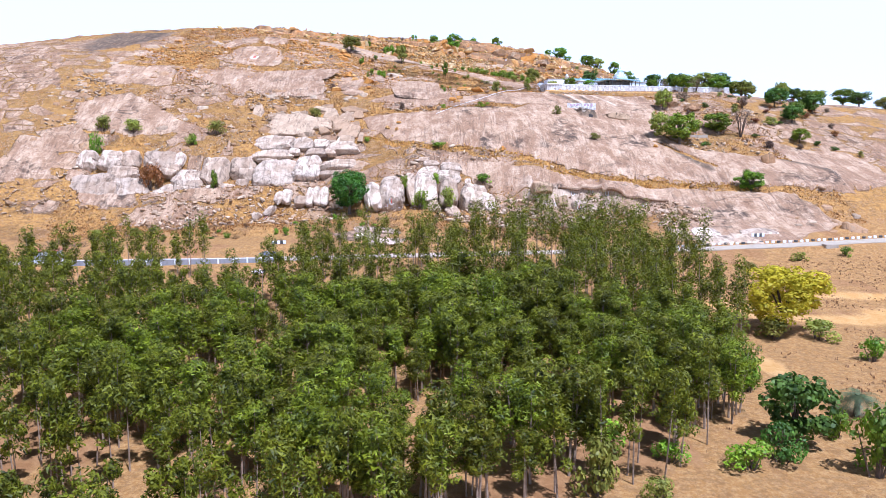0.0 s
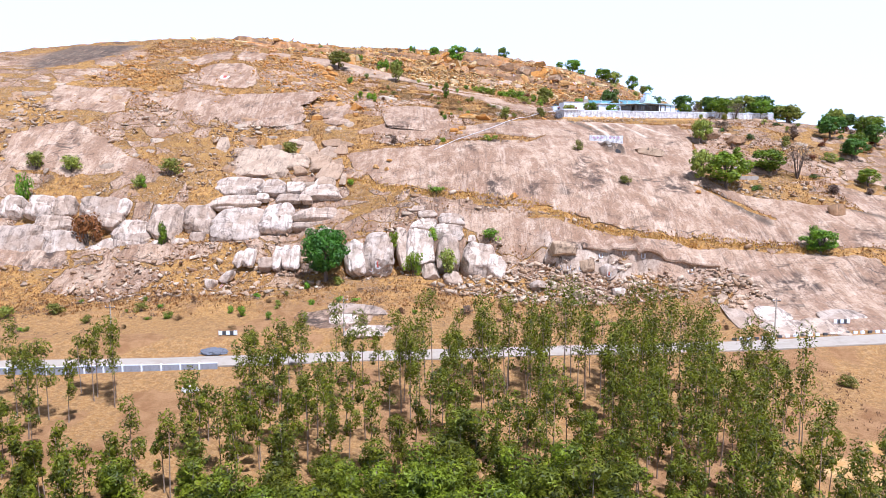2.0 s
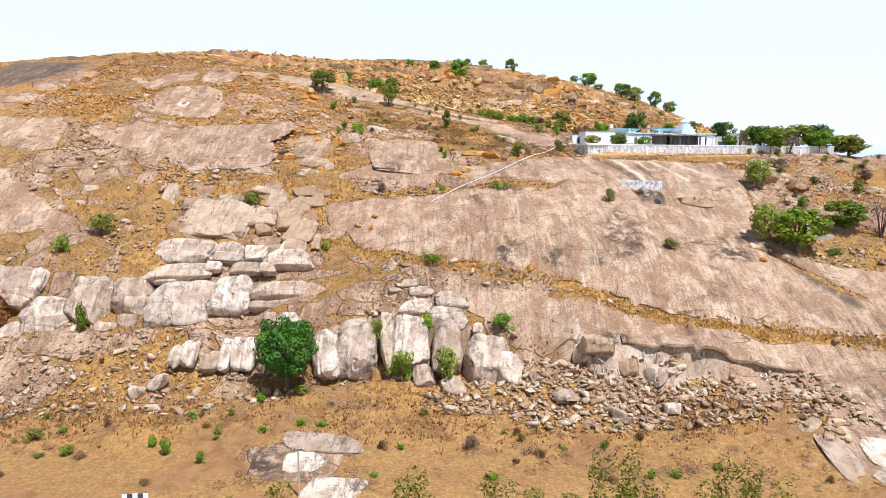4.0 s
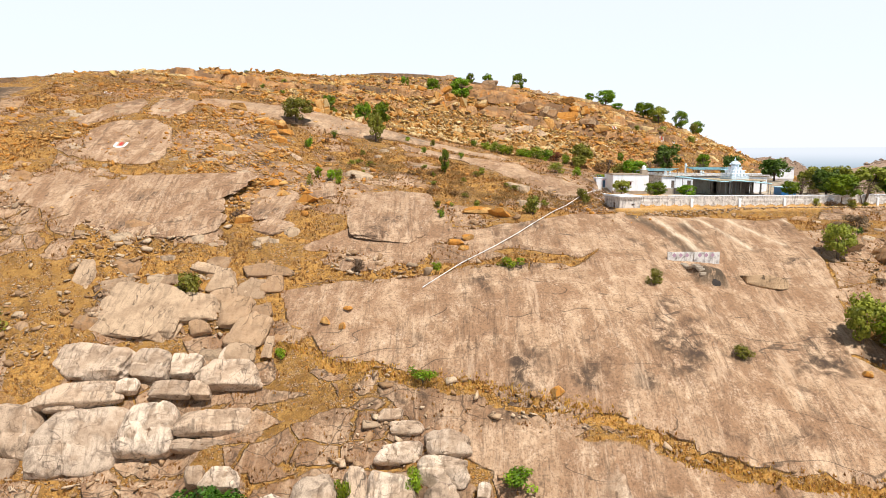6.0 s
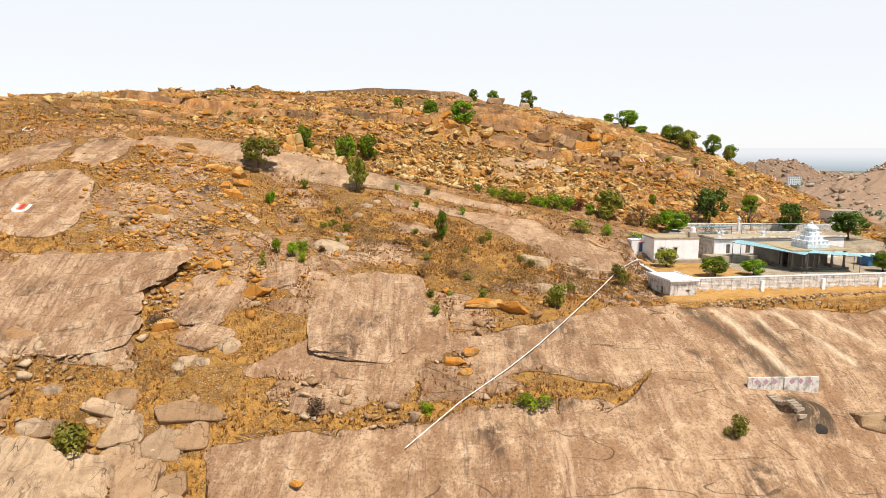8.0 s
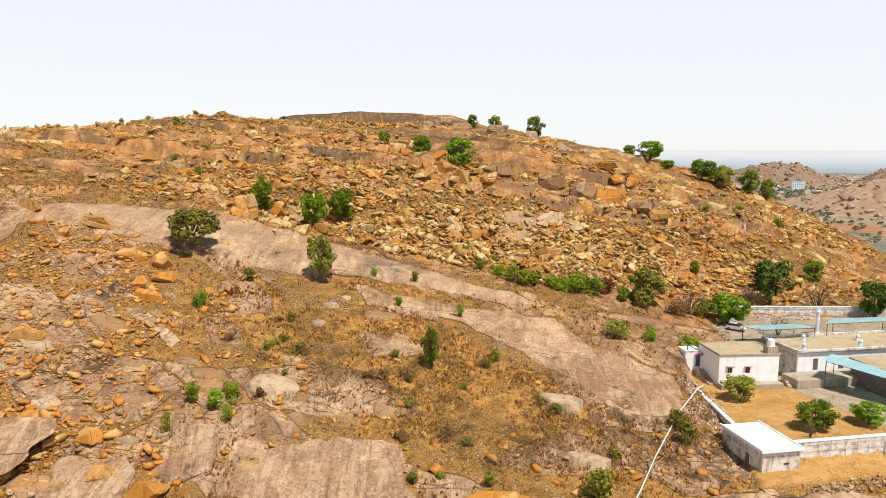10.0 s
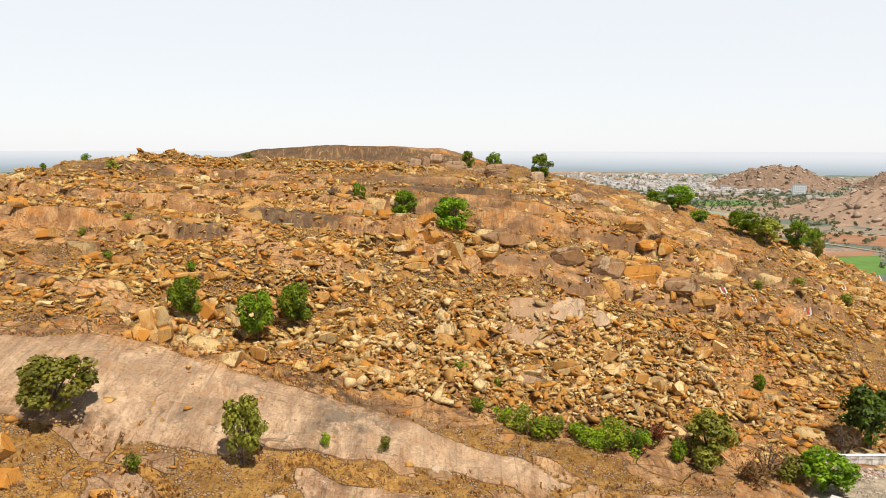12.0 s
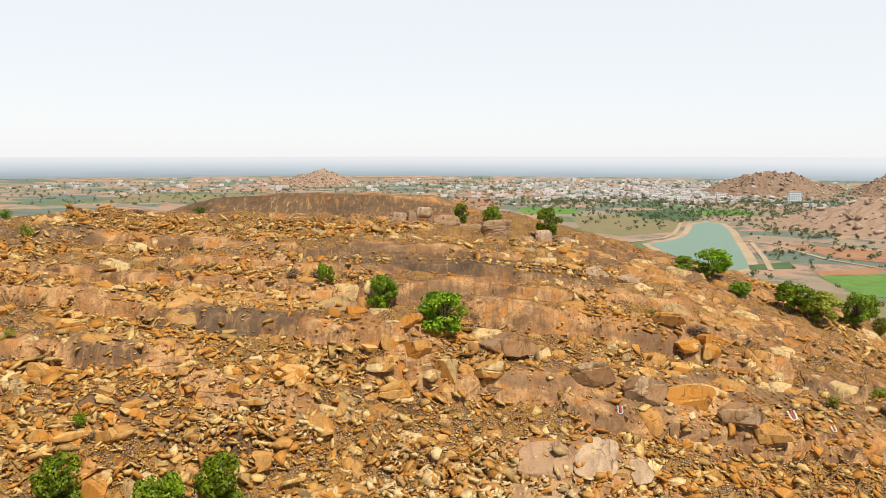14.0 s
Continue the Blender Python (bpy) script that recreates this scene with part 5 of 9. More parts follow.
# the cracked row of cliff blocks, the ledges above it and the group of boulders beside the tree
CLIFF = dict(group="split cliff blocks", label="pale split granite block of the low cliff")
block(-77.4, 240.5, 19.3, 9.9, 11.2, 34, -12, **CLIFF)
block(-67.6, 240.9, 19.8, 9.6, 9.1, 34, 0, **CLIFF)
block(-57.4, 239.9, 18.6, 14.5, 10.9, 34, 12, **CLIFF)
block(-46.1, 241.2, 20.3, 9.6, 8.7, 34, -1, **CLIFF)
block(-35.6, 242, 21.3, 12.9, 4.8, 34, 11, **CLIFF)
block(-36.7, 239.7, 18.2, 10.8, 2.4, 34, -2, **CLIFF)
block(-61.3, 243.5, 23.3, 5.8, 2.0, 34, 10, **CLIFF)
block(-77.8, 235, 12.2, 4.5, 5.0, 34, -3, **CLIFF)
block(-72.1, 235.3, 12.5, 6.5, 6.2, 34, 9, **CLIFF)
block(-67.7, 237.1, 14.9, 4.5, 3.9, 34, -4, **CLIFF)
block(-66.4, 234.8, 11.9, 4, 2.8, 34, 8, **CLIFF)
block(-86.2, 239.4, 16.8, 10.6, 7.3, 34, -5, **CLIFF)
block(-86, 237, 13.8, 10.8, 5.9, 34, 7, **CLIFF)
block(-92.6, 235.2, 11.4, 10.1, 7.9, 34, -6, **CLIFF)
block(-98.7, 234.3, 10.2, 6.4, 4.0, 34, 6, **CLIFF)
block(-119.3, 235.4, 11.6, 18.7, 15.6, 34, -7, **CLIFF)
block(-105.2, 236, 12.4, 12.9, 12.8, 34, 5, **CLIFF)
block(-109.1, 240.6, 18.4, 13.8, 5.3, 34, -8, **CLIFF)
block(-96.9, 243.7, 22.4, 12, 9.3, 34, 4, **CLIFF)
block(-114.1, 244.4, 23.4, 8.8, 7.7, 34, -9, **CLIFF)
block(-107.4, 244.2, 23.1, 5.9, 6.8, 34, 3, **CLIFF)
block(-122.6, 244.1, 23, 7.5, 6.9, 34, -10, **CLIFF)
block(-93, 241.3, 19.4, 6.5, 5.0, 34, 2, **CLIFF)
block(-90.8, 244.1, 23, 3.7, 5.4, 34, -11, **CLIFF)
block(-103.4, 231.2, 6.1, 6.3, 3.9, 34, 1, **CLIFF)
block(-99.6, 231.1, 6, 4.2, 2.6, 34, -12, **CLIFF)
LEDGE = dict(group="split ledges above the cliff", label="low ledge block of pale jointed granite", round_=6.5, deep=0.55)
block(-59.8, 250.8, 28.8, 15.1, 6.5, 52, -12, **LEDGE)
block(-48.8, 250.6, 28.7, 7.3, 5.6, 52, -12, **LEDGE)
block(-43, 250.4, 28.5, 6.1, 4.4, 52, 0, **LEDGE)
block(-35.3, 249, 27.6, 11.1, 5.4, 52, 0, **LEDGE)
block(-59.4, 245.1, 25, 15, 4.2, 52, 12, **LEDGE)
block(-55.9, 245.9, 25.5, 5.4, 2.0, 52, 12, **LEDGE)
block(-44.2, 246.1, 25.7, 7.6, 2.9, 52, -1, **LEDGE)
block(-39, 246.1, 25.7, 3.8, 2.9, 52, -1, **LEDGE)
block(-51.4, 246.6, 26, 3.8, 2.5, 52, 11, **LEDGE)
block(-34.9, 252.5, 29.9, 5.1, 3.1, 52, 11, **LEDGE)
block(-22.3, 225.7, 12, 5.8, 9.5, 42, -12, -14)
block(-16.8, 227, 13.2, 8.8, 12.4, 42, 0, 3)
block(-10.2, 227.9, 14, 3.7, 12.3, 42, 12, -4)
block(-5.8, 228.4, 14.5, 7.9, 12.1, 42, -1, 4)
block(1.6, 226.9, 13.1, 6.1, 9.9, 42, 11, 0)
block(9.9, 225.2, 11.5, 9.3, 9.5, 42, -2, 8)
block(14.1, 223.5, 9.9, 5, 6.4, 42, 10, 12)
block(-2.8, 222.1, 8.5, 4, 5.0, 42, -3, -22)
block(3, 220.5, 7.1, 5.1, 4.0, 42, 9, 6)
block(-52.5, 224.8, 11.2, 2.7, 4.4, 42, -12)
block(-50.1, 225.4, 11.7, 3.2, 5.3, 42, 0)
block(-45.5, 223.8, 10.2, 3.8, 3.3, 42, 12)
block(-42.6, 225.2, 11.6, 2.4, 6.7, 42, -1)
block(-40.4, 225.5, 11.8, 2.6, 6.9, 42, 11)
block(-38.1, 225.4, 11.7, 2.9, 6.9, 42, -2)
block(-35.1, 231.4, 17.3, 2.9, 2.9, 42, 10)
block(-31.1, 231.1, 17.1, 5.5, 3.4, 42, -3)
block(-6.7, 242.1, 23, 4.2, 2.0, 42, 9)
block(-3.9, 239.8, 21.8, 5.6, 2.3, 42, -4)
block(2.7, 236.9, 20.6, 7.2, 4.4, 42, 8)
block(8.1, 230.7, 15.8, 2.1, 2.6, 42, -5)
block(-4.7, 236.2, 19.4, 7.2, 3.6, 42, 7)
block(2, 233.4, 17.6, 8, 4.6, 42, -6)
ROCK_SLAB = rock_material("split_slab_granite", (0.56, 0.41, 0.27), (0.43, 0.29, 0.175), (0.12, 0.08, 0.05), 0.12, 0.5, 0.6)
PILE = dict(group="split blocks on the slope", label="tan split granite slab lying on the slope", mat=ROCK_SLAB, deep=0.4, round_=8.0)
block(-55.4, 261.5, 35.7, 18, 12.1, 52, -12, 0, **PILE)
block(-52.5, 264.9, 37.7, 3.9, 4.0, 44, 0, 8, **PILE)
block(-44.9, 262.4, 36.2, 8.8, 6.7, 52, 12, 1, **PILE)
block(-41.8, 268.6, 40.0, 5.5, 5.0, 44, -1, -6, **PILE)
block(-40.4, 264.7, 37.7, 5.3, 3.4, 44, 11, -13, **PILE)
block(-35.6, 266.7, 38.8, 5.4, 4.4, 44, -2, 10, **PILE)
block(-31.9, 267.8, 39.5, 4.2, 3.9, 44, 10, 3, **PILE)
block(-37.2, 261.4, 35.7, 6.4, 7.1, 52, -3, -4, **PILE)
block(-32.2, 260.9, 35.3, 3.8, 3.9, 44, 9, -11, **PILE)
block(-33.4, 257.2, 33.1, 6.9, 7.1, 52, -4, 12, **PILE)
block(-34, 252.4, 30.2, 5.3, 3.3, 44, 8, 5, **PILE)
block(-29.2, 253.5, 30.9, 1.8, 4.1, 44, -5, -2, **PILE)
block(-42.9, 257.7, 33.4, 3.7, 2.8, 44, 7, -9, **PILE)
block(-45.5, 271.7, 41.8, 6.7, 2.2, 52, -6, 14, **PILE)
block(-34.1, 271.4, 41.6, 11.2, 3.2, 52, 6, 0, **PILE)
block(-69.3, 267.6, 39.4, 4.5, 10.8, 44, -7, 0, **PILE)
block(-62.5, 267.7, 39.4, 7.7, 2.9, 52, 5, -7, **PILE)
block(-52.9, 268.4, 39.9, 5, 2.7, 44, -8, -14, **PILE)
SHEET = dict(group="sheets of bare rock", label="broad curved sheet of bare tan granite on the slope", mat=BARE_SHEET, deep=0.15, round_=5.0, split_faces=9, worn=(0.72, 0.97), name="rock_sheet", category="rock sheet")
block(-67.3, 286.4, 51.2, 42.7, 17.5, 60, 3, -2, **SHEET)
block(-66.8, 295.4, 56.4, 44.0, 13.0, 63, 2, -3, **SHEET)
block(-38.0, 293.0, 53.3, 10.5, 12.5, 64, -8, 4, **SHEET)
block(-11.1, 293.8, 51.4, 19.0, 26.0, 71, 4, 3, **SHEET)
block(-13.1, 273.1, 42.8, 13.3, 4.9, 64, 0, 0, **SHEET)
block(-35.5, 284.1, 49.2, 7.8, 5.8, 66, -10, 8, **SHEET)
block(-29.2, 300.8, 55.7, 9.5, 10.4, 71, 12, -6, **SHEET)
PALE_SHEET = dict(SHEET, label="pale split sheet of granite beside the road", mat=ROCK_CLIFF, deep=0.12, split_faces=14)
block(68.3, 200.6, 1.9, 7.4, 13.0, 77, 4, 6, **PALE_SHEET)
block(75.9, 201.6, 2.4, 8.4, 7.7, 77, -6, 3, **PALE_SHEET)
block(75.2, 193.9, 1.4, 10.6, 7.8, 80, 5, -4, **PALE_SHEET)
block(83.6, 194.3, 1.5, 9.6, 7.3, 76, -4, 2, **PALE_SHEET)
block(89.7, 199.9, 2.9, 10.6, 6.0, 77, 7, -2, **PALE_SHEET)
block(-19.0, 202.3, 3.1, 13.6, 5.0, 80, -3, 2, **PALE_SHEET)
block(-21.2, 197.4, 1.9, 7.0, 5.4, 80, 8, -3, **PALE_SHEET)
block(-15.2, 188.9, 1.3, 10.6, 6.0, 83, 2, 0, **PALE_SHEET)
TOP_SHEET = dict(SHEET, label="pale golden sheet of bare granite among the rubble", mat=ROCK_SLAB, deep=0.2, split_faces=16)
block(22.9, 408.8, 75.0, 9.9, 7.3, 64, 6, 8, **TOP_SHEET)
block(30.7, 409.7, 74.7, 7.0, 8.7, 70, -8, 4, **TOP_SHEET)
block(36.8, 409.9, 73.6, 4.5, 7.9, 67, 10, -6, **TOP_SHEET)
block(23.4, 401.0, 71.0, 15.8, 8.2, 67, 4, 6, **TOP_SHEET)
block(-14.0, 443.8, 91.1, 7.6, 9.0, 80, -6, 3, **TOP_SHEET)
block(20.2, 387.7, 67.6, 6.0, 6.8, 74, 5, 4, **TOP_SHEET)
boulder(-58.0, 219.8, 3.6, 3.0, 18, 0.8, 0.2)
boulder(-54.6, 220.8, 3.4, 3.8, -12, 0.8, 0.2)
boulder(31.8, 225.4, 8.6, 4.6, -4, 0.45, 0.2, mat=ROCK_BROWN, label="brown granite block with small painted marks")
boulder(37.6, 224.6, 4.6, 3.8, 8, 0.5, 0.2, mat=ROCK_BROWN, label="brown granite block with small painted marks")
boulder(43.2, 224.0, 5.2, 4.4, 5, 0.5, 0.2)
boulder(28.6, 226.8, 3.6, 4.2, 0, 0.6, 0.2)
boulder(24.5, 218.6, 5.0, 2.8, 30, 0.8, 0.25)
boulder(44.0, 215.8, 3.8, 2.4, 12, 0.8, 0.25)
boulder(33.4, 214.4, 3.4, 2.4, -25, 0.8, 0.25)
# brown blocks with marks east of the cave, and the rock over it
boulder(67.6, 277.0, 8.6, 3.4, 6, 0.5, mat=ROCK_BROWN, group="rocks below the temple", label="brown granite block with two painted marks", square=0.9, sink=0.44)
boulder(111.0, 243.0, 4.4, 3.4, 10, 0.7, mat=ROCK_BROWN, group="rocks below the temple", label="brown granite block with a painted mark", square=0.85)
boulder(92.0, 292.0, 9.0, 4.0, 0, 0.7, mat=ROCK_BROWN, group="rocks below the temple")
boulder(100.0, 288.0, 7.0, 4.0, 12, 0.7, mat=ROCK_BROWN, group="rocks below the temple")
# summit row and landmark blocks
TOP = dict(mat=ROCK_SLAB, group="summit boulders", label="pale tan granite boulder on the hilltop")
block(-6.3, 511.1, 101.9, 5.6, 5.0, 12, -12, **TOP)
block(-1.9, 510.5, 102.7, 3.2, 4.5, 12, 0, **TOP)
block(0.8, 510.1, 100.2, 6.5, 3.7, 12, 12, **TOP)
block(1.6, 510.0, 104.5, 4.6, 2.9, 12, -1, **TOP)
block(6.9, 509.2, 99.6, 5.8, 4.0, 12, 11, **TOP)
block(8.2, 509.0, 102.0, 7.8, 3.3, 12, -2, **TOP)
block(12.7, 508.3, 99.0, 4.0, 4.5, 12, 10, **TOP)
block(16.5, 507.7, 98.6, 4.7, 5.2, 12, -3, **TOP)
block(22.2, 505.8, 101.1, 8.4, 3.3, 12, 9, **TOP)
block(22.8, 505.5, 98.4, 8.3, 3.7, 12, -4, **TOP)
block(31.0, 502.2, 96.7, 4.9, 3.9, 12, 8, **TOP)
block(35.5, 500.5, 97.7, 4.8, 5.5, 12, -5, **TOP)
block(40.9, 499.2, 96.6, 3.9, 3.9, 12, 7, **TOP)
knoll(43.0, 470.0, 7.5, 3.6, 10, **TOP)
knoll(50.0, 466.5, 6.0, 3.4, 10, **TOP)
knoll(0.3, 430.7, 5.0, 2.5, -30, -12)
knoll(-3.0, 424.4, 4.2, 3.3, -7, 5)
knoll(1.9, 424.6, 5.7, 3.1, 16, -2)
knoll(-1.9, 421.9, 3.6, 1.8, -21, -9)
knoll(-14.1, 433.0, 2.9, 2.7, 2, 8)
knoll(-10.4, 434.8, 5.2, 2.5, 25, 1)
knoll(-21.8, 418.0, 2.3, 2.4, -12, -6)
knoll(-20.7, 415.6, 3.1, 2.1, 11, 11)
knoll(-20.1, 413.7, 2.7, 1.5, -26, 4)
knoll(-16.8, 415.3, 3.2, 2.4, -3, -3)
knoll(-26.3, 412.9, 1.6, 1.5, 20, -10)
knoll(-24.0, 414.8, 2.6, 1.5, -17, 7)
knoll(-18.6, 396.7, 3.8, 3.6, 6, 0)
knoll(-12.1, 406.4, 4.0, 3.1, 29, -7)
knoll(-25.3, 407.8, 2.8, 1.7, -8, 10)
knoll(48.3, 447.5, 4.3, 2.1, 15, 3)
knoll(52.7, 445.3, 8.0, 2.9, -22, -4)
knoll(55.2, 439.3, 5.4, 2.9, 1, -11)
knoll(60.0, 442.7, 3.5, 2.6, 24, 6)
knoll(52.7, 434.9, 4.3, 2.5, -13, -1)
knoll(59.6, 438.5, 4.6, 2.9, 10, -8)
knoll(63.3, 444.5, 5.4, 2.9, -27, 9)
knoll(49.7, 421.3, 10.2, 4.5, -4, 2)
knoll(44.6, 430.4, 4.5, 1.9, 19, -5)
knoll(61.7, 417.1, 6.6, 3.2, -18, -12)
knoll(-55.6, 419.3, 5.4, 2.7, 5, 5)
knoll(-44.0, 395.4, 4.9, 1.7, 28, -2)
knoll(-40.0, 396.2, 4.4, 1.7, -9, -9)
knoll(-38.7, 389.8, 4.6, 3.2, 14, 8)
knoll(-48.3, 394.7, 2.7, 1.9, -23, 1)
knoll(-37.5, 401.6, 2.3, 2.0, 0, -6)
knoll(-34.0, 400.7, 2.4, 1.7, 23, 11)
knoll(-56.2, 409.9, 3.1, 2.1, -14, 4)
knoll(-60.9, 441.3, 6.8, 2.6, 9, -3)
knoll(-63.9, 426.1, 8.0, 2.5, -28, -10)
knoll(-18.7, 415.4, 5.6, 2.6, -5, 7)
knoll(-1.3, 416.3, 5.6, 3.0, 18, 0)
knoll(-47.9, 334.6, 3.8, 2.6, -19, -7)
knoll(-45.9, 332.6, 5.0, 2.0, 4, 10)
knoll(-42.7, 370.6, 3.3, 2.8, 27, 3)
knoll(74.0, 398.0, 6.0, 2.5, -10, -4)
knoll(-76.0, 405.0, 5.0, 2.5, 13, -11)
knoll(-62.0, 398.0, 5.0, 2.4, -24, 6)
knoll(-85.0, 412.0, 5.0, 1.9, -1, -1)
knoll(-70.0, 422.0, 5.0, 2.0, 22, -8)
TAN = dict(mat=ROCK_SCREE, label="tan angular granite boulder among rubble")
knoll(-3.9, 420.6, 5.3, 2.5, -30, -15, **TAN)
knoll(7.0, 419.8, 5.1, 4.0, -1, 2, **TAN)
knoll(10.3, 421.9, 3.9, 2.8, 28, -11, **TAN)
knoll(15.1, 421.3, 6.0, 3.3, -3, 6, **TAN)
knoll(4.9, 419.1, 4.2, 1.9, 26, -7, **TAN)
knoll(-16.2, 387.0, 4.8, 2.5, -5, 10, **TAN)
knoll(-22.6, 407.2, 4.7, 1.7, 24, -3, **TAN)
knoll(-5.4, 397.8, 5.7, 2.5, -7, 14, **TAN)
knoll(-9.9, 395.5, 5.0, 2.6, 22, 1, **TAN)
knoll(5.1, 396.1, 5.0, 2.9, -9, -12, **TAN)
knoll(37.1, 391.7, 5.6, 2.5, 20, 5, **TAN)
knoll(36.5, 396.1, 5.1, 2.7, -11, -8, **TAN)
knoll(41.2, 390.7, 3.1, 2.9, 18, 9, **TAN)
knoll(44.4, 389.4, 3.5, 3.9, -13, -4, **TAN)
knoll(47.7, 387.3, 3.4, 3.2, 16, 13, **TAN)
knoll(-10.6, 373.9, 5.4, 1.9, -15, 0, **TAN)
knoll(-40.6, 372.2, 5.6, 6.2, 14, -13, **TAN)
knoll(-37.8, 377.1, 3.4, 2.9, -17, 4, **TAN)
knoll(-27.3, 368.4, 3.7, 2.7, 12, -9, **TAN)
knoll(-24.3, 371.6, 3.8, 2.0, -19, 8, **TAN)
knoll(57.0, 402.0, 5.2, 2.7, 10, -5, **TAN)
knoll(62.0, 405.0, 4.0, 2.2, -21, 12, **TAN)
knoll(28.0, 390.5, 6.0, 2.4, 8, -1, **TAN)
knoll(20.0, 387.0, 7.0, 2.4, -23, -14, **TAN)
GREY = dict(mat=ROCK_BROWN, label="long grey-brown granite outcrop with an orange edge", deep=0.7)
knoll(18.4, 428.7, 14.4, 4.4, -6, **GREY)
knoll(41.6, 420.8, 7.9, 5.0, 4, **GREY)
knoll(57.6, 418.4, 10.1, 4.6, -14, **GREY)
knoll(32.3, 422.8, 9.2, 4.6, 6, **GREY)
SLOPE = dict(group="stones on the slope", label="rust-coloured granite stone lying on the slope")
knoll(-62.5, 350.0, 7.0, 3.0, -35, **SLOPE)
knoll(-52.0, 341.0, 5.5, 2.4, -6, **SLOPE)
knoll(-45.0, 338.0, 5.0, 2.6, 23, **SLOPE)
knoll(-56.5, 317.0, 5.0, 2.4, -18, **SLOPE)
knoll(-48.5, 303.0, 4.5, 2.0, 11, **SLOPE)
knoll(-40.0, 301.0, 4.0, 2.0, -30, **SLOPE)
knoll(-36.0, 296.0, 4.0, 2.4, -1, **SLOPE)
knoll(-43.0, 285.0, 5.0, 2.4, 28, **SLOPE)
knoll(-30.0, 294.0, 4.4, 2.2, -13, **SLOPE)
knoll(9.0, 298.5, 7.0, 2.0, 16, **SLOPE)
knoll(14.0, 297.5, 6.0, 2.2, -25, **SLOPE)
knoll(4.0, 281.5, 3.4, 1.6, 4, **SLOPE)
knoll(6.5, 284.0, 3.0, 1.6, 33, **SLOPE)
knoll(5.5, 279.0, 2.2, 1.4, -8, **SLOPE)
knoll(-47.0, 341.5, 3.6, 3.4, 21, **SLOPE)
knoll(-33.5, 339.5, 3.4, 2.2, -20, **SLOPE)
knoll(-20.0, 258.2, 2.0, 1.5, 9, **SLOPE)
knoll(-16.2, 260.4, 2.2, 1.2, -32, **SLOPE)
knoll(-16.8, 257.0, 1.5, 1.3, -3, **SLOPE)
knoll(20.3, 243.2, 2.8, 1.7, 26, **SLOPE)
knoll(75.0, 251.0, 1.8, 1.3, -15, **SLOPE)
knoll(-66.0, 345.0, 3.6, 1.8, 14, **SLOPE)
knoll(-76.0, 352.5, 5.0, 2.4, -27, **SLOPE)


# the shelf of rock that overhangs the foot of the slab
def rock_shelf():
    xs = np.arange(37, 71.1, 0.5)
    edge = np.interp(xs, [p[0] for p in CUT], [p[1] for p in CUT]) + 0.5 * fbm(xs, xs * 0, 7, 3, 130)
    taper = ramp(xs, 37, 43) * (1 - ramp(xs, 60, 71))
    back = height_at(xs, edge + 3.2)
    lip = height_at(xs, edge + 1.0) + 0.25 * fbm(xs, xs * 0, 4, 3, 131)
    out = (0.1 + 0.7 * taper) * (1 + 0.3 * fbm(xs, xs * 0, 9, 2, 132))
    thick = 0.25 + 0.5 * taper
    rows = ((edge + 3.2, back - 0.05), (edge + 1.2, 0.5 * (back + lip) + 0.12), (edge - out * 0.5, lip + 0.1), (edge - out, lip - 0.18), (edge - out * 0.95, lip - thick), (edge + 0.4, lip - thick - 0.5), (edge + 1.6, lip - thick - 1.4))
    n, k = len(xs), len(rows)
    verts = [(float(xs[i]), float(y[i]), float(z[i])) for i in range(n) for y, z in rows]
    faces = [(i * k + j, i * k + j + 1, (i + 1) * k + j + 1, (i + 1) * k + j) for i in range(n - 1) for j in range(k - 1)]
    tagged(new("rock_shelf", mesh_from("rock_shelf", verts, faces, (BARE_SHEET,))), "overhanging granite shelf along the foot of the slab", "rock shelf")


rock_shelf()


# the larger loose stones, each lying by itself
STONE_MESHES = {}


def stone(x, y, size, mat, yaw, group, label):
    k = int(abs(x * 13 + y * 5)) % len(STONES)
    if (k, mat.name) not in STONE_MESHES:
        v, f = STONES[k]
        STONE_MESHES[k, mat.name] = mesh_from("stone", v.tolist(), f.tolist(), (mat,))
    ob = new("stone", STONE_MESHES[k, mat.name])
    ob.matrix_basis = Matrix.LocRotScale((x, y, float(height_at(x, y)) + 0.14 * size), Euler((0.25 * math.sin(x * 3.1), 0.25 * math.sin(y * 2.7), yaw)), (1.15 * size, 0.95 * size, 0.85 * size))
    return tagged(ob, label, "stone", group)


rng = np.random.default_rng(63)
x, y = strewn(rng, 900, -108, 80, 205, 230, lambda u, v: 0.8 * np.clip(zone(u, v, TALUS, 1.5) + 0.35 * zone(u, v, TALUS_WEST, 2) + zone(u, v, TALUS_EAST, 1.5), 0, 1))
for i in range(min(len(x), 150)):
    stone(x[i], y[i], rng.uniform(0.9, 2.1), ROCK_PALE, rng.uniform(0, 6.28), "stones of the talus", "pale angular granite stone lying in the talus")
x, y = strewn(rng, 700, -60, 66, 372, 440, lambda u, v: 0.6 * upper_density(u, v))
for i in range(min(len(x), 130)):
    stone(x[i], y[i], rng.uniform(1.1, 2.6), (ROCK_RUSTY, ROCK_SCREE, ROCK_ORANGE)[i % 3], rng.uniform(0, 6.28), "loose stones on the hilltop", ("tan angular granite stone among hilltop rubble", "pale angular granite stone among hilltop rubble", "orange-skinned granite stone among hilltop rubble")[i % 3])


# ---- plants set out ----
def broad(x, y, w, h, leaf="green", group="trees on the hill"):
    return plant("broad:" + leaf, x, y, w * 1.15, h * 1.08, group)


def bush(x, y, w, h, leaf="olive", group="bushes on the hill"):
    return plant("bush:" + leaf, x, y, w * 1.05, h * 1.05, group)


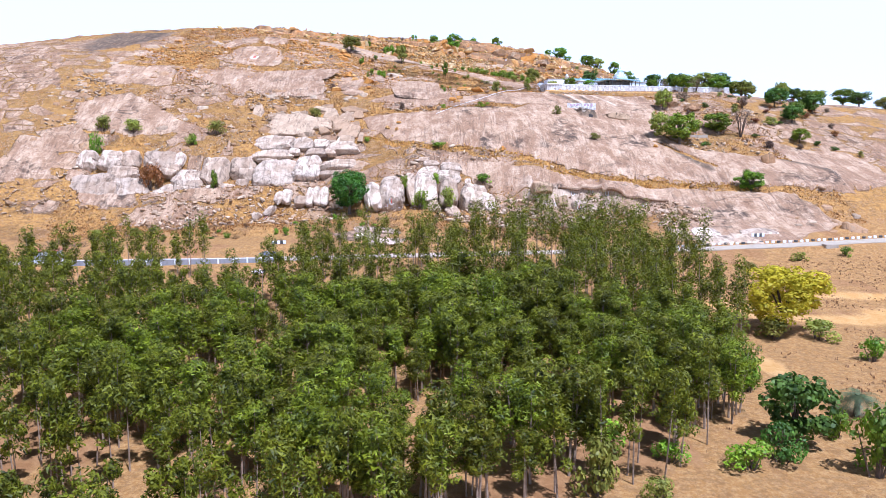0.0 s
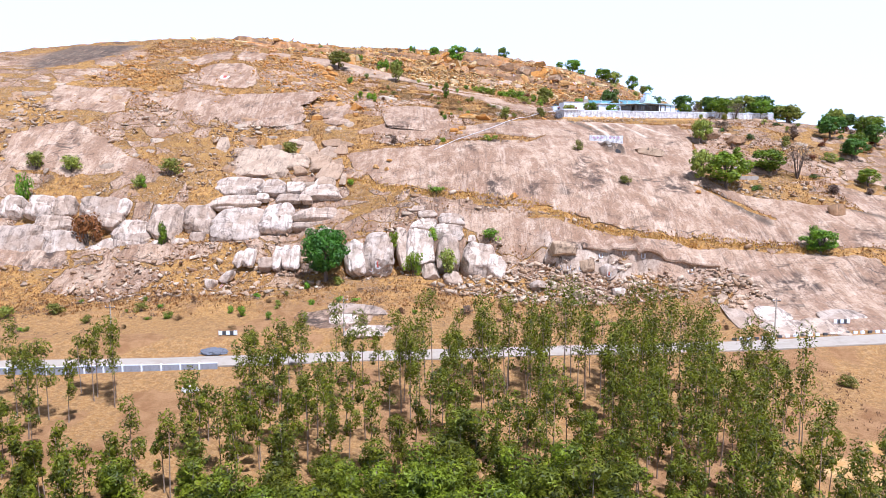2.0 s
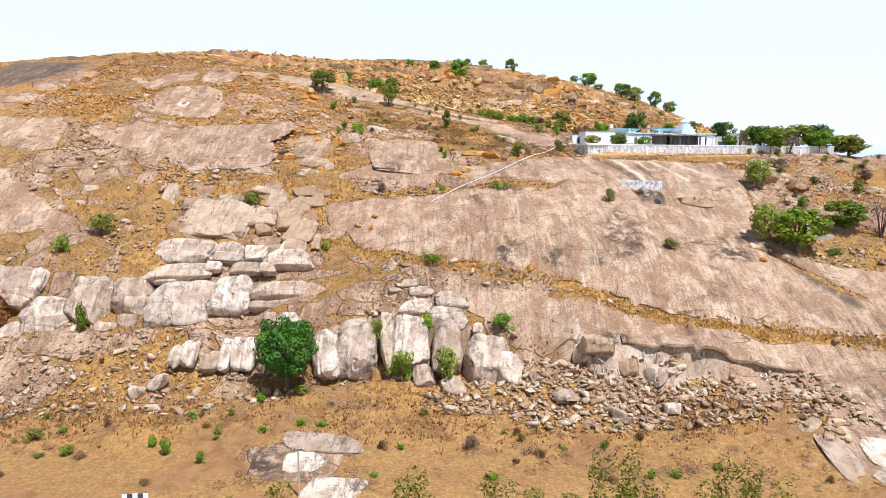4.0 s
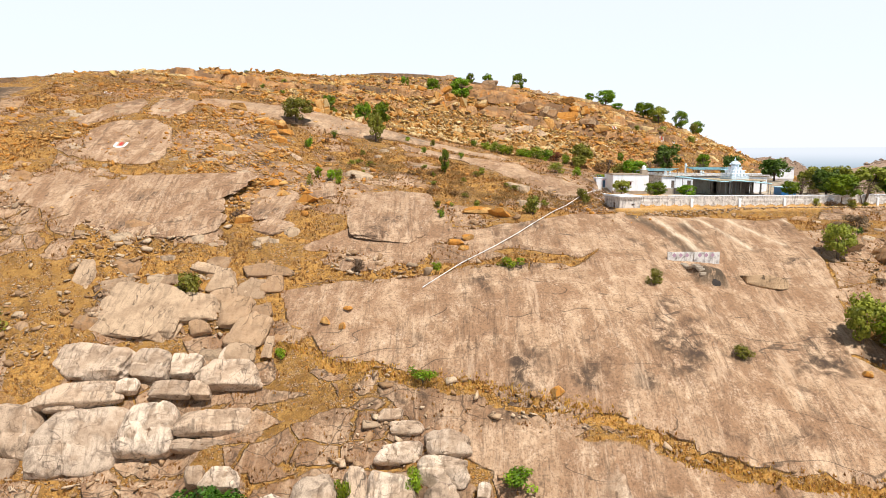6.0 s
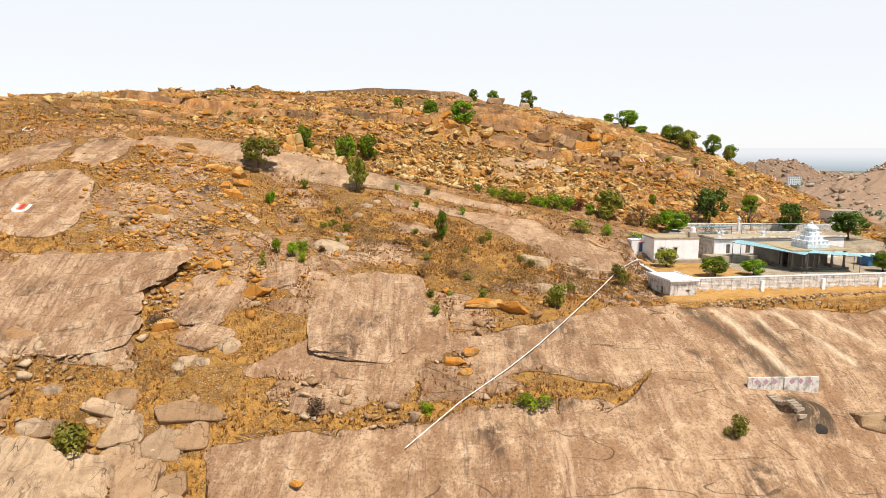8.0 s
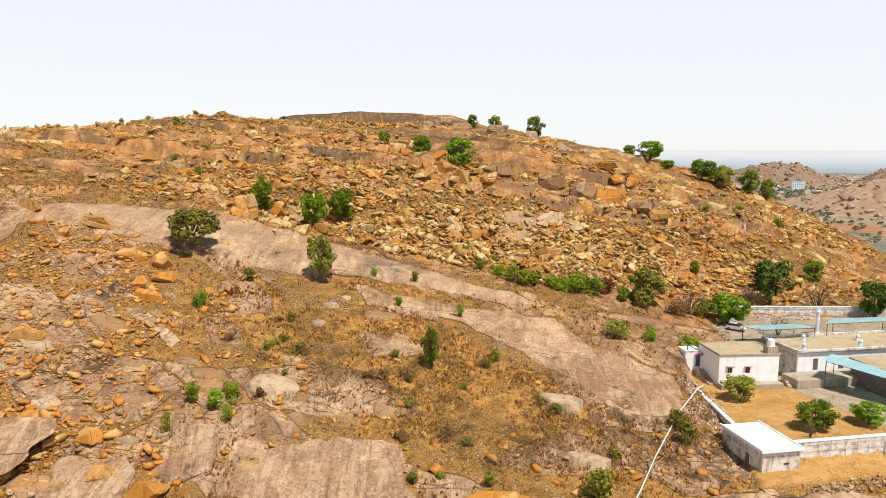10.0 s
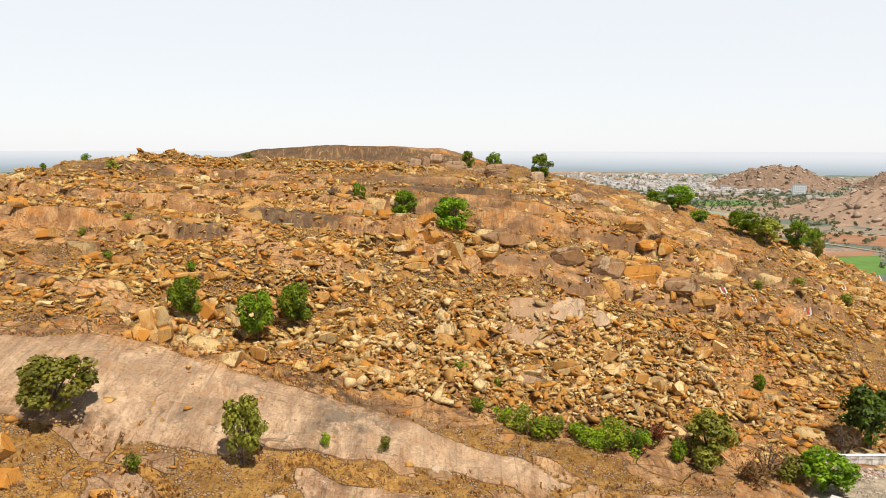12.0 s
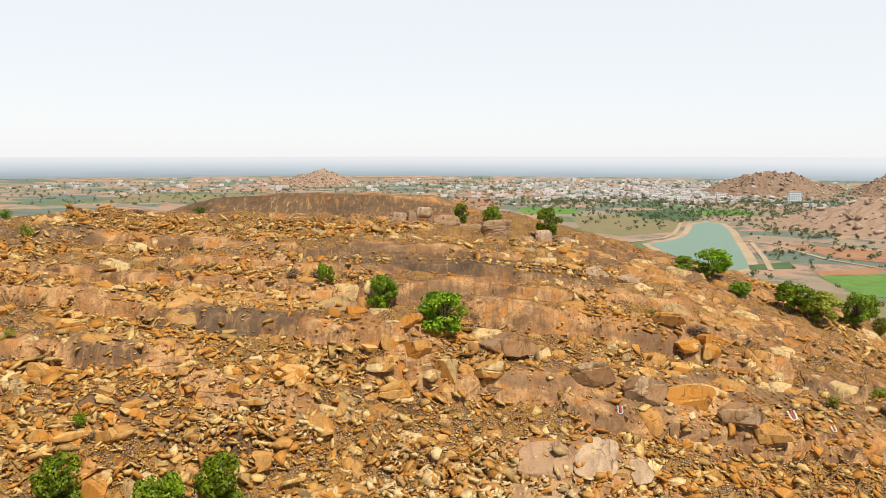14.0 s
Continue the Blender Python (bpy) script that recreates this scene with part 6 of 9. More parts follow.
plant("broad:deep", -29.3, 221.0, 15.0, 14.5, "trees on the hill", z=float(height_at(-29.3, 221.0)) + 0.2)
broad(-44.3, 349.8, 9.4, 7.4, "olive")
broad(-20.1, 348.8, 5.6, 8.6, "olive")
broad(-40.9, 386.7, 5.9, 8.0)
broad(-28.3, 386.6, 6.4, 9.0)
broad(-22.6, 391.0, 6.0, 8.4)
broad(6.5, 434.0, 9.3, 9.0)
broad(-5.4, 444.5, 6.1, 7.6)
broad(21.4, 510.5, 6.0, 8.0)
broad(37.0, 506.0, 7.4, 8.8)
broad(12.4, 512.0, 4.4, 7.0)
broad(71.0, 489.0, 5.0, 4.0)
broad(79.0, 489.5, 10.0, 8.0)
broad(82.6, 480.0, 6.0, 3.4)
broad(94.8, 478.0, 9.5, 7.6)
broad(101.5, 476.0, 10.0, 8.0, "olive")
broad(114.5, 483.0, 7.5, 9.0)
broad(128.5, 500.0, 6.5, 7.5)
broad(120.5, 482.0, 4.0, 5.5, "olive")
broad(96.9, 399.0, 5.3, 6.2)
broad(76.8, 378.5, 9.7, 10.7, "dark")
broad(62.1, 365.1, 8.5, 6.4)
broad(45.3, 367.5, 7.6, 7.4, "olive")
broad(64.6, 393.9, 2.5, 4.0)
broad(1.1, 324.3, 2.7, 6.4)
broad(-30.7, 311.1, 2.0, 3.1, "bright")
broad(-27.4, 310.5, 2.2, 2.7, "bright")
broad(-18.7, 450.5, 2.3, 4.0)
broad(-16.8, 449.6, 1.5, 3.8)
broad(85.3, 257.1, 12.5, 10.6, "bright")
broad(87.9, 287.2, 7.2, 7.8, "olive")
broad(78.5, 259.6, 6.6, 9.2, "olive")
broad(103.3, 269.4, 10.9, 7.1)
broad(98.6, 226.3, 9.1, 6.0)
broad(106.6, 321.9, 8.9, 7.2, "green")
broad(137.0, 330.0, 11.7, 6.8, "olive")
broad(124.4, 325.9, 9.6, 6.7, "green")
broad(152.4, 324.5, 8.0, 7.4, "green")
broad(144.7, 293.5, 6.5, 6.6, "green")
broad(160.0, 318.0, 7.0, 6.4, "green")
broad(133.2, 266.3, 6.6, 5.2, "bright")
broad(105.5, 327.5, 8.0, 7.5, "dark")
broad(119.5, 331, 11.0, 7.9, "olive")
broad(128, 335, 10.2, 8.3, "dark")
broad(135, 336, 10.2, 6.5, "green")
broad(146, 311, 6.8, 9.4, "olive")
broad(140.0, 303.0, 9.5, 8.0, "dark")
broad(163, 334, 7.6, 6.5, "dark")
broad(169, 326, 7.6, 5.8, "green")
broad(154.0, 299.0, 9.0, 8.0, "dark")
broad(139.0, 285.0, 9.0, 7.0, "dark")
broad(176, 340, 10.2, 6.5, "olive")
broad(186, 334, 10.2, 7.2, "green")
broad(197, 340, 11.0, 7.2, "dark")
broad(210, 338, 11.0, 6.5, "olive")
broad(104.0, 356.0, 9.0, 7.0, "dark")
broad(97.0, 372.0, 8.0, 8.0, "dark")
broad(118.0, 345.0, 11.0, 8.0, "olive")
broad(108.0, 338.0, 9.0, 8.0, "olive")
broad(128, 362, 10.2, 6.5, "dark")
broad(145.0, 345.0, 10.0, 8.0, "olive")
for row in ((111.5, 267.3, 9.0, 11.0), (113.3, 323.0, 7.2, 6.7), (100.0, 330.5, 6.0, 5.0), (54.0, 366.0, 6.5, 5.0), (68.5, 356.0, 4.0, 4.0), (71.0, 375.5, 6.0, 5.5), (88.0, 379.0, 8.0, 6.0)):
    plant("twig:grey", *row, "dry shrubs on the hill")
bush(-47.2, 265.6, 7.6, 5.0)
bush(-15.1, 270.7, 3.9, 3.1, "grey")
bush(-81.4, 256.1, 8.1, 5.4)
plant("bush:bright", -12.6, 229.0, 3.8, 4.4, "bushes on the hill", z=14.0)
plant("bush:bright", -7.0, 222.2, 6.4, 6.6, "bushes on the hill", z=7.6)
plant("bush:olive", 1.8, 221.4, 8.0, 7.4, "bushes on the hill", z=7.4)
plant("bush:bright", -2.2, 231.6, 4.4, 4.2, "bushes on the hill", z=15.0)
bush(-88.8, 252.0, 5.5, 4.1)
bush(13.1, 232.6, 7.2, 2.7, "green")
bush(-1.5, 247.0, 5.6, 2.9, "green")
bush(-27.2, 252.8, 3.1, 2.4, "bright")
bush(-97.8, 238.2, 9.0, 9.4, "rust")
bush(-120.9, 247.0, 6.0, 10.0, "green")
bush(-122.2, 257.6, 8.9, 5.1)
bush(-112.1, 257.9, 9.7, 4.6)
bush(-88.7, 252.4, 4.0, 3.3, "green")
bush(-75.2, 234.0, 4.3, 6.6, "green")
bush(53.6, 252.3, 5.2, 2.4)
bush(99.1, 231.2, 3.4, 2.7, "green")
bush(14.8, 272.7, 5.6, 2.2, "bright")
bush(22.2, 300.1, 6.2, 4.5)
bush(37.1, 314.5, 3.5, 3.9)
bush(0.0, 270.8, 2.8, 1.6, "bright")
bush(-43.8, 285.1, 2.9, 2.9, "grey")
bush(-31.6, 304.5, 1.7, 2.8)
bush(42.9, 269.5, 4.3, 3.5)
bush(-26.1, 313.0, 3.4, 2.5, "bright")
bush(0.5, 295.4, 2.0, 2.5, "green")
bush(9.1, 301.9, 2.7, 2.1)
bush(33.7, 344.1, 5.9, 3.3)
bush(40.7, 345.4, 4.0, 3.0, "bright")
bush(49.0, 346.3, 8.3, 2.9, "bright")
bush(18.9, 366.1, 6.6, 3.8, "bright")
bush(40.3, 364.5, 4.5, 3.8, "green")
bush(25.3, 366.4, 6.4, 3.2, "bright")
bush(31.0, 366.3, 8.8, 4.4, "bright")
bush(37.0, 368.0, 5.0, 3.4, "rust")
bush(14.0, 367.5, 4.0, 2.6, "bright")
bush(21.8, 367.0, 5.6, 3.4, "olive")
bush(28.3, 365.6, 5.4, 3.0, "bright")
bush(34.4, 365.4, 6.0, 3.4, "green")
bush(17.0, 368.6, 4.4, 3.0, "olive")
bush(43.4, 363.4, 6.0, 3.6, "olive")
bush(50.5, 363.0, 6.4, 3.6, "brush")
bush(57.5, 366.0, 7.0, 3.8, "olive")
bush(10.0, 369.6, 3.6, 2.2, "green")
bush(-37.5, 334.7, 3.1, 3.7, "green")
bush(-32.1, 343.8, 2.9, 2.3, "green")
bush(-10.5, 353.8, 2.6, 1.6, "bright")
bush(-3.0, 355.3, 3.1, 2.0, "olive")
bush(5.6, 342.1, 2.2, 1.9, "green")
bush(11.3, 330.3, 3.4, 2.0)
bush(-5.1, 342.9, 2.2, 1.9, "green")
bush(36.4, 317.3, 3.2, 2.8)
bush(-25.1, 308.6, 2.2, 2.2, "bright")
bush(57.0, 341.0, 4.0, 2.4, "green")
bush(8.0, 386.0, 3.0, 2.4, "green")
bush(14.0, 382.0, 2.6, 2.0, "olive")
bush(-60.0, 398.0, 3.0, 2.0, "green")
bush(-44.0, 398.0, 2.6, 2.2, "green")
bush(-41.0, 396.5, 2.4, 1.6, "grey")
bush(-70.0, 409.0, 3.0, 1.8, "olive")
bush(-63.0, 415.0, 3.0, 1.6, "olive")
bush(-25.0, 452.0, 4.0, 2.0, "grey")
bush(-21.0, 455.0, 3.5, 2.0, "grey")
bush(52.0, 452.0, 7.0, 2.4, "olive")
bush(60.0, 449.0, 6.0, 2.4, "grey")
bush(80.0, 431.0, 4.0, 2.4, "olive")
bush(92.0, 436.0, 5.0, 2.6, "olive")
bush(104.0, 436.0, 5.0, 3.4, "olive")
bush(-112.0, 470.0, 3.0, 2.4, "green")
bush(-118.0, 505.0, 5.0, 3.4, "green")
bush(-95.0, 476.0, 5.0, 3.0, "olive")
bush(-64.0, 510.0, 5.0, 2.4, "green")
bush(-80.0, 506.0, 4.0, 2.0, "grey")
bush(118.0, 290.0, 6.0, 4.0, "olive")
bush(125.0, 300.0, 7.0, 4.0, "grey")
bush(118.0, 258.0, 6.0, 3.0, "grey")
bush(128.0, 280.0, 6.0, 3.4, "olive")
bush(140.0, 310.0, 5.5, 3.2, "green")
bush(94.0, 300.0, 6.0, 3.0, "grey")
bush(102.0, 305.0, 8.0, 3.4, "grey")
bush(96.0, 278.0, 5.0, 3.0, "green")
bush(-70.0, 206.0, 4.0, 2.2, "olive")
bush(-62.0, 201.0, 3.0, 2.0, "green")
bush(-48.0, 203.0, 2.6, 2.0, "green")
bush(-45.0, 200.0, 3.0, 2.4, "green")
bush(-38.0, 197.0, 2.4, 1.8, "green")
bush(-80.0, 200.0, 3.4, 2.0, "olive")
bush(-90.0, 205.0, 6.0, 2.6, "olive")
bush(-100.0, 203.0, 6.0, 3.0, "olive")
bush(-24.0, 209.0, 2.4, 1.8, "green")
bush(-30.0, 206.0, 2.0, 1.4, "green")
bush(6.0, 204.0, 3.0, 2.4, "grey")
bush(-26.0, 219.0, 4.0, 2.4, "olive")
bush(-33.0, 217.0, 3.0, 2.0, "green")

# low scrub on the earth bank above the road, brown brush on the bank below the ridge
def brush(name, seed, x0, x1, y0, y1, count, share, leaf, label, tall=0.7):
    """Many low dry clumps that nobody could count."""
    rng = np.random.default_rng(seed)
    x, y = strewn(rng, count, x0, x1, y0, y1, share)
    z = height_at(x, y)
    w = rng.uniform(0.4, 1.3, len(x))
    centres = np.stack([x, y, z + 0.3 * tall * w], -1)
    leaves = leaf_quads(rng, centres, np.stack([w, w, tall * w * 0.8], -1), len(x) * 42, 0.42, 0.1)
    tagged(new(name, quads_mesh(name, leaves, LEAF[leaf])), label, "brush", kind="stuff")


BANK = ((-40, 343), (-14, 338), (4, 336), (20, 328), (26, 322), (34, 311), (-2, 298), (-24, 314))
off_rock = lambda u, v: 1 - ramp(at_grid(G_ROCK, u, v), 0.35, 0.6)
brush("bank_brush", 46, -44, 36, 294, 347, 3000, lambda u, v: zone(u, v, BANK, 3) * off_rock(u, v) * ramp(fbm(u, v, 9, 3, 93), -0.3, 0.3), "brush", "dry brown brush on the bank below the ridge")
brush("ridge_brush", 47, 14, 60, 312, 362, 1000, lambda u, v: off_rock(u, v) * free_of_temple(u, v) * 0.9, "brush", "dry brown brush along the edge of the bare slab")
brush("roadside_brush", 48, -115, 70, 187, 216, 1200, lambda u, v: off_rock(u, v) * ramp(v, 187, 191) * ramp(fbm(u, v, 10, 3, 94), -0.3, 0.3) * 0.8, "grey", "low grey-brown scrub on the earth bank above the road")
rng = np.random.default_rng(45)
for i in range(44):
    u, v = rng.uniform(-110, 66), rng.uniform(190, 214)
    if at_grid(G_ROCK, u, v) < 0.5:
        bush(u, v, rng.uniform(1.2, 3.0), rng.uniform(0.7, 1.6), ("brush", "green", "olive")[i % 3])
for i in range(60):
    u, v = rng.uniform(-40, 34), rng.uniform(296, 345)
    if zone(u, v, BANK, 1) > 0.5 and at_grid(G_ROCK, u, v) < 0.6:
        bush(u, v, rng.uniform(1.6, 3.6), rng.uniform(0.8, 1.8), ("brush", "olive")[i % 2])
for i in range(46):
    u, v = rng.uniform(92, 165), rng.uniform(255, 325)
    bush(u, v, rng.uniform(2.0, 5.0), rng.uniform(1.0, 2.6), ("grey", "olive", "rust", "dark")[i % 4])

# plantation on the plain: the rows nearest the road's near side stand singly, the rest is one wood
WOOD = ((-140, 30), (-30, 36), (-11, 50), (4, 60), (22, 66), (36, 82), (43, 100), (53, 122), (56, 140), (54, 158), (40, 170), (10, 172), (-28, 170), (-47, 164), (-90, 160), (-150, 158))
CLEARING = ((-52, 166), (-38, 164), (-36, 140), (-44, 126), (-52, 132))
rng = np.random.default_rng(12)
spots = []
for i, gy in enumerate(np.arange(34, 173, 3.6)):
    for gx in np.arange(-150, 60, 3.6):
        px, py = gx + (i % 2) * 2.4 + rng.uniform(-1.7, 1.7), gy + rng.uniform(-1.7, 1.7)
        if zone(px, py, WOOD, 0.5) < 0.5:
            continue
        thin = 0.06 + 0.22 * float(ramp(py, 120, 145)) * float(1 - ramp(px, 15, 30)) + 0.12 * float(ramp(-px, 40, 90)) + 0.85 * float(zone(px, py, CLEARING, 2))
        if rng.uniform() > thin + 0.5 * float(ramp(fbm(px, py, 15, 2, 98), 0.3, 0.6)):
            spots.append((px, py, rng.uniform(0.66, 1.2) * (1 + 0.28 * float(ramp(px, -25, 25)) * float(ramp(py, 95, 130)) + 0.22 * float(ramp(py, 128, 150)))))
near_rows = sorted(spots, key=lambda s: abs(s[0] + 5) * 0.6 + abs(s[1] - 96))[:300]
chosen = set(near_rows)
for px, py, s in near_rows:
    plant("gum:gum", px, py, 4.8 * s, 11.0 * s, "eucalyptus plantation")
rest = [s for s in spots if s not in chosen]
wood_leaves, wood_stems = [], bmesh.new()
for px, py, s in rest:
    pz = float(height_at(px, py))
    tall = 10.8 * s
    cx, cy = px + rng.uniform(-0.5, 0.5), py + rng.uniform(-0.5, 0.5)
    tube([(px, py, pz - 0.3), (cx, cy, pz + tall * 0.85)], [0.11, 0.03], 4, wood_stems, False)
    h = np.linspace(0.46, 0.93, 9)
    a = rng.uniform(0, math.tau, 9)
    out = rng.uniform(0.5, 1.35, 9) * (1.25 - h)
    centres = np.stack([cx + 1.5 * out * np.cos(a), cy + 1.5 * out * np.sin(a), pz + tall * h], -1)
    r = rng.uniform(0.55, 0.9, 9)
    r[-1] = 1.0
    wood_leaves.append(leaf_quads(rng, centres, np.stack([r, r, r * 1.1], -1) * s, 560, 0.50, 0.19, 0.7, True))
wood = tagged(new("eucalyptus_wood", quads_mesh("eucalyptus_wood", np.concatenate(wood_leaves), LEAF["gum"], 3)), "dense eucalyptus plantation of slim grey-green trees", "wood", kind="stuff")
stems = tagged(new("eucalyptus_stems", keep_mesh("eucalyptus_stems", wood_stems, BARK_PALE)), "thin pale stems of the eucalyptus plantation", "trunks", kind="stuff")

# the scrub beside the plantation
plant("broad:yellow", 60.5, 122.5, 17.0, 12.5, "trees by the track")
plant("broad:dark", 40.0, 76.5, 9.0, 8.6, "trees by the track")
bush(18.9, 77.6, 7.6, 3.4, "bright", group="bushes by the track")
bush(24.2, 72.0, 4.2, 2.8, "bright", group="bushes by the track")
bush(44.5, 68.5, 7.0, 7.0, "green", group="bushes by the track")
bush(15.1, 65.0, 6.2, 6.4, "olive", group="bushes by the track")
bush(32.1, 70.0, 5.6, 3.4, "bright", group="bushes by the track")
bush(42.0, 92.6, 6.0, 6.0, "green", group="bushes by the track")
bush(67.0, 106.6, 5.2, 3.6, "green", group="bushes by the track")
bush(45.8, 78.5, 4.4, 4.0, "green", group="bushes by the track")
bush(49.5, 71.5, 7.5, 6.0, "green", group="bushes by the track")
bush(36.0, 71.5, 5.0, 4.4, "dark", group="bushes by the track")
bush(57.0, 118.0, 8.0, 3.6, "olive", group="bushes by the track")
bush(64.5, 118.5, 8.0, 3.6, "olive", group="bushes by the track")
bush(20.5, 63.0, 4.0, 3.0, "olive", group="bushes by the track")
bush(74.0, 168.0, 4.0, 2.4, "olive", group="bushes by the track")
bush(82.0, 160.0, 3.0, 1.8, "grey", group="bushes by the track")
bush(68.0, 146.0, 3.0, 2.0, "green", group="bushes by the track")
bush(90.0, 176.0, 5.0, 2.4, "olive", group="bushes by the track")
bush(104.0, 180.0, 4.0, 2.4, "green", group="bushes by the track")
bush(60.0, 172.0, 5.0, 2.2, "grey", group="bushes by the track")
bush(49.0, 178.0, 2.4, 2.8, "green", group="bushes by the track")


def date_palm(x, y):
    ob = thing("palm_tree", pose(x, y, float(height_at(x, y))), "short date palm with arching grey-green fronds", "palm", "trees by the track")
    part("trunk", tube([(0, 0, -0.3), (0.1, 0, 1.4), (0.15, 0, 2.6)], [0.4, 0.36, 0.3], 8), BARK_DARK, ob)
    r = np.random.default_rng(3)
    for i in range(46):
        a, up, long_ = r.uniform(0, math.tau), r.uniform(-0.25, 1.25), r.uniform(2.6, 3.5)
        pts = []
        for k in range(8):
            s = k / 7
            rise = up * s - 0.95 * s * s
            pts.append(np.array((math.cos(a) * long_ * s * math.cos(up * 0.6), math.sin(a) * long_ * s * math.cos(up * 0.6), 2.6 + long_ * rise * 0.7)))
        quads = []
        side = np.array((-math.sin(a), math.cos(a), 0))
        for k in range(7):
            p, q = pts[k], pts[k + 1]
            for n in range(3):
                c = p + (q - p) * (n / 3)
                leaf = 0.62 * (1 - 0.6 * abs(k / 7 - 0.4))
                for sgn in (-1, 1):
                    tip = c + side * sgn * leaf + (q - p) * 0.9 - (0, 0, 0.12)
                    w = (q - p) * 0.14
                    quads.append((c, c + w, tip, tip - w * 0.4))
        link_part("frond", quads_mesh("frond", np.array(quads), LEAF["palm"]), ob)
    return ob


date_palm(51.5, 84.5)


# ---- temple terrace ----
WHITE = plain_paint("whitewash", (0.86, 0.91, 0.97), (0.56, 0.56, 0.58), 0.8, 0.3, 0.5)
OLD_WHITE = plain_paint("weathered_whitewash", (0.72, 0.70, 0.67), (0.15, 0.13, 0.115), 0.85, 0.9, 0.9, low=0.42)
CONCRETE = plain_paint("concrete", (0.42, 0.36, 0.28), (0.23, 0.19, 0.15), 0.9, 0.7, 0.5)
ROOFTOP = plain_paint("flat_roof", (0.46, 0.38, 0.25), (0.28, 0.22, 0.15), 0.9, 0.7, 0.35)
DARK_STONE = plain_paint("dark_stone", (0.16, 0.125, 0.10), (0.07, 0.055, 0.045), 0.85, 0.7, 0.8)
SKY_BLUE = plain_paint("light_blue_sheet", (0.50, 0.82, 0.92), (0.62, 0.84, 0.9), 0.45, 0.5, 0.3)
TOWER_BLUE = plain_paint("tower_paint", (0.62, 0.73, 0.80), (0.25, 0.40, 0.52), 0.7, 0.6, 1.6)
STEEL = plain_paint("painted_steel", (0.16, 0.16, 0.17), (0.10, 0.07, 0.05), 0.5, 0.5, 2.0, 0.4)
DOOR_BLUE = plain_paint("blue_door", (0.045, 0.13, 0.26), (0.03, 0.06, 0.1), 0.5, 0.4, 2)
RED_PAINT = plain_paint("red_paint", (0.50, 0.045, 0.035), (0.3, 0.03, 0.03), 0.7, 0.3, 2)
BLUE_TARP = plain_paint("blue_tarpaulin", (0.02, 0.16, 0.42), (0.01, 0.08, 0.25), 0.4, 0.4, 1)
MARK_WHITE = plain_paint("white_mark_paint", (0.78, 0.77, 0.75), (0.5, 0.45, 0.4), 0.85, 0.4, 1.5)
CAVE_SHADE = plain_paint("painted_cave_shade", (0.035, 0.03, 0.027), (0.02, 0.018, 0.016), 0.9, 0.3, 1)
GLASS_DARK = plain_paint("window_glass", (0.03, 0.035, 0.04), (0.05, 0.05, 0.05), 0.1, 0.3, 1)


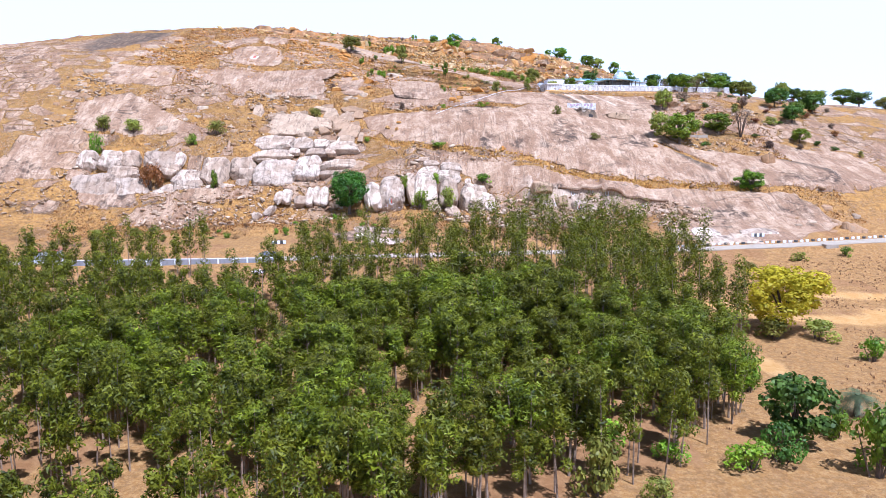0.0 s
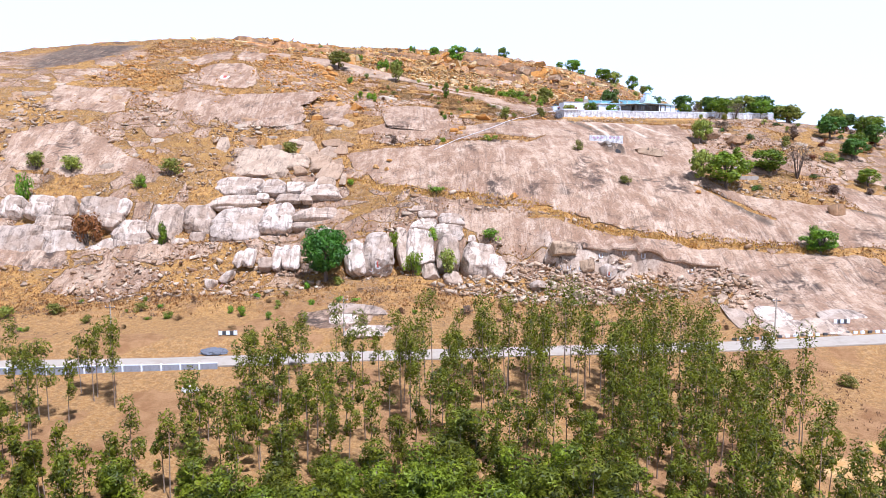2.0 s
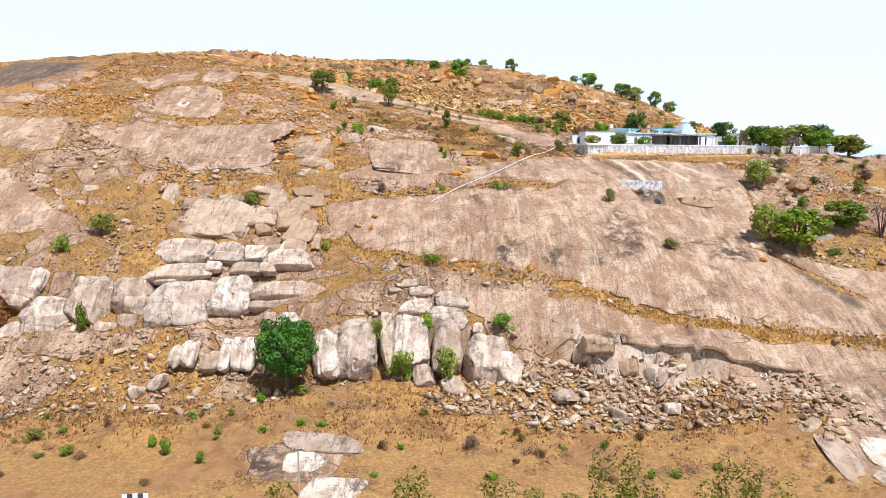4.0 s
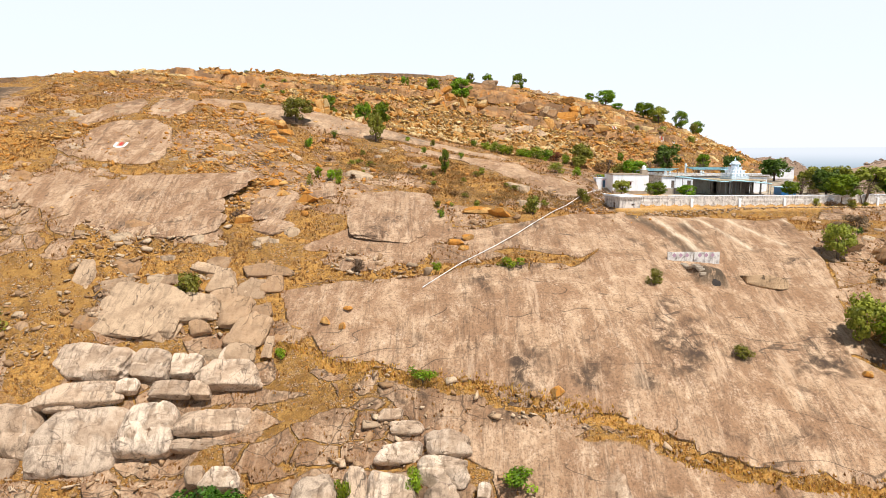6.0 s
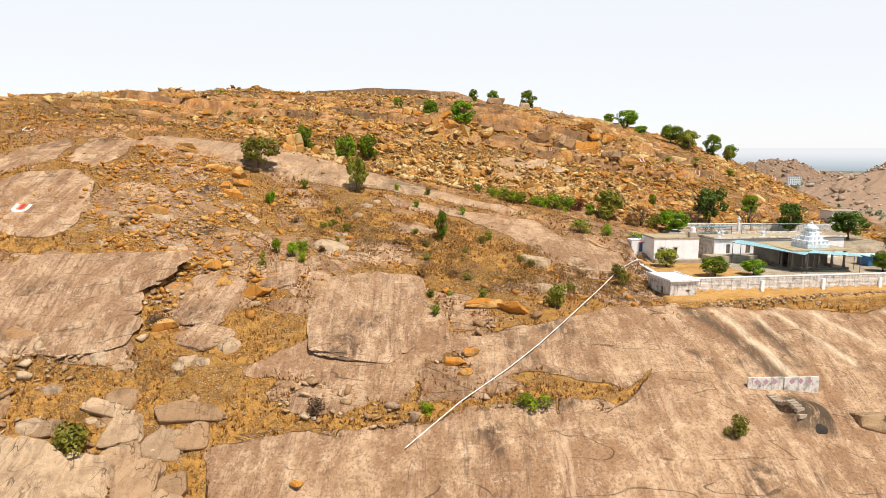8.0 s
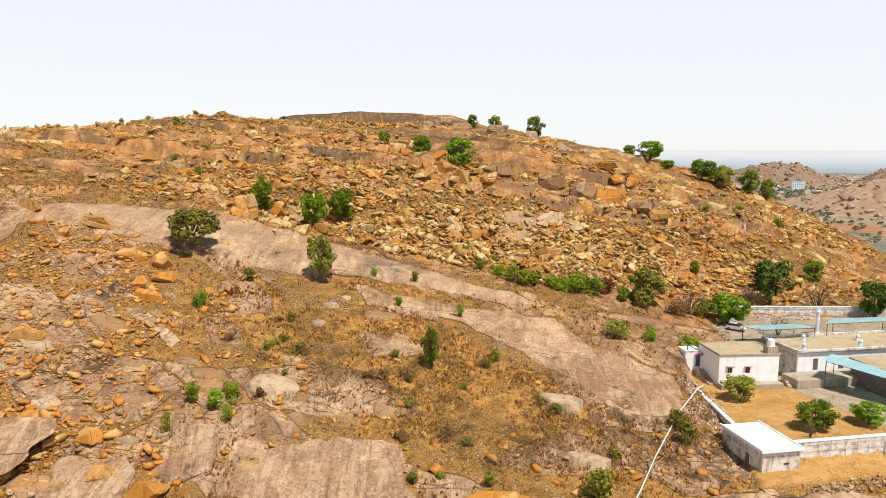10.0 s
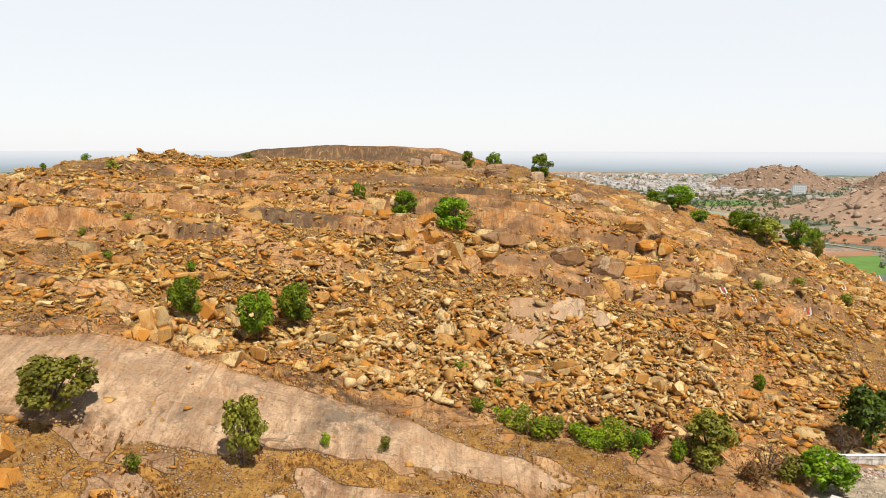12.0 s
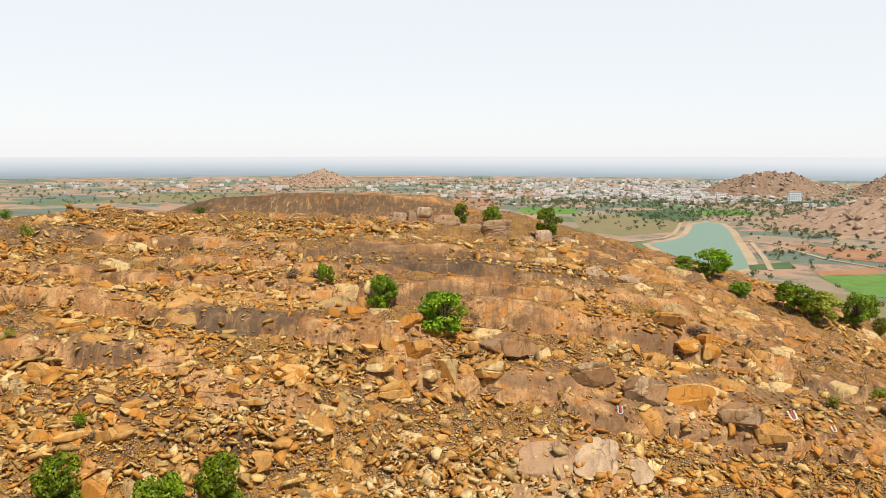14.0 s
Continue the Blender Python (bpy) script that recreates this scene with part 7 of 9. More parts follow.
def white_house():
    """Flat-roofed whitewashed house with a side annexe."""
    ob = thing("house", pose(48.6, 333.6, 53.7, 0, 0, 6.2), "whitewashed flat-roofed house with two shaded windows", "house")
    L, D, H = 10.4, 7.6, 5.6
    front = part("wall", pierced_wall(L, H, 0.25, [(1.5, 2.3, 2.6, 3.6), (4.6, 5.4, 2.6, 3.6)]), WHITE, ob)
    back = part("wall", pierced_wall(L, H, 0.25, []), WHITE, ob, m=pose(L, D, 0, 0, 0, 180))
    west = part("wall", pierced_wall(D - 0.5, H, 0.25, [(0.9, 1.6, 3.9, 4.4)]), WHITE, ob, m=pose(0, D - 0.25, 0, 0, 0, -90))
    east = part("wall", pierced_wall(D - 0.5, H, 0.25, []), WHITE, ob, m=pose(L, 0.25, 0, 0, 0, 90))
    part("roof", box(0.05, L - 0.05, 0.05, D - 0.05, H + 0.003, H + 0.14, 0.02), ROOFTOP, ob, "stained concrete flat roof")
    rim = bmesh.new()
    for a in ((-0.12, L + 0.12, -0.12, 0.05), (-0.12, L + 0.12, D - 0.05, D + 0.12), (-0.12, 0.05, 0.05, D - 0.05), (L - 0.05, L + 0.12, 0.05, D - 0.05)):
        box(*a, H - 0.05, H + 0.3, 0.02, rim)
    part("parapet", rim, CONCRETE, ob, "grey concrete roof edge")
    for x0 in (1.5, 4.6):
        w = part("window", box(x0, x0 + 0.8, 0.12, 0.16, 2.6, 3.6), GLASS_DARK, ob, "dark window")
        f = bmesh.new()
        for a in ((x0, x0 + 0.08, 2.6, 3.6), (x0 + 0.72, x0 + 0.8, 2.6, 3.6), (x0 + 0.08, x0 + 0.72, 2.6, 2.67), (x0 + 0.08, x0 + 0.72, 3.53, 3.6), (x0 + 0.37, x0 + 0.43, 2.67, 3.53)):
            box(a[0], a[1], 0.06, 0.115, a[2], a[3], 0, f)
        part("frame", f, RED_PAINT if x0 > 3 else CONCRETE, w)
        part("sunshade", box(x0 - 0.25, x0 + 1.05, -0.5, -0.003, 3.75, 3.85, 0.02), CONCRETE, w)
    part("plinth", box(-0.2, L + 0.2, -1.6, -0.003, 0, 1.1, 0.04), CONCRETE, ob, "low concrete platform")
    part("trough", box(0.2, 2.8, -0.95, -0.2, 1.105, 1.5, 0.03), CONCRETE, ob)
    annexe = thing("annexe", pose(45.2, 340.2, 55.4, 0, 0, 6), "small whitewashed annexe with a blue door", "outbuilding")
    part("wall", box(0, 3.0, 0, 2.9, -1.6, 2.7, 0.02), WHITE, annexe)
    d = part("door", box(1.9, 2.75, -0.06, -0.004, 0.0, 2.05, 0.01), DOOR_BLUE, annexe, "blue painted door")
    part("handle", box(2.55, 2.63, -0.1, -0.065, 0.95, 1.1), STEEL, d)
    part("awning", box(1.7, 2.95, -0.65, -0.003, 2.15, 2.27, 0.02), RED_PAINT, annexe, "red tiled awning")
    part("roof", box(-0.1, 3.0, -0.1, 3.0, 2.703, 2.85, 0.02), WHITE, annexe)
    part("pipe", tube([(0.5, 0.5, 2.85), (0.5, 0.5, 3.5), (0.9, 0.4, 3.6), (2.2, 0.3, 2.86)], 0.09, 8), DOOR_BLUE, annexe, "blue water pipe")
    steps = thing("steps", pose(48.2, 339.2, 53.9, 0, 0, -82), "worn concrete steps beside the house wall", "steps")
    for i in range(6):
        part("step", box(i * 0.8, i * 0.8 + 0.796, -1.5, -0.3, 0.0, 1.5 - i * 0.22, 0.03), CONCRETE, steps)
    tank = thing("water_tank", pose(57.6, 335.2, 59.45, 0, 0, 6), "white plastic water tank on a grey block base", "tank")
    part("base", box(-0.9, 0.9, -0.7, 0.7, 0, 1.25, 0.03), CONCRETE, tank)
    bm = bmesh.new()
    bmesh.ops.create_cone(bm, cap_ends=True, segments=16, radius1=0.62, radius2=0.58, depth=1.0, matrix=Matrix.Translation((0, 0, 1.755)))
    part("drum", bm, WHITE, tank, smooth=False)
    bm = bmesh.new()
    bmesh.ops.create_cone(bm, cap_ends=True, segments=16, radius1=0.5, radius2=0.22, depth=0.22, matrix=Matrix.Translation((0, 0, 2.37)))
    part("lid", bm, WHITE, tank)


white_house()


def gate_hut():
    ob = thing("hut", pose(44.3, 306.6, 51.2, 0, 0, 12), "small whitewashed hut with a flat overhanging roof", "hut")
    L, D, H = 5.4, 8.8, 3.3
    part("wall", pierced_wall(L, H + 0.6, 0.2, [(3.2, 3.9, 1.9, 2.2)]), OLD_WHITE, ob, m=pose(0, 0, -0.6))
    part("wall", pierced_wall(L, H + 0.6, 0.2, []), OLD_WHITE, ob, m=pose(L, D, -0.6, 0, 0, 180))
    part("wall", pierced_wall(D - 0.4, H + 0.6, 0.2, [(5.0, 5.9, 0.65, 2.5)]), OLD_WHITE, ob, m=pose(0, D - 0.2, -0.6, 0, 0, -90))
    part("wall", pierced_wall(D - 0.4, H + 0.6, 0.2, []), OLD_WHITE, ob, m=pose(L, 0.2, -0.6, 0, 0, 90))
    part("door", box(0.08, 0.13, 2.7, 3.6, 0.05, 1.9), DARK_STONE, ob, "dark wooden door")
    part("roof", box(-0.4, L + 0.4, -0.4, D + 0.3, H + 0.003, H + 0.2, 0.03), WHITE, ob)
    rim = bmesh.new()
    for a in ((-0.4, L + 0.4, -0.4, -0.2), (-0.4, -0.2, -0.196, D + 0.3), (L + 0.2, L + 0.4, -0.196, D + 0.3)):
        box(*a, H + 0.203, H + 0.42, 0.02, rim)
    part("parapet", rim, WHITE, ob)
    return ob


gate_hut()


def terrace_wall(a, b, name, top, foot, thick=0.45, courses=6, posts=()):
    """A retaining wall of whitewashed courses with a coping and a few piers."""
    a, b = Vector((*a, 0)), Vector((*b, 0))
    run = (b - a).length
    ob = thing(name, Matrix.Translation((a.x, a.y, foot)) @ Matrix.Rotation(math.atan2(b.y - a.y, b.x - a.x), 4, "Z"), "weathered whitewashed stone retaining wall with ribbed courses", "wall")
    h = (top - foot - 0.2) / courses
    for i in range(courses):
        out = 0.05 * (i % 2)
        part("course", box(0, run, -out, thick, i * h + (0.004 if i else -1.0), (i + 1) * h, 0.03), OLD_WHITE, ob)
    part("coping", box(-0.05, run + 0.05, -0.12, thick + 0.08, courses * h + 0.004, courses * h + 0.2, 0.03), WHITE, ob)
    for p in posts:
        part("pier", box(p - 0.35, p + 0.35, -0.45, -0.055, -1.0, top - foot - 0.8, 0.03), WHITE, ob)
    return ob


terrace_wall((49.6, 309.6), (92, 318.4), "terrace_wall", 54.75, 51.7, posts=(14.5, 28.0, 41.0))
terrace_wall((92.1, 318.45), (130, 326.8), "terrace_wall", 54.75, 51.7, posts=(12.0, 26.0))
terrace_wall((44.0, 331.0), (44.25, 315.6), "terrace_wall", 54.5, 52.2, courses=4)
terrace_wall((66.5, 373.4), (112.0, 375.0), "terrace_wall", 59.0, 56.8, 0.4, 4)

# long edging of dry-laid stones along the slope below the wall
rng = np.random.default_rng(8)
ex = np.linspace(50, 128, 420) + rng.uniform(-0.2, 0.2, 420)
ey = 304.6 + (ex - 50) * 0.213 + rng.uniform(-0.4, 0.4, 420)
rubble("stone_edging", rng, ex, ey, rng.uniform(0.35, 0.75, 420), ROCK_PALE, "row of rough stones edging the terrace")
ex, ey = rng.uniform(41.5, 45.5, 420), rng.uniform(313, 333, 420)
rubble("broken_plaster", rng, ex, ey, rng.uniform(0.15, 0.42, 420), rock_material("broken_plaster", (0.72, 0.70, 0.68), (0.55, 0.42, 0.36), (0.35, 0.22, 0.16)), "heap of white and red building rubble beside the terrace")
ex, ey = rng.uniform(71, 83, 300), rng.uniform(369.5, 372.6, 300)
rubble("broken_plaster", rng, ex, ey, rng.uniform(0.2, 0.6, 300), bpy.data.materials["broken_plaster"], "heap of white rubble against the court wall")


def post(ob, x, y, h, r=0.07):
    part("post", tube([(x, y, 0), (x, y, h)], r, 6), STEEL, ob)


def temple():
    """Low flat-roofed temple: a long hall, an open pillared porch, blue sheet awnings."""
    yaw = 11.8
    hall = thing("temple_hall", pose(63.6, 337.8, 54.0, 0, 0, yaw), "long whitewashed temple hall with a flat roof", "temple")
    L, D, H = 34.0, 9.0, 4.7
    part("wall", pierced_wall(L, H, 0.3, [(3.0, 4.0, 1.5, 3.6), (8.0, 9.2, 1.5, 3.6)]), WHITE, hall)
    part("wall", pierced_wall(L, H, 0.3, []), OLD_WHITE, hall, m=pose(L, D, 0, 0, 0, 180))
    part("wall", pierced_wall(D - 0.6, H, 0.3, []), OLD_WHITE, hall, m=pose(0, D - 0.3, 0, 0, 0, -90))
    part("wall", pierced_wall(D - 0.6, H, 0.3, []), OLD_WHITE, hall, m=pose(L, 0.3, 0, 0, 0, 90))
    part("door", box(3.0, 4.0, 0.15, 0.2, 1.5, 3.6), DARK_STONE, hall)
    part("door", box(8.0, 9.2, 0.15, 0.2, 1.5, 3.6), DARK_STONE, hall)
    part("roof", box(-0.3, L + 0.3, -0.3, D + 0.3, H + 0.003, H + 0.2, 0.03), ROOFTOP, hall, "stained flat roof")
    part("platform", box(-3.2, 11.0, -4.4, -0.31, 0.004, 1.5, 0.04), CONCRETE, hall, "broad concrete platform along the hall")
    rim = bmesh.new()
    for a in ((-0.45, L + 0.45, -0.45, -0.1), (-0.45, L + 0.45, D + 0.1, D + 0.45), (-0.45, -0.1, -0.096, D + 0.096)):
        box(*a, H + 0.203, H + 0.62, 0.03, rim)
    part("parapet", rim, OLD_WHITE, hall, "moulded white parapet")
    for i, (x, y) in enumerate(((1.0, 0.0), (6.0, 6.5), (12.5, 0.4), (16.0, 5.0))):
        o = thing("roof_statue", Matrix.Translation(hall.matrix_basis @ Vector((x, y, H + (0.62 if y < 1 else 0.2)))), "small painted plaster ornament on the temple roof", "ornament", "roof ornaments")
        bm = bmesh.new()
        bmesh.ops.create_cone(bm, cap_ends=True, segments=8, radius1=0.45, radius2=0.3, depth=0.5, matrix=Matrix.Translation((0, 0, 0.25)))
        bmesh.ops.create_icosphere(bm, subdivisions=2, radius=0.38, matrix=Matrix.Translation((0, 0, 0.8)))
        bmesh.ops.create_cone(bm, cap_ends=True, segments=8, radius1=0.12, radius2=0.02, depth=0.4, matrix=Matrix.Translation((0, 0, 1.3)))
        part("ornament", bm, TOWER_BLUE, o)
    porch = thing("temple_porch", pose(75.0, 324.2, 54.0, 0, 0, yaw), "dark stone pillared temple porch with a flat roof", "temple")
    W, E, P = 13.0, 16.0, 4.0
    part("floor", box(-0.5, W + 0.5, -0.5, E - 2.6, 0.004, 0.45, 0.04), DARK_STONE, porch)
    part("back_wall", box(0.4, W - 0.4, 5.0, 5.4, 0.455, P - 0.004), DARK_STONE, porch)
    part("side_wall", box(-0.1, 0.2, 4.1, E - 2.9, 0.455, P - 0.004, 0.03), DARK_STONE, porch, "long dark stone side wall")
    part("front_wall", box(0.6, 3.9, 1.9, 2.2, 0.455, P - 0.004, 0.03), DARK_STONE, porch)
    part("shrine", box(4.0, 9.0, 1.6, 4.9, 0.455, P - 0.004, 0.05), DARK_STONE, porch, "dark stone shrine cell")
    part("roof", box(-0.6, W + 0.6, -0.6, E - 2.8, P, P + 0.45, 0.05), ROOFTOP, porch)
    for x in (0.2, 3.2, 6.4, 9.6, 12.6):
        for y in (0.1, 3.6):
            part("pillar", tube([(x, y, 0.45), (x, y, 0.9), (x, y, 0.92), (x, y, P - 0.4), (x, y, P - 0.38), (x, y, P)], [0.34, 0.34, 0.24, 0.24, 0.36, 0.36], 8), DARK_STONE, porch)
    tower = thing("temple_tower", Matrix.Translation(porch.matrix_basis @ Vector((6.5, 3.2, P + 0.45))) @ Matrix.Rotation(radians(yaw), 4, "Z") @ Matrix.Diagonal((1.35, 1.35, 1.12, 1)), "stepped pale-blue temple tower with a domed top", "tower")
    part("base", box(-2.0, 2.0, -2.0, 2.0, 0, 0.7, 0.08), TOWER_BLUE, tower)
    z, half = 0.7, 1.8
    for k in range(3):
        tier = part("tier", box(-half, half, -half, half, z, z + 0.62, 0.06), TOWER_BLUE, tower)
        part("cornice", box(-half - 0.16, half + 0.16, -half - 0.16, half + 0.16, z + 0.624, z + 0.78, 0.05), WHITE, tier)
        n = 4 - k
        for side in range(4):
            for i in range(n):
                u = (i - (n - 1) / 2) * (2 * half * 0.8 / n)
                bm = bmesh.new()
                bmesh.ops.create_cone(bm, cap_ends=True, segments=8, radius1=0.26, radius2=0.2, depth=0.5, matrix=Matrix.Rotation(side * math.pi / 2, 4, "Z") @ Matrix.Translation((u, half + 0.02, z + 0.28)))
                bmesh.ops.create_icosphere(bm, subdivisions=1, radius=0.2, matrix=Matrix.Rotation(side * math.pi / 2, 4, "Z") @ Matrix.Translation((u, half + 0.02, z + 0.56)))
                part("niche", bm, WHITE, tier)
        z, half = z + 0.784, half - 0.42
    bm = bmesh.new()
    for r0, r1, h in ((0.75, 0.75, 0.35), (1.05, 1.1, 0.3), (1.1, 0.75, 0.45), (0.75, 0.25, 0.35)):
        bmesh.ops.create_cone(bm, cap_ends=True, segments=12, radius1=r0, radius2=r1, depth=h, matrix=Matrix.Translation((0, 0, z + h / 2)))
        z += h
    part("dome", bm, TOWER_BLUE, tower)
    part("finial", tube([(0, 0, z), (0, 0, z + 0.2), (0, 0, z + 0.4), (0, 0, z + 0.8)], [0.12, 0.24, 0.1, 0.02], 8), TOWER_BLUE, tower)
    for name, corners, roof_z, drop in (
        ("awning", ((65.6, 333.6), (69.0, 337.2), (78.6, 323.6), (75.6, 320.2)), 57.9, 54.0),
        ("awning", ((75.8, 320.0), (79.0, 323.6), (89.6, 326.6), (88.0, 321.4)), 57.5, 54.0),
        ("awning", ((60.4, 344.9), (71.4, 347.2), (70.6, 353.6), (59.2, 351.4)), 60.0, 57.0),
        ("awning", ((73.5, 348.5), (92.0, 352.4), (90.8, 358.8), (79.0, 356.4)), 60.4, 57.0),
    ):
        o = thing(name, pose(0, 0, 0), "light blue corrugated sheet awning on thin steel posts", "awning", "temple awnings")
        bm = bmesh.new()
        n = 28
        c = [Vector((*p, 0)) for p in corners]
        rows = []
        for j in range(2):
            row = []
            for i in range(n + 1):
                s = i / n
                p = (c[0].lerp(c[1], s) if j == 0 else c[3].lerp(c[2], s))
                row.append(bm.verts.new((p.x, p.y, roof_z + 0.045 * (i % 2) + 0.95 * (1 - j))))
            rows.append(row)
        faces = [bm.faces.new((rows[0][i], rows[0][i + 1], rows[1][i + 1], rows[1][i])) for i in range(n)]
        bmesh.ops.solidify(bm, geom=faces, thickness=0.03)
        part("sheet", bm, SKY_BLUE, o)
        mid = sum(c, Vector()) / 4
        for k, p in enumerate(c):
            q = p.lerp(mid, 0.06)
            part("post", tube([(q.x, q.y, drop - 0.2), (q.x, q.y, roof_z + (0.88 if k < 2 else 0.0))], 0.07, 6), STEEL, o)
            w = c[(k + 1) % 4].lerp(mid, 0.06)
            part("beam", tube([(q.x, q.y, roof_z - 0.12 + (0.88 if k < 2 else 0)), (w.x, w.y, roof_z - 0.12 + (0.88 if (k + 1) % 4 < 2 else 0))], 0.05, 6), STEEL, o)
    pillar = thing("lamp_pillar", pose(76.5, 356.8, 57.0), "tall white stone pillar in the paved court", "pillar")
    part("shaft", tube([(0, 0, -0.1), (0, 0, 0.6), (0, 0, 0.62), (0, 0, 4.6)], [0.55, 0.55, 0.36, 0.3], 10), WHITE, pillar)
    part("capital", tube([(0, 0, 4.6), (0, 0, 4.8), (0, 0, 5.0), (0, 0, 5.5)], [0.5, 0.5, 0.3, 0.12], 10), TOWER_BLUE, pillar)
    shed = thing("shed", pose(95.0, 331.0, 54.0, 0, 0, 12), "small shed covered with bright blue sheeting", "shed")
    part("wall", box(0, 4.6, 0, 3.4, 0, 2.2, 0.03), BLUE_TARP, shed)
    part("roof", box(-0.4, 5.2, -0.5, 3.9, 2.204, 2.32, 0.03), SKY_BLUE, shed)
    lodge = thing("house", pose(121.0, 396.0, 56.5, 0, 0, 8), "small whitewashed house with dark windows", "house")
    part("wall", pierced_wall(9.0, 4.4, 0.25, [(1.4, 2.6, 2.2, 3.4), (5.6, 6.8, 2.2, 3.4)]), WHITE, lodge)
    part("body", box(0, 9, 0.255, 6, -2, 4.4), WHITE, lodge)
    part("roof", box(-0.5, 9.5, -0.5, 6.5, 4.404, 4.6, 0.03), CONCRETE, lodge)
    kiosk = thing("shelter", pose(90.5, 262.6, float(height_at(91, 263)) + 0.2, 0, 0, 5), "small open shelter with a blue roof below the temple", "shelter")
    part("base", box(-0.5, 7.5, 0.6, 3.4, -2.5, 0.9, 0.04), CONCRETE, kiosk)
    for x, y in ((0, 1), (3.2, 1), (0, 3), (3.2, 3)):
        part("post", tube([(x, y, 0.9), (x, y, 3.4)], 0.07, 6), STEEL, kiosk)
    part("roof", box(-0.5, 3.8, 0.5, 3.6, 3.4, 3.5, 0.02), SKY_BLUE, kiosk)


temple()


def bin_():
    ob = thing("dustbin", pose(62.6, 334.2, 54.0), "small black plastic dustbin beside the steps", "bin")
    part("body", tube([(0, 0, 0), (0, 0, 0.95)], [0.3, 0.38], 12), STEEL, ob)
    part("lid", tube([(0, 0, 0.955), (0, 0, 1.05)], [0.4, 0.3], 12), STEEL, ob)


bin_()


def yard_steps():
    ob = thing("steps", pose(60.3, 333.6, 54.0, 0, 0, 8), "short flight of concrete steps up to the platform", "steps")
    for i in range(4):
        part("step", box(0, 2.0, i * 0.32, 1.4, i * 0.2 + 0.004, (i + 1) * 0.2, 0.02), CONCRETE, ob)


yard_steps()

# three small trees in the yard
for row in ((49.6, 327.3, 6.0, 4.2, "olive"), (55.9, 315.9, 6.6, 4.4, "green"), (64.4, 318.0, 5.6, 3.6, "green"), (94.0, 324.0, 6.0, 4.6, "green")):
    plant("broad:" + row[4], *row[:4], "trees in the temple yard", z=54.0)
plant("twig:grey", 53.5, 312.8, 1.6, 2.2, "dry shrubs on the hill", z=54.0)


def car(x, y, z, yaw):
    ob = thing("car", pose(x, y, z, 0, 0, yaw), "small silver-white hatchback car parked on the paving", "car")
    paint = plain_paint("car_paint", (0.72, 0.73, 0.74), (0.6, 0.6, 0.6), 0.25, 0.2, 1, 0.1)
    rubber = plain_paint("tyre_rubber", (0.02, 0.02, 0.02), (0.04, 0.035, 0.03), 0.9, 0.4, 3)
    bm = bmesh.new()
    ring = ((-1.85, 0.35), (-1.9, 0.75), (-1.75, 0.95), (-0.85, 1.02), (1.7, 1.0), (1.88, 0.8), (1.9, 0.35))
    for side in (-0.8, 0.8):
        bm.faces.new([bm.verts.new((u, side, v)) for u, v in ring])
    vs = bm.verts[:]
    n = len(ring)
    for i in range(n):
        bm.faces.new((vs[i], vs[(i + 1) % n], vs[n + (i + 1) % n], vs[n + i]))
    bmesh.ops.bevel(bm, geom=bm.edges[:], offset=0.06, segments=2, affect="EDGES")
    body = part("body", bm, paint, ob)
    bm = bmesh.new()
    low = [(-0.9, -0.74, 1.03), (1.65, -0.74, 1.03), (1.65, 0.74, 1.03), (-0.9, 0.74, 1.03)]
    top = [(-0.2, -0.6, 1.5), (1.35, -0.6, 1.5), (1.35, 0.6, 1.5), (-0.2, 0.6, 1.5)]
    a, b = [bm.verts.new(p) for p in low], [bm.verts.new(p) for p in top]
    bm.faces.new(a[::-1]), bm.faces.new(b)
    for i in range(4):
        bm.faces.new((a[i], a[(i + 1) % 4], b[(i + 1) % 4], b[i]))
    part("cabin", bm, GLASS_DARK, ob, "dark car windows")
    part("roof", box(-0.2, 1.38, -0.62, 0.62, 1.503, 1.55, 0.02), paint, ob)
    for u in (-1.2, 1.2):
        for v in (-0.82, 0.82):
            w = part("wheel", tube([(u, v - 0.1, 0.31), (u, v + 0.1, 0.31)], 0.31, 14), rubber, ob)
            part("rim", tube([(u, v - 0.11, 0.31), (u, v + 0.11, 0.31)], 0.18, 10), STEEL, w)
    for v in (-0.58, 0.58):
        part("headlight", box(-1.93, -1.84, v - 0.16, v + 0.16, 0.66, 0.8, 0.02), WHITE, ob)


car(61.8, 359.7, 57.0, 140)


def water_pipe():
    pts = [(-2.5, 264.5), (4.8, 272.9), (12.2, 280.6), (17.5, 287.0), (22.7, 294.0), (27.5, 302.0), (31.8, 310.5), (38.0, 320.5), (43.6, 329.0), (46.4, 333.5)]
    bm = bmesh.new()
    line = []
    hz = [float(height_at(u, v)) + 0.45 for u, v in pts]
    for j, ((a, b), (c, d)) in enumerate(zip(pts, pts[1:])):
        for k in range(6):
            u, v = a + (c - a) * k / 6, b + (d - b) * k / 6
            line.append((u, v, hz[j] + (hz[j + 1] - hz[j]) * k / 6))
    ob = thing("pipeline", pose(0, 0, 0), "long white water pipe laid up the bare rock", "pipe")
    part("pipe", tube(line, 0.09, 8), plain_paint("white_pipe", (0.78, 0.78, 0.77), (0.5, 0.48, 0.45), 0.4, 0.4, 1), ob)
    for k in range(2, len(line), 4):
        u, v, w = line[k]
        part("support", box(u - 0.2, u + 0.2, v - 0.2, v + 0.2, w - 1.1, w - 0.06, 0.03), CONCRETE, ob)


water_pipe()


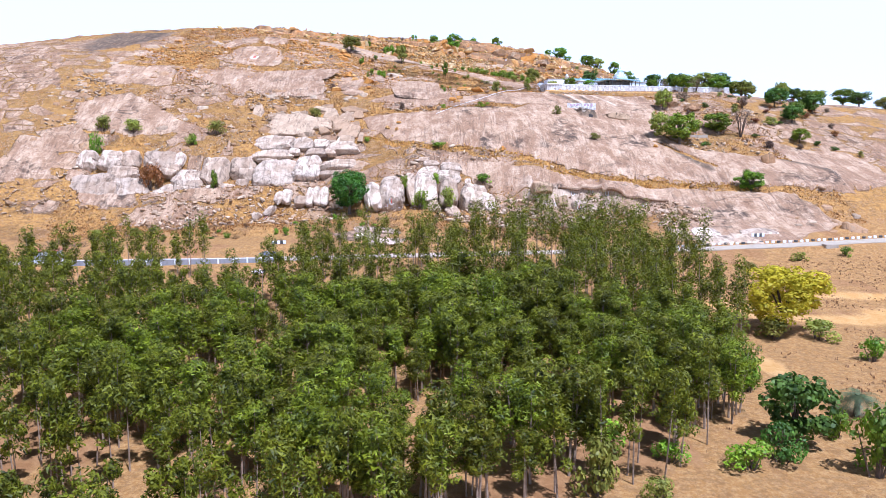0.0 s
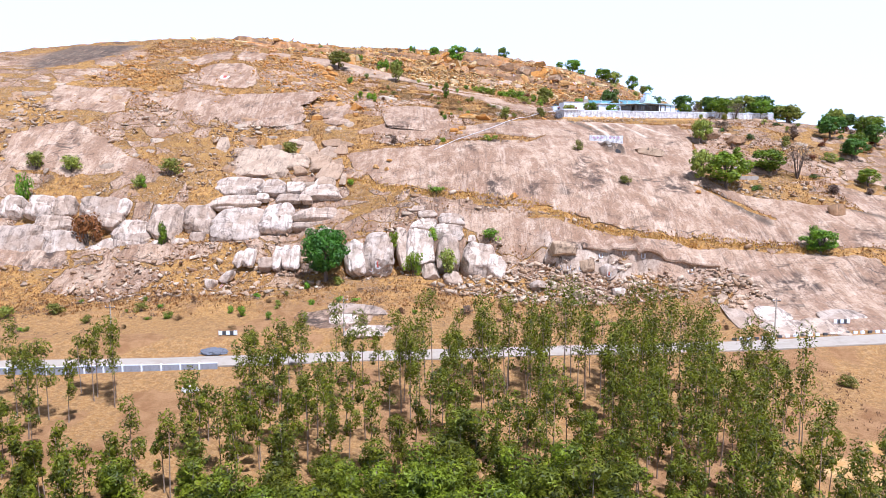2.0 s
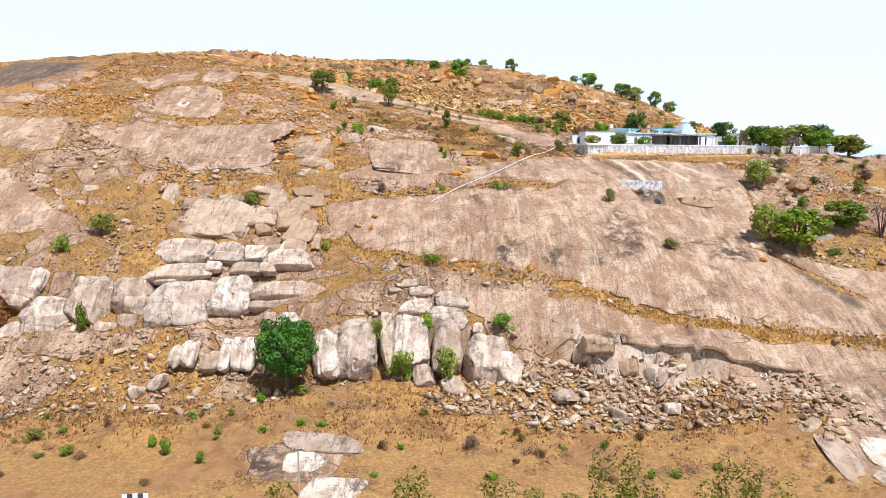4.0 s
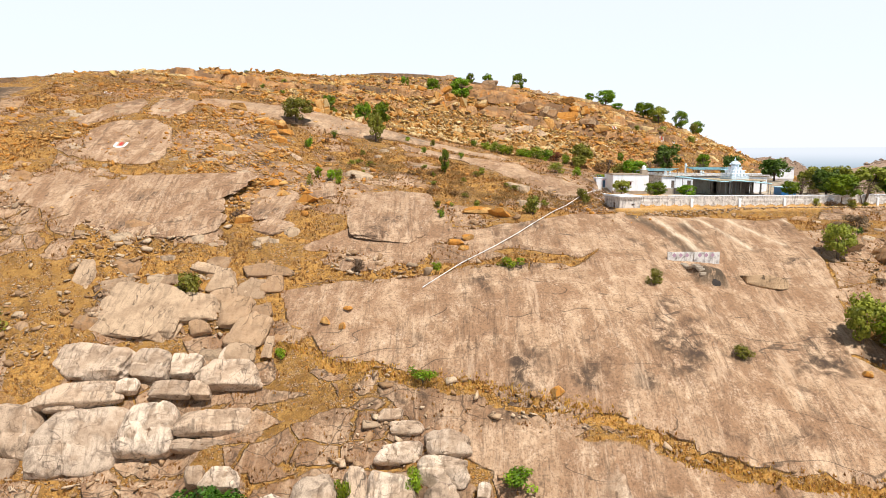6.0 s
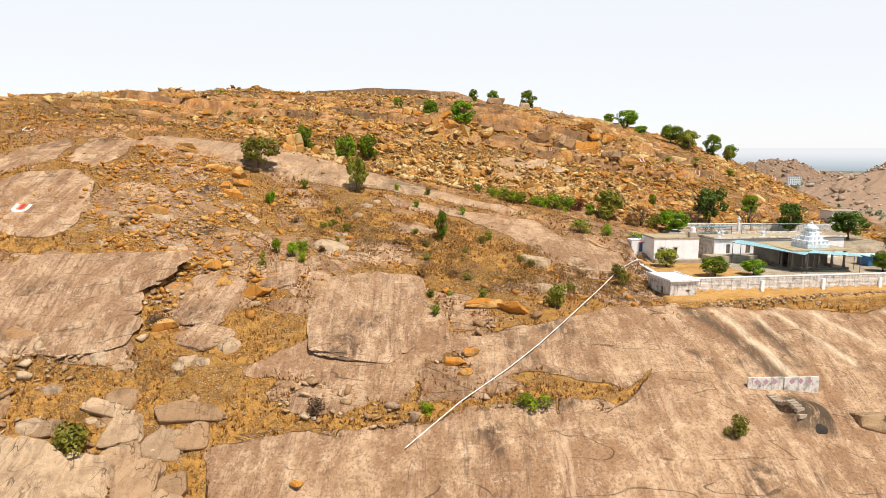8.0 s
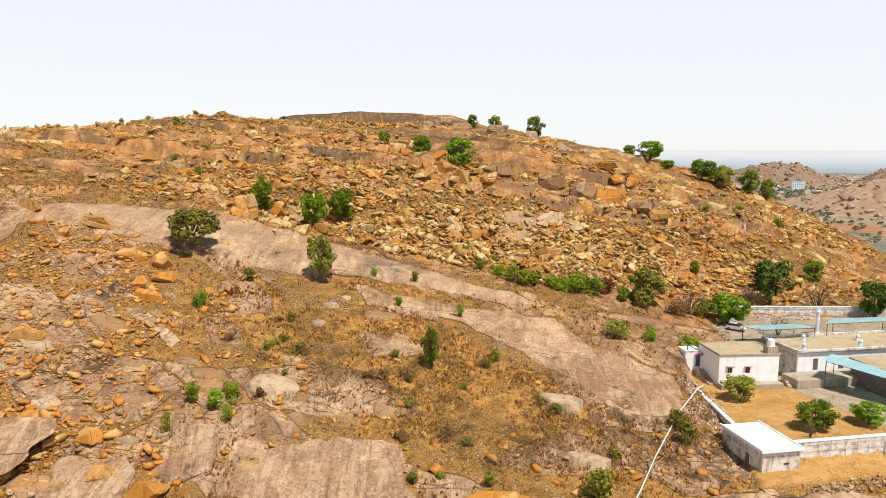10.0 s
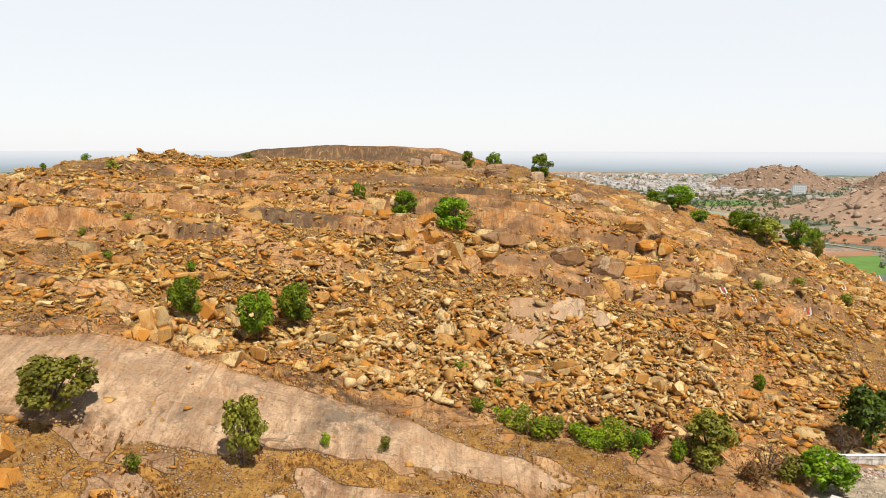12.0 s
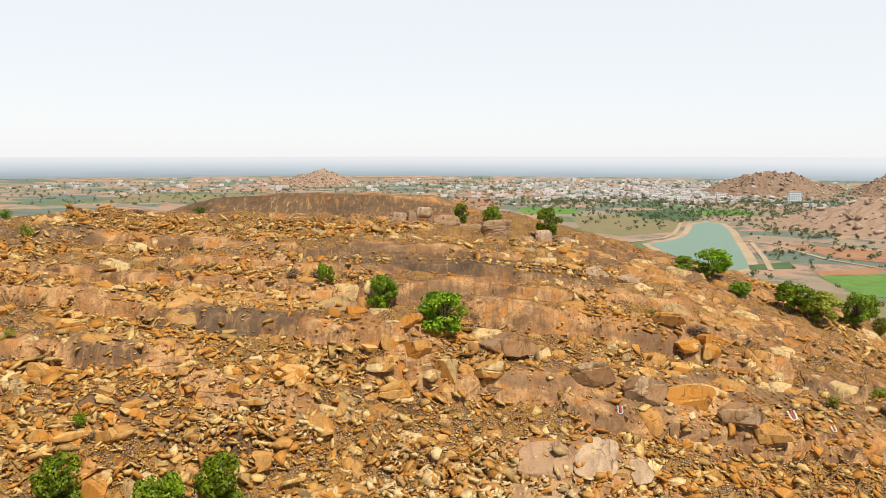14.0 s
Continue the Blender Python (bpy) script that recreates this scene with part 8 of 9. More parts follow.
def parapet_board():
    ob = thing("parapet_wall", pose(48.6, 280.4, 43.0, 0, 0, 6), "low grey parapet wall painted with pink diamonds", "wall")
    part("panel", box(0, 5.6, 0, 0.35, -1.6, 1.6, 0.04), OLD_WHITE, ob)
    part("panel", box(5.75, 11.4, 0, 0.35, -1.6, 1.55, 0.04), OLD_WHITE, ob)
    pink = plain_paint("pink_paint", (0.45, 0.27, 0.36), (0.4, 0.35, 0.4), 0.8, 0.5, 2)
    for x in (1.4, 2.8, 4.2, 7.0, 8.4, 9.8):
        bm = bmesh.new()
        vs = [bm.verts.new(p) for p in ((x - 0.5, -0.006, 0.9), (x, -0.006, 0.4), (x + 0.5, -0.006, 0.9), (x, -0.006, 1.4))]
        bm.faces.new(vs)
        part("diamond", bm, pink, ob)
    st = thing("rock_steps", pose(50.2, 279.0, 41.0, 0, 0, 20), "flight of rough steps cut beside the cave", "steps")
    for i in range(12):
        u, v = 1.6 - i * 0.16 * 0, -i * 0.55
        p = Matrix.Rotation(radians(20), 4, "Z") @ Vector((u, v, 0))
        z = float(height_at(50.2 + p.x, 279.0 + p.y)) - 41.0
        part("step", box(u - 0.7, u + 0.7, v - 0.25, v + 0.25, z - 0.3, z + 0.28, 0.03), CONCRETE, st)
    cave = thing("cave_mouth", pose(56.2, 273.9, float(height_at(56.2, 272.4)) - 0.1, 0, 0, 5), "dark lump painted as the shade of a cave mouth under a granite boulder", "cave")
    # no real opening: a solid lump, painted near black as the cave's shade
    bm = bmesh.new()
    bmesh.ops.create_icosphere(bm, subdivisions=3, radius=1)
    for q in bm.verts:
        q.co = Vector((q.co.x * 1.9, q.co.y * 0.9, max(q.co.z, -0.3) * 1.9)) * (1 + 0.12 * noise.noise(q.co * 2.1))
    part("hollow", bm, CAVE_SHADE, cave)


parapet_board()


# ---- road along the foot of the hill ----
ASPHALT = plain_paint("pale_road", (0.43, 0.365, 0.28), (0.30, 0.24, 0.17), 0.9, 0.6, 0.25)
KERB_DARK = plain_paint("dark_kerb", (0.06, 0.06, 0.06), (0.12, 0.1, 0.09), 0.8, 0.4, 2)
BAND_BLUE = plain_paint("grey_blue_wall", (0.31, 0.32, 0.35), (0.2, 0.2, 0.2), 0.8, 0.6, 1)


def along_road(step, lo, hi):
    xs = [p[0] for p in ROAD]
    out = []
    for u in np.arange(lo, hi, step):
        v = float(np.interp(u, xs, [p[1] for p in ROAD]))
        w = float(np.interp(u + 1, xs, [p[1] for p in ROAD]))
        d = Vector((1, w - v, 0)).normalized()
        out.append((Vector((u, v, float(base_height(u, v)) + 0.36)), d))
    return out


def road_strip():
    bm = bmesh.new()
    last = None
    for p, d in along_road(4, -380, 400):
        n = Vector((-d.y, d.x, 0))
        z = max(float(height_at((p + n * s).x, (p + n * s).y)) for s in (-3, 0, 3)) + 0.06
        pair = [bm.verts.new(Vector((*(p + n * s).to_2d(), z + (0.0 if abs(s) > 1 else 0.05)))) for s in (-3.3, 0, 3.3)]
        if last:
            for k in range(2):
                bm.faces.new((last[k], last[k + 1], pair[k + 1], pair[k]))
        last = pair
    me = bpy.data.meshes.new("road")
    bmesh.ops.recalc_face_normals(bm, faces=bm.faces)
    bmesh.ops.solidify(bm, geom=bm.faces[:], thickness=0.25)
    bm.to_mesh(me)
    bm.free()
    me.materials.append(ASPHALT)
    return tagged(new("road", me), "narrow pale concrete road along the foot of the hill", "road", kind="structure")


road_strip()
stone_mesh = {}
for k, mat in enumerate((WHITE, KERB_DARK)):
    me = bpy.data.meshes.new("kerb_stone")
    b = box(-0.45, 0.45, -0.18, 0.18, -0.3, 0.45, 0.04)
    b.to_mesh(me)
    b.free()
    me.materials.append(mat)
    stone_mesh[k] = me
for side, lo, hi in ((4.1, 62, 130),):
    for i, (p, d) in enumerate(along_road(1.7, lo, hi)):
        n = Vector((-d.y, d.x, 0))
        q = p + n * side
        ob = new("kerb_stone", stone_mesh[0 if i % 3 else 1])
        ob.matrix_basis = Matrix.LocRotScale((q.x, q.y, float(height_at(q.x, q.y)) + 0.1), Euler((0, 0, math.atan2(d.y, d.x) + 0.1 * math.sin(i * 7.1))), None)
        tagged(ob, "rough painted kerb stone beside the road", "kerb stone", "kerb stones")


def guard_wall(lo, hi):
    pts = along_road(3.4, lo, hi)
    ob = thing("guard_wall", pose(0, 0, 0), "low grey-blue roadside guard wall with short posts", "wall")
    for (p, d), (q, _) in zip(pts, pts[1:]):
        n = Vector((-d.y, d.x, 0)) * -4.2
        a, b = p + n, q + n
        m = Matrix.Translation(a) @ Matrix.Rotation(math.atan2(b.y - a.y, b.x - a.x), 4, "Z")
        run = (b - a).length
        part("panel", box(0.16, run - 0.16, -0.1, 0.1, -1.2, 0.85, 0.02), BAND_BLUE, ob, m=m)
        part("post", box(-0.155, 0.155, -0.16, 0.16, -1.2, 1.1, 0.02), WHITE, ob, m=m)
        part("rail", box(0.16, run - 0.16, -0.12, 0.12, 0.855, 0.98, 0.02), WHITE, ob, m=m)


guard_wall(-96, -40)


def road_sign(x, y):
    z = float(height_at(x, y))
    ob = thing("barrier", pose(x, y, z, 0, 0, 6), "striped black and white roadside barrier board", "barrier")
    for i in range(5):
        part("stripe", box(i * 0.75, i * 0.75 + 0.74, -0.06, 0.06, 0.3, 1.2, 0.02), KERB_DARK if i % 2 else WHITE, ob)
    for u in (0.3, 3.4):
        part("post", box(u - 0.08, u + 0.08, 0.07, 0.2, -0.3, 1.3), STEEL, ob)


road_sign(-45.5, 185.6)
road_sign(86.0, 195.2)


def electric_pole(x, y, h=8.0):
    z = float(height_at(x, y))
    ob = thing("electric_pole", pose(x, y, z, 0, 0, 8), "slim grey concrete electricity pole with a crossarm", "pole", "roadside poles")
    part("pole", tube([(0, 0, -0.6), (0, 0, h)], [0.17, 0.1], 8), CONCRETE, ob)
    arm = part("crossarm", box(-0.9, 0.9, -0.06, 0.06, h - 0.7, h - 0.58), STEEL, ob)
    for u in (-0.8, 0.0, 0.8):
        part("insulator", tube([(u, 0, h - 0.575), (u, 0, h - 0.35)], [0.06, 0.04], 6), WHITE, arm)


for x, y in ((71.2, 191.0), (-66.0, 182.4), (-20.0, 187.5), (132.0, 201.0), (-118.0, 178.5)):
    electric_pole(x, y)


def heap(x, y, w, h, mat, label):
    bm = bmesh.new()
    bmesh.ops.create_icosphere(bm, subdivisions=4, radius=1)
    for q in bm.verts:
        q.co *= 1 + 0.22 * noise.noise(q.co * 2.3) + 0.1 * noise.noise(q.co * 6.1)
        q.co = Vector((q.co.x * w / 2, q.co.y * w / 3, max(q.co.z, -0.1) * h))
    ob = thing("gravel_heap", pose(x, y, float(height_at(x, y)) - 0.05), label, "heap")
    part("heap", bm, mat, ob)


heap(-45.0, 180.6, 5.4, 0.9, plain_paint("blue_grey_gravel", (0.16, 0.165, 0.18), (0.07, 0.07, 0.08), 0.95, 0.8, 2.5), "heap of blue-grey gravel dumped beside the road")
heap(-43.5, 163.0, 3.0, 1.0, plain_paint("white_sand", (0.6, 0.57, 0.53), (0.4, 0.36, 0.3), 0.95, 0.6, 2.5), "small heap of white rubble below the road wall")
hut = thing("hut", pose(-101.0, 171.0, float(height_at(-101, 171)) - 0.2, 0, 0, 6), "small white roadside hut with a red tiled roof", "hut")
part("wall", box(0, 6, 0, 4, 0, 3.0, 0.03), WHITE, hut)
part("roof", box(-0.4, 6.4, -0.4, 4.4, 3.004, 3.2, 0.05), plain_paint("red_tiles", (0.32, 0.10, 0.06), (0.2, 0.07, 0.05), 0.8, 0.5, 2), hut)
part("door", box(2.5, 3.4, -0.05, -0.004, 0.1, 2.1), DARK_STONE, hut)
shed = thing("shed", pose(101.0, 184.2, float(height_at(101, 184)) - 0.1, 0, 0, 8), "small grey concrete culvert box beside the road", "shed")
part("box", box(0, 3.6, 0, 2.0, -0.5, 1.4, 0.05), CONCRETE, shed)


# ---- the far plain ----
def sheet(name, outline, z, mat, label, category, rows=1):
    bm = bmesh.new()
    bm.faces.new([bm.verts.new((x, y, z)) for x, y in outline])
    bmesh.ops.recalc_face_normals(bm, faces=bm.faces)
    for f in bm.faces:
        if f.normal.z < 0:
            f.normal_flip()
    me = bpy.data.meshes.new(name)
    bm.to_mesh(me)
    bm.free()
    me.materials.append(mat)
    return tagged(new(name, me), label, category, kind="structure")


def strip(name, line, width, z, mat, label):
    left, right = [], []
    pts = [Vector((*p, 0)) for p in line]
    for i, p in enumerate(pts):
        d = (pts[min(i + 1, len(pts) - 1)] - pts[max(i - 1, 0)]).normalized()
        n = Vector((-d.y, d.x, 0)) * width / 2
        left.append((p + n).to_2d())
        right.append((p - n).to_2d())
    return sheet(name, [tuple(v) for v in left + right[::-1]], z, mat, label, "road")


def crop_material(name, a, b, scale=0.03, rows=0.0):
    m, t, sh = material(name)
    v = coords(t)
    c = blend(t, between(t, noise_tex(t, v, scale, 6, 0.7), 0.35, 0.65), a, b)
    c = blend(t, times(t, between(t, noise_tex(t, v, scale * 12, 4, 0.7), 0.5, 0.7), 0.5), c, tuple(k * 0.6 for k in a))
    t.links.new(c, sh.inputs["Base Color"])
    sh.inputs["Roughness"].default_value = 0.95
    return m


CROP_GREEN = crop_material("green_crop", (0.09, 0.20, 0.035), (0.13, 0.27, 0.05))
CROP_DARK = crop_material("dark_crop", (0.05, 0.10, 0.04), (0.08, 0.14, 0.06))
FALLOW = crop_material("fallow", (0.24, 0.19, 0.10), (0.19, 0.20, 0.09), 0.015)
RED_SOIL = crop_material("red_soil", (0.32, 0.15, 0.075), (0.38, 0.21, 0.12))
DUST = crop_material("dust_track", (0.46, 0.36, 0.25), (0.40, 0.30, 0.19))
m, t, sh = material("green_lake")
water = noise_tex(t, coords(t), 0.02, 4)
t.links.new(blend(t, water, (0.10, 0.21, 0.13), (0.13, 0.25, 0.16)), sh.inputs["Base Color"])
sh.inputs["Roughness"].default_value = 0.3
sh.inputs["Specular IOR Level"].default_value = 0.25
bump(t, sh, noise_tex(t, coords(t), 0.6, 4), 0.05, 0.1)
LAKE = m
sheet("lake_bank", ((318, 1376), (376, 1434), (415, 1490), (455, 1580), (500, 1692), (556, 1745), (577, 1694), (542, 1556), (497, 1428), (433, 1240), (394, 1138), (350, 1116), (322, 1168), (314, 1268)), PLAIN + 0.25, DUST, "sandy bank round the lake", "bank")
sheet("lake", ((330, 1376), (385, 1425), (425, 1483), (465, 1575), (510, 1682), (558, 1730), (565, 1690), (530, 1560), (485, 1432), (421, 1245), (386, 1151), (352, 1130), (334, 1171), (326, 1268)), PLAIN + 0.6, LAKE, "still green lake between fields", "lake")
for outline, mat, words in (
    (((440, 1094), (530, 1112), (462, 980), (420, 975)), CROP_GREEN, "bright green crop field"),
    (((391, 1172), (459, 1200), (444, 1150), (381, 1136)), CROP_DARK, "dark green crop field"),
    (((464, 1991), (592, 2028), (597, 1872), (541, 1758), (443, 1787)), CROP_DARK, "dark green crop field"),
    (((292, 1815), (455, 1940), (440, 1785), (520, 1750), (428, 1550), (318, 1480), (262, 1539)), FALLOW, "fallow field with green patches"),
    (((453, 1127), (555, 1160), (522, 1110), (445, 1098)), RED_SOIL, "bare red-soil field"),
    (((540, 1380), (660, 1300), (600, 1180), (540, 1240)), RED_SOIL, "bare red-soil field"),
    (((560, 1140), (640, 1200), (640, 1020), (560, 1000)), FALLOW, "fallow field with green patches"),
    (((330, 1120), (430, 960), (360, 800), (260, 900), (250, 1060)), FALLOW, "fallow field with green patches"),
    (((610, 2030), (760, 2060), (740, 1880), (600, 1870)), CROP_GREEN, "bright green crop field"),
    (((200, 2050), (340, 2080), (330, 1900), (200, 1880)), CROP_GREEN, "bright green crop field"),
    (((-120, 2300), (160, 2350), (180, 2120), (-100, 2080)), RED_SOIL, "bare red-soil field"),
    (((100, 2800), (420, 2850), (400, 2500), (120, 2450)), RED_SOIL, "bare red-soil field"),
    (((-900, 2500), (-500, 2600), (-520, 2200), (-900, 2150)), FALLOW, "fallow field with green patches"),
    (((-500, 2000), (-260, 2040), (-250, 1750), (-480, 1700)), RED_SOIL, "bare red-soil field"),
):
    sheet("field", outline, PLAIN + 0.35, mat, words + " on the far plain", "field")
for line in (((483, 1424), (522, 1377), (521, 1230), (552, 1141), (700, 1040)), ((506, 1424), (444, 1238), (404, 1132)), ((593, 1419), (666, 1328), (820, 1260)), ((300, 1390), (372, 1446), (408, 1500), (446, 1588), (490, 1700), (520, 1760))):
    strip("dirt_road", line, 7, PLAIN + 0.8, DUST, "pale dusty track across the plain")


def far_hill(cx, cy, rx, ry, high, seed, label):
    """A rocky hill on the plain, boulders and all, as one rough mound."""
    n = 64
    u = np.linspace(-1, 1, n)
    gx, gy = np.meshgrid(cx + u * rx, cy + u * ry)
    r = np.hypot((gx - cx) / rx, (gy - cy) / ry)
    bulk = np.clip(1 - r * r, 0, 1) ** 1.4
    rough_ = 1 + 0.45 * fbm(gx, gy, rx * 0.5, 4, seed)
    luck, rim = cells(gx, gy, rx / 16, ry / 16, seed)
    z = PLAIN - 3 + high * bulk * rough_ + (luck - 0.3) * high * 0.13 * np.sqrt(bulk) - 0.05 * high * (1 - ramp(rim, 0, 0.2)) * np.sqrt(bulk)
    ob = new("far_hill", grid_mesh("far_hill", cx + u * rx, cy + u * ry, z, HILL_ROCK))
    rng = np.random.default_rng(seed)
    a, q = rng.uniform(0, math.tau, 900), np.sqrt(rng.uniform(0, 0.97, 900))
    bx, by = cx + rx * q * np.cos(a), cy + ry * q * np.sin(a)
    i, j = np.clip(((bx - cx) / rx + 1) / 2 * (n - 1), 0, n - 1).round().astype(int), np.clip(((by - cy) / ry + 1) / 2 * (n - 1), 0, n - 1).round().astype(int)
    rubble("far_boulders", rng, bx, by, sizes(rng, 900, 3.5, 14.0, 1.6), HILL_STONE, "weathered boulders strewn over a far hill", level=z[j, i])
    ob.data.polygons.foreach_set("use_smooth", [False] * len(ob.data.polygons))
    return tagged(ob, label, "hill", kind="structure")


HILL_ROCK = rock_material("far_hill_rock", (0.40, 0.28, 0.20), (0.29, 0.195, 0.135), (0.16, 0.125, 0.09))
HILL_STONE = rock_material("far_hill_stone", (0.58, 0.47, 0.38), (0.38, 0.27, 0.195), (0.17, 0.135, 0.105))
far_hill(1120, 2720, 230, 230, 78, 3, "bare boulder-strewn hill beyond the town")
far_hill(1330, 2850, 160, 180, 42, 4, "bare boulder-strewn hill beyond the town")
far_hill(1620, 2620, 260, 260, 76, 5, "bare boulder-strewn hill beyond the town")
far_hill(1060, 1640, 430, 285, 86, 6, "long brown boulder-strewn hill beyond the fields")
far_hill(1500, 2050, 420, 330, 105, 7, "long brown boulder-strewn hill beyond the fields")
far_hill(-480, 3150, 170, 200, 56, 8, "small rocky hill far out on the plain")

TOWN_WALLS = rock_material("town_walls", (0.74, 0.74, 0.74), (0.55, 0.52, 0.50), (0.42, 0.40, 0.40), 0, 0.3)


def town():
    rng = np.random.default_rng(77)
    verts = []
    base = np.array([(-1, -1, 0), (1, -1, 0), (1, 1, 0), (-1, 1, 0), (-1, -1, 1), (1, -1, 1), (1, 1, 1), (-1, 1, 1)], float)
    quads = ((0, 1, 5, 4), (1, 2, 6, 5), (2, 3, 7, 6), (3, 0, 4, 7), (4, 5, 6, 7))
    cores = ((720, 2600, 210, 190, 330), (980, 2900, 200, 170, 200), (480, 2900, 230, 200, 130), (300, 2500, 200, 160, 50), (820, 3300, 420, 260, 260), (-200, 3200, 700, 240, 110), (-1000, 3000, 500, 300, 60), (1250, 3250, 300, 200, 60))
    for cx, cy, sx, sy, n in cores:
        for _ in range(n):
            x, y = cx + rng.normal() * sx, cy + rng.normal() * sy
            if np.hypot(x, y) > 3600:
                continue
            w, d, h = rng.uniform(4, 11), rng.uniform(4, 9), rng.uniform(3.5, 10)
            a = rng.uniform(-0.3, 0.3)
            p = base * (w, d, h)
            p = np.stack([p[:, 0] * math.cos(a) - p[:, 1] * math.sin(a), p[:, 0] * math.sin(a) + p[:, 1] * math.cos(a), p[:, 2]], -1) + (x, y, float(base_height(x, y)) - 0.3)
            verts.append(p)
    v = np.concatenate(verts)
    f = [tuple(8 * i + k for k in q) for i in range(len(verts)) for q in quads]
    me = mesh_from("town", v.tolist(), f, (TOWN_WALLS,))
    tagged(new("town", me), "far town of small white flat-roofed houses", "town", kind="stuff")


town()


def apartment(x, y, w, d, h, floors, bays):
    ob = thing("apartment_building", pose(x, y, PLAIN, 0, 0, -12), "white apartment block with rows of dark windows", "building")
    part("wall", box(0, w, 0, d, 0, h, 0.1), WHITE, ob)
    part("roof", box(-0.5, w + 0.5, -0.5, d + 0.5, h + 0.01, h + 0.9, 0.1), CONCRETE, ob)
    for i in range(floors):
        for k in range(bays):
            u, v = (k + 0.3) * w / bays, (i + 0.35) * h / floors
            part("window", box(u, u + w / bays * 0.45, -0.25, -0.02, v, v + h / floors * 0.4), GLASS_DARK, ob)


apartment(1010, 2318, 36, 16, 30, 6, 6)
apartment(700, 2360, 40, 16, 17, 3, 7)
apartment(880, 2520, 30, 16, 14, 3, 5)


def far_trees():
    rng = np.random.default_rng(9)
    out = []
    groves = ((600, 1700, 90, 110, 90), (660, 1900, 140, 120, 190), (820, 2150, 220, 160, 260), (1050, 2300, 160, 100, 70), (520, 2350, 220, 120, 120), (300, 2150, 160, 120, 70), (420, 2300, 60, 40, 40), (650, 1500, 60, 60, 20), (560, 1200, 120, 140, 26), (700, 1300, 160, 160, 22), (800, 2700, 420, 300, 330), (-300, 2700, 700, 320, 260), (-1000, 2500, 500, 400, 220), (300, 3100, 500, 200, 190), (450, 1040, 60, 60, 9), (560, 1000, 60, 100, 10), (500, 1850, 120, 40, 50), (380, 1700, 40, 60, 20), (620, 1500, 60, 140, 50), (560, 1260, 90, 40, 24), (250, 2250, 400, 60, 90))
    for cx, cy, sx, sy, n in groves:
        for _ in range(int(n * (1.7 if cy > 1950 else 0.9))):
            x, y = cx + rng.normal() * sx, cy + rng.normal() * sy
            if np.hypot(x, y) > 3600 or np.hypot(x, y) < 700:
                continue
            if zone(np.array([x]), np.array([y]), ((495, 1705), (570, 1760), (590, 1690), (552, 1560), (508, 1420), (415, 1160), (350, 1100), (305, 1180), (300, 1400), (430, 1540)), 8)[0] > 0.3:
                continue
            s = rng.uniform(3.5, 8)
            z = float(base_height(x, y))
            c = [(x + rng.normal() * s * 0.3, y + rng.normal() * s * 0.3, z + s * rng.uniform(0.3, 0.8)) for _ in range(4)]
            out.append(leaf_quads(rng, c, [(s * 0.45, s * 0.45, s * 0.38)] * 4, 20, s * 0.5, s * 0.4))
    # leaf colours lifted and blued to paint haze over the groves
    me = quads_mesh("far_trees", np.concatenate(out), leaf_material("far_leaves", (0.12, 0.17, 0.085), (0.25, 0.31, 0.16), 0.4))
    tagged(new("far_trees", me), "groves of green trees across the plain, haze painted into their pale leaves", "woods", kind="stuff")


far_trees()


def backdrop():
    """The last hazy miles, far behind everything else."""
    m, t, sh = material("far_haze")
    g = put(t, "ShaderNodeTexCoord")
    sep = put(t, "ShaderNodeSeparateXYZ", [("Vector", g.outputs["Object"])])
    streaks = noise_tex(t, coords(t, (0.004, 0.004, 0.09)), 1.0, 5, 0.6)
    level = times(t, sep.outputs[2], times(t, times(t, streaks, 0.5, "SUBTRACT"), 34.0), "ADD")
    # haze painted into a glowing colour, paler towards the top
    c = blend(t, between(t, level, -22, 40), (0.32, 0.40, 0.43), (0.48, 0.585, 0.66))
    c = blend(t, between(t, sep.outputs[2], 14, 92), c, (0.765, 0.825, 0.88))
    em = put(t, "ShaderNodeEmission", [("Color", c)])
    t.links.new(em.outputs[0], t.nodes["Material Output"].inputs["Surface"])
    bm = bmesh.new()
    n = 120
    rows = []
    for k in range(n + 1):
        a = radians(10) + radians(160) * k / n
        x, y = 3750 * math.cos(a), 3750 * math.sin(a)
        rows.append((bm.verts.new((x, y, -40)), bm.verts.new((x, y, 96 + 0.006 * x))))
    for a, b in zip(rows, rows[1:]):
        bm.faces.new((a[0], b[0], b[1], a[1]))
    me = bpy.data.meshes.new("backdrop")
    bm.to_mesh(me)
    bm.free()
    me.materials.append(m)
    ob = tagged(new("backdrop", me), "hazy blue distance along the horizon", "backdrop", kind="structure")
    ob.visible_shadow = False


backdrop()


# ---- dry grass ----
STRAW_LEAF = leaf_material("dry_grass", (0.36, 0.20, 0.05), (0.66, 0.42, 0.12), 0.5)


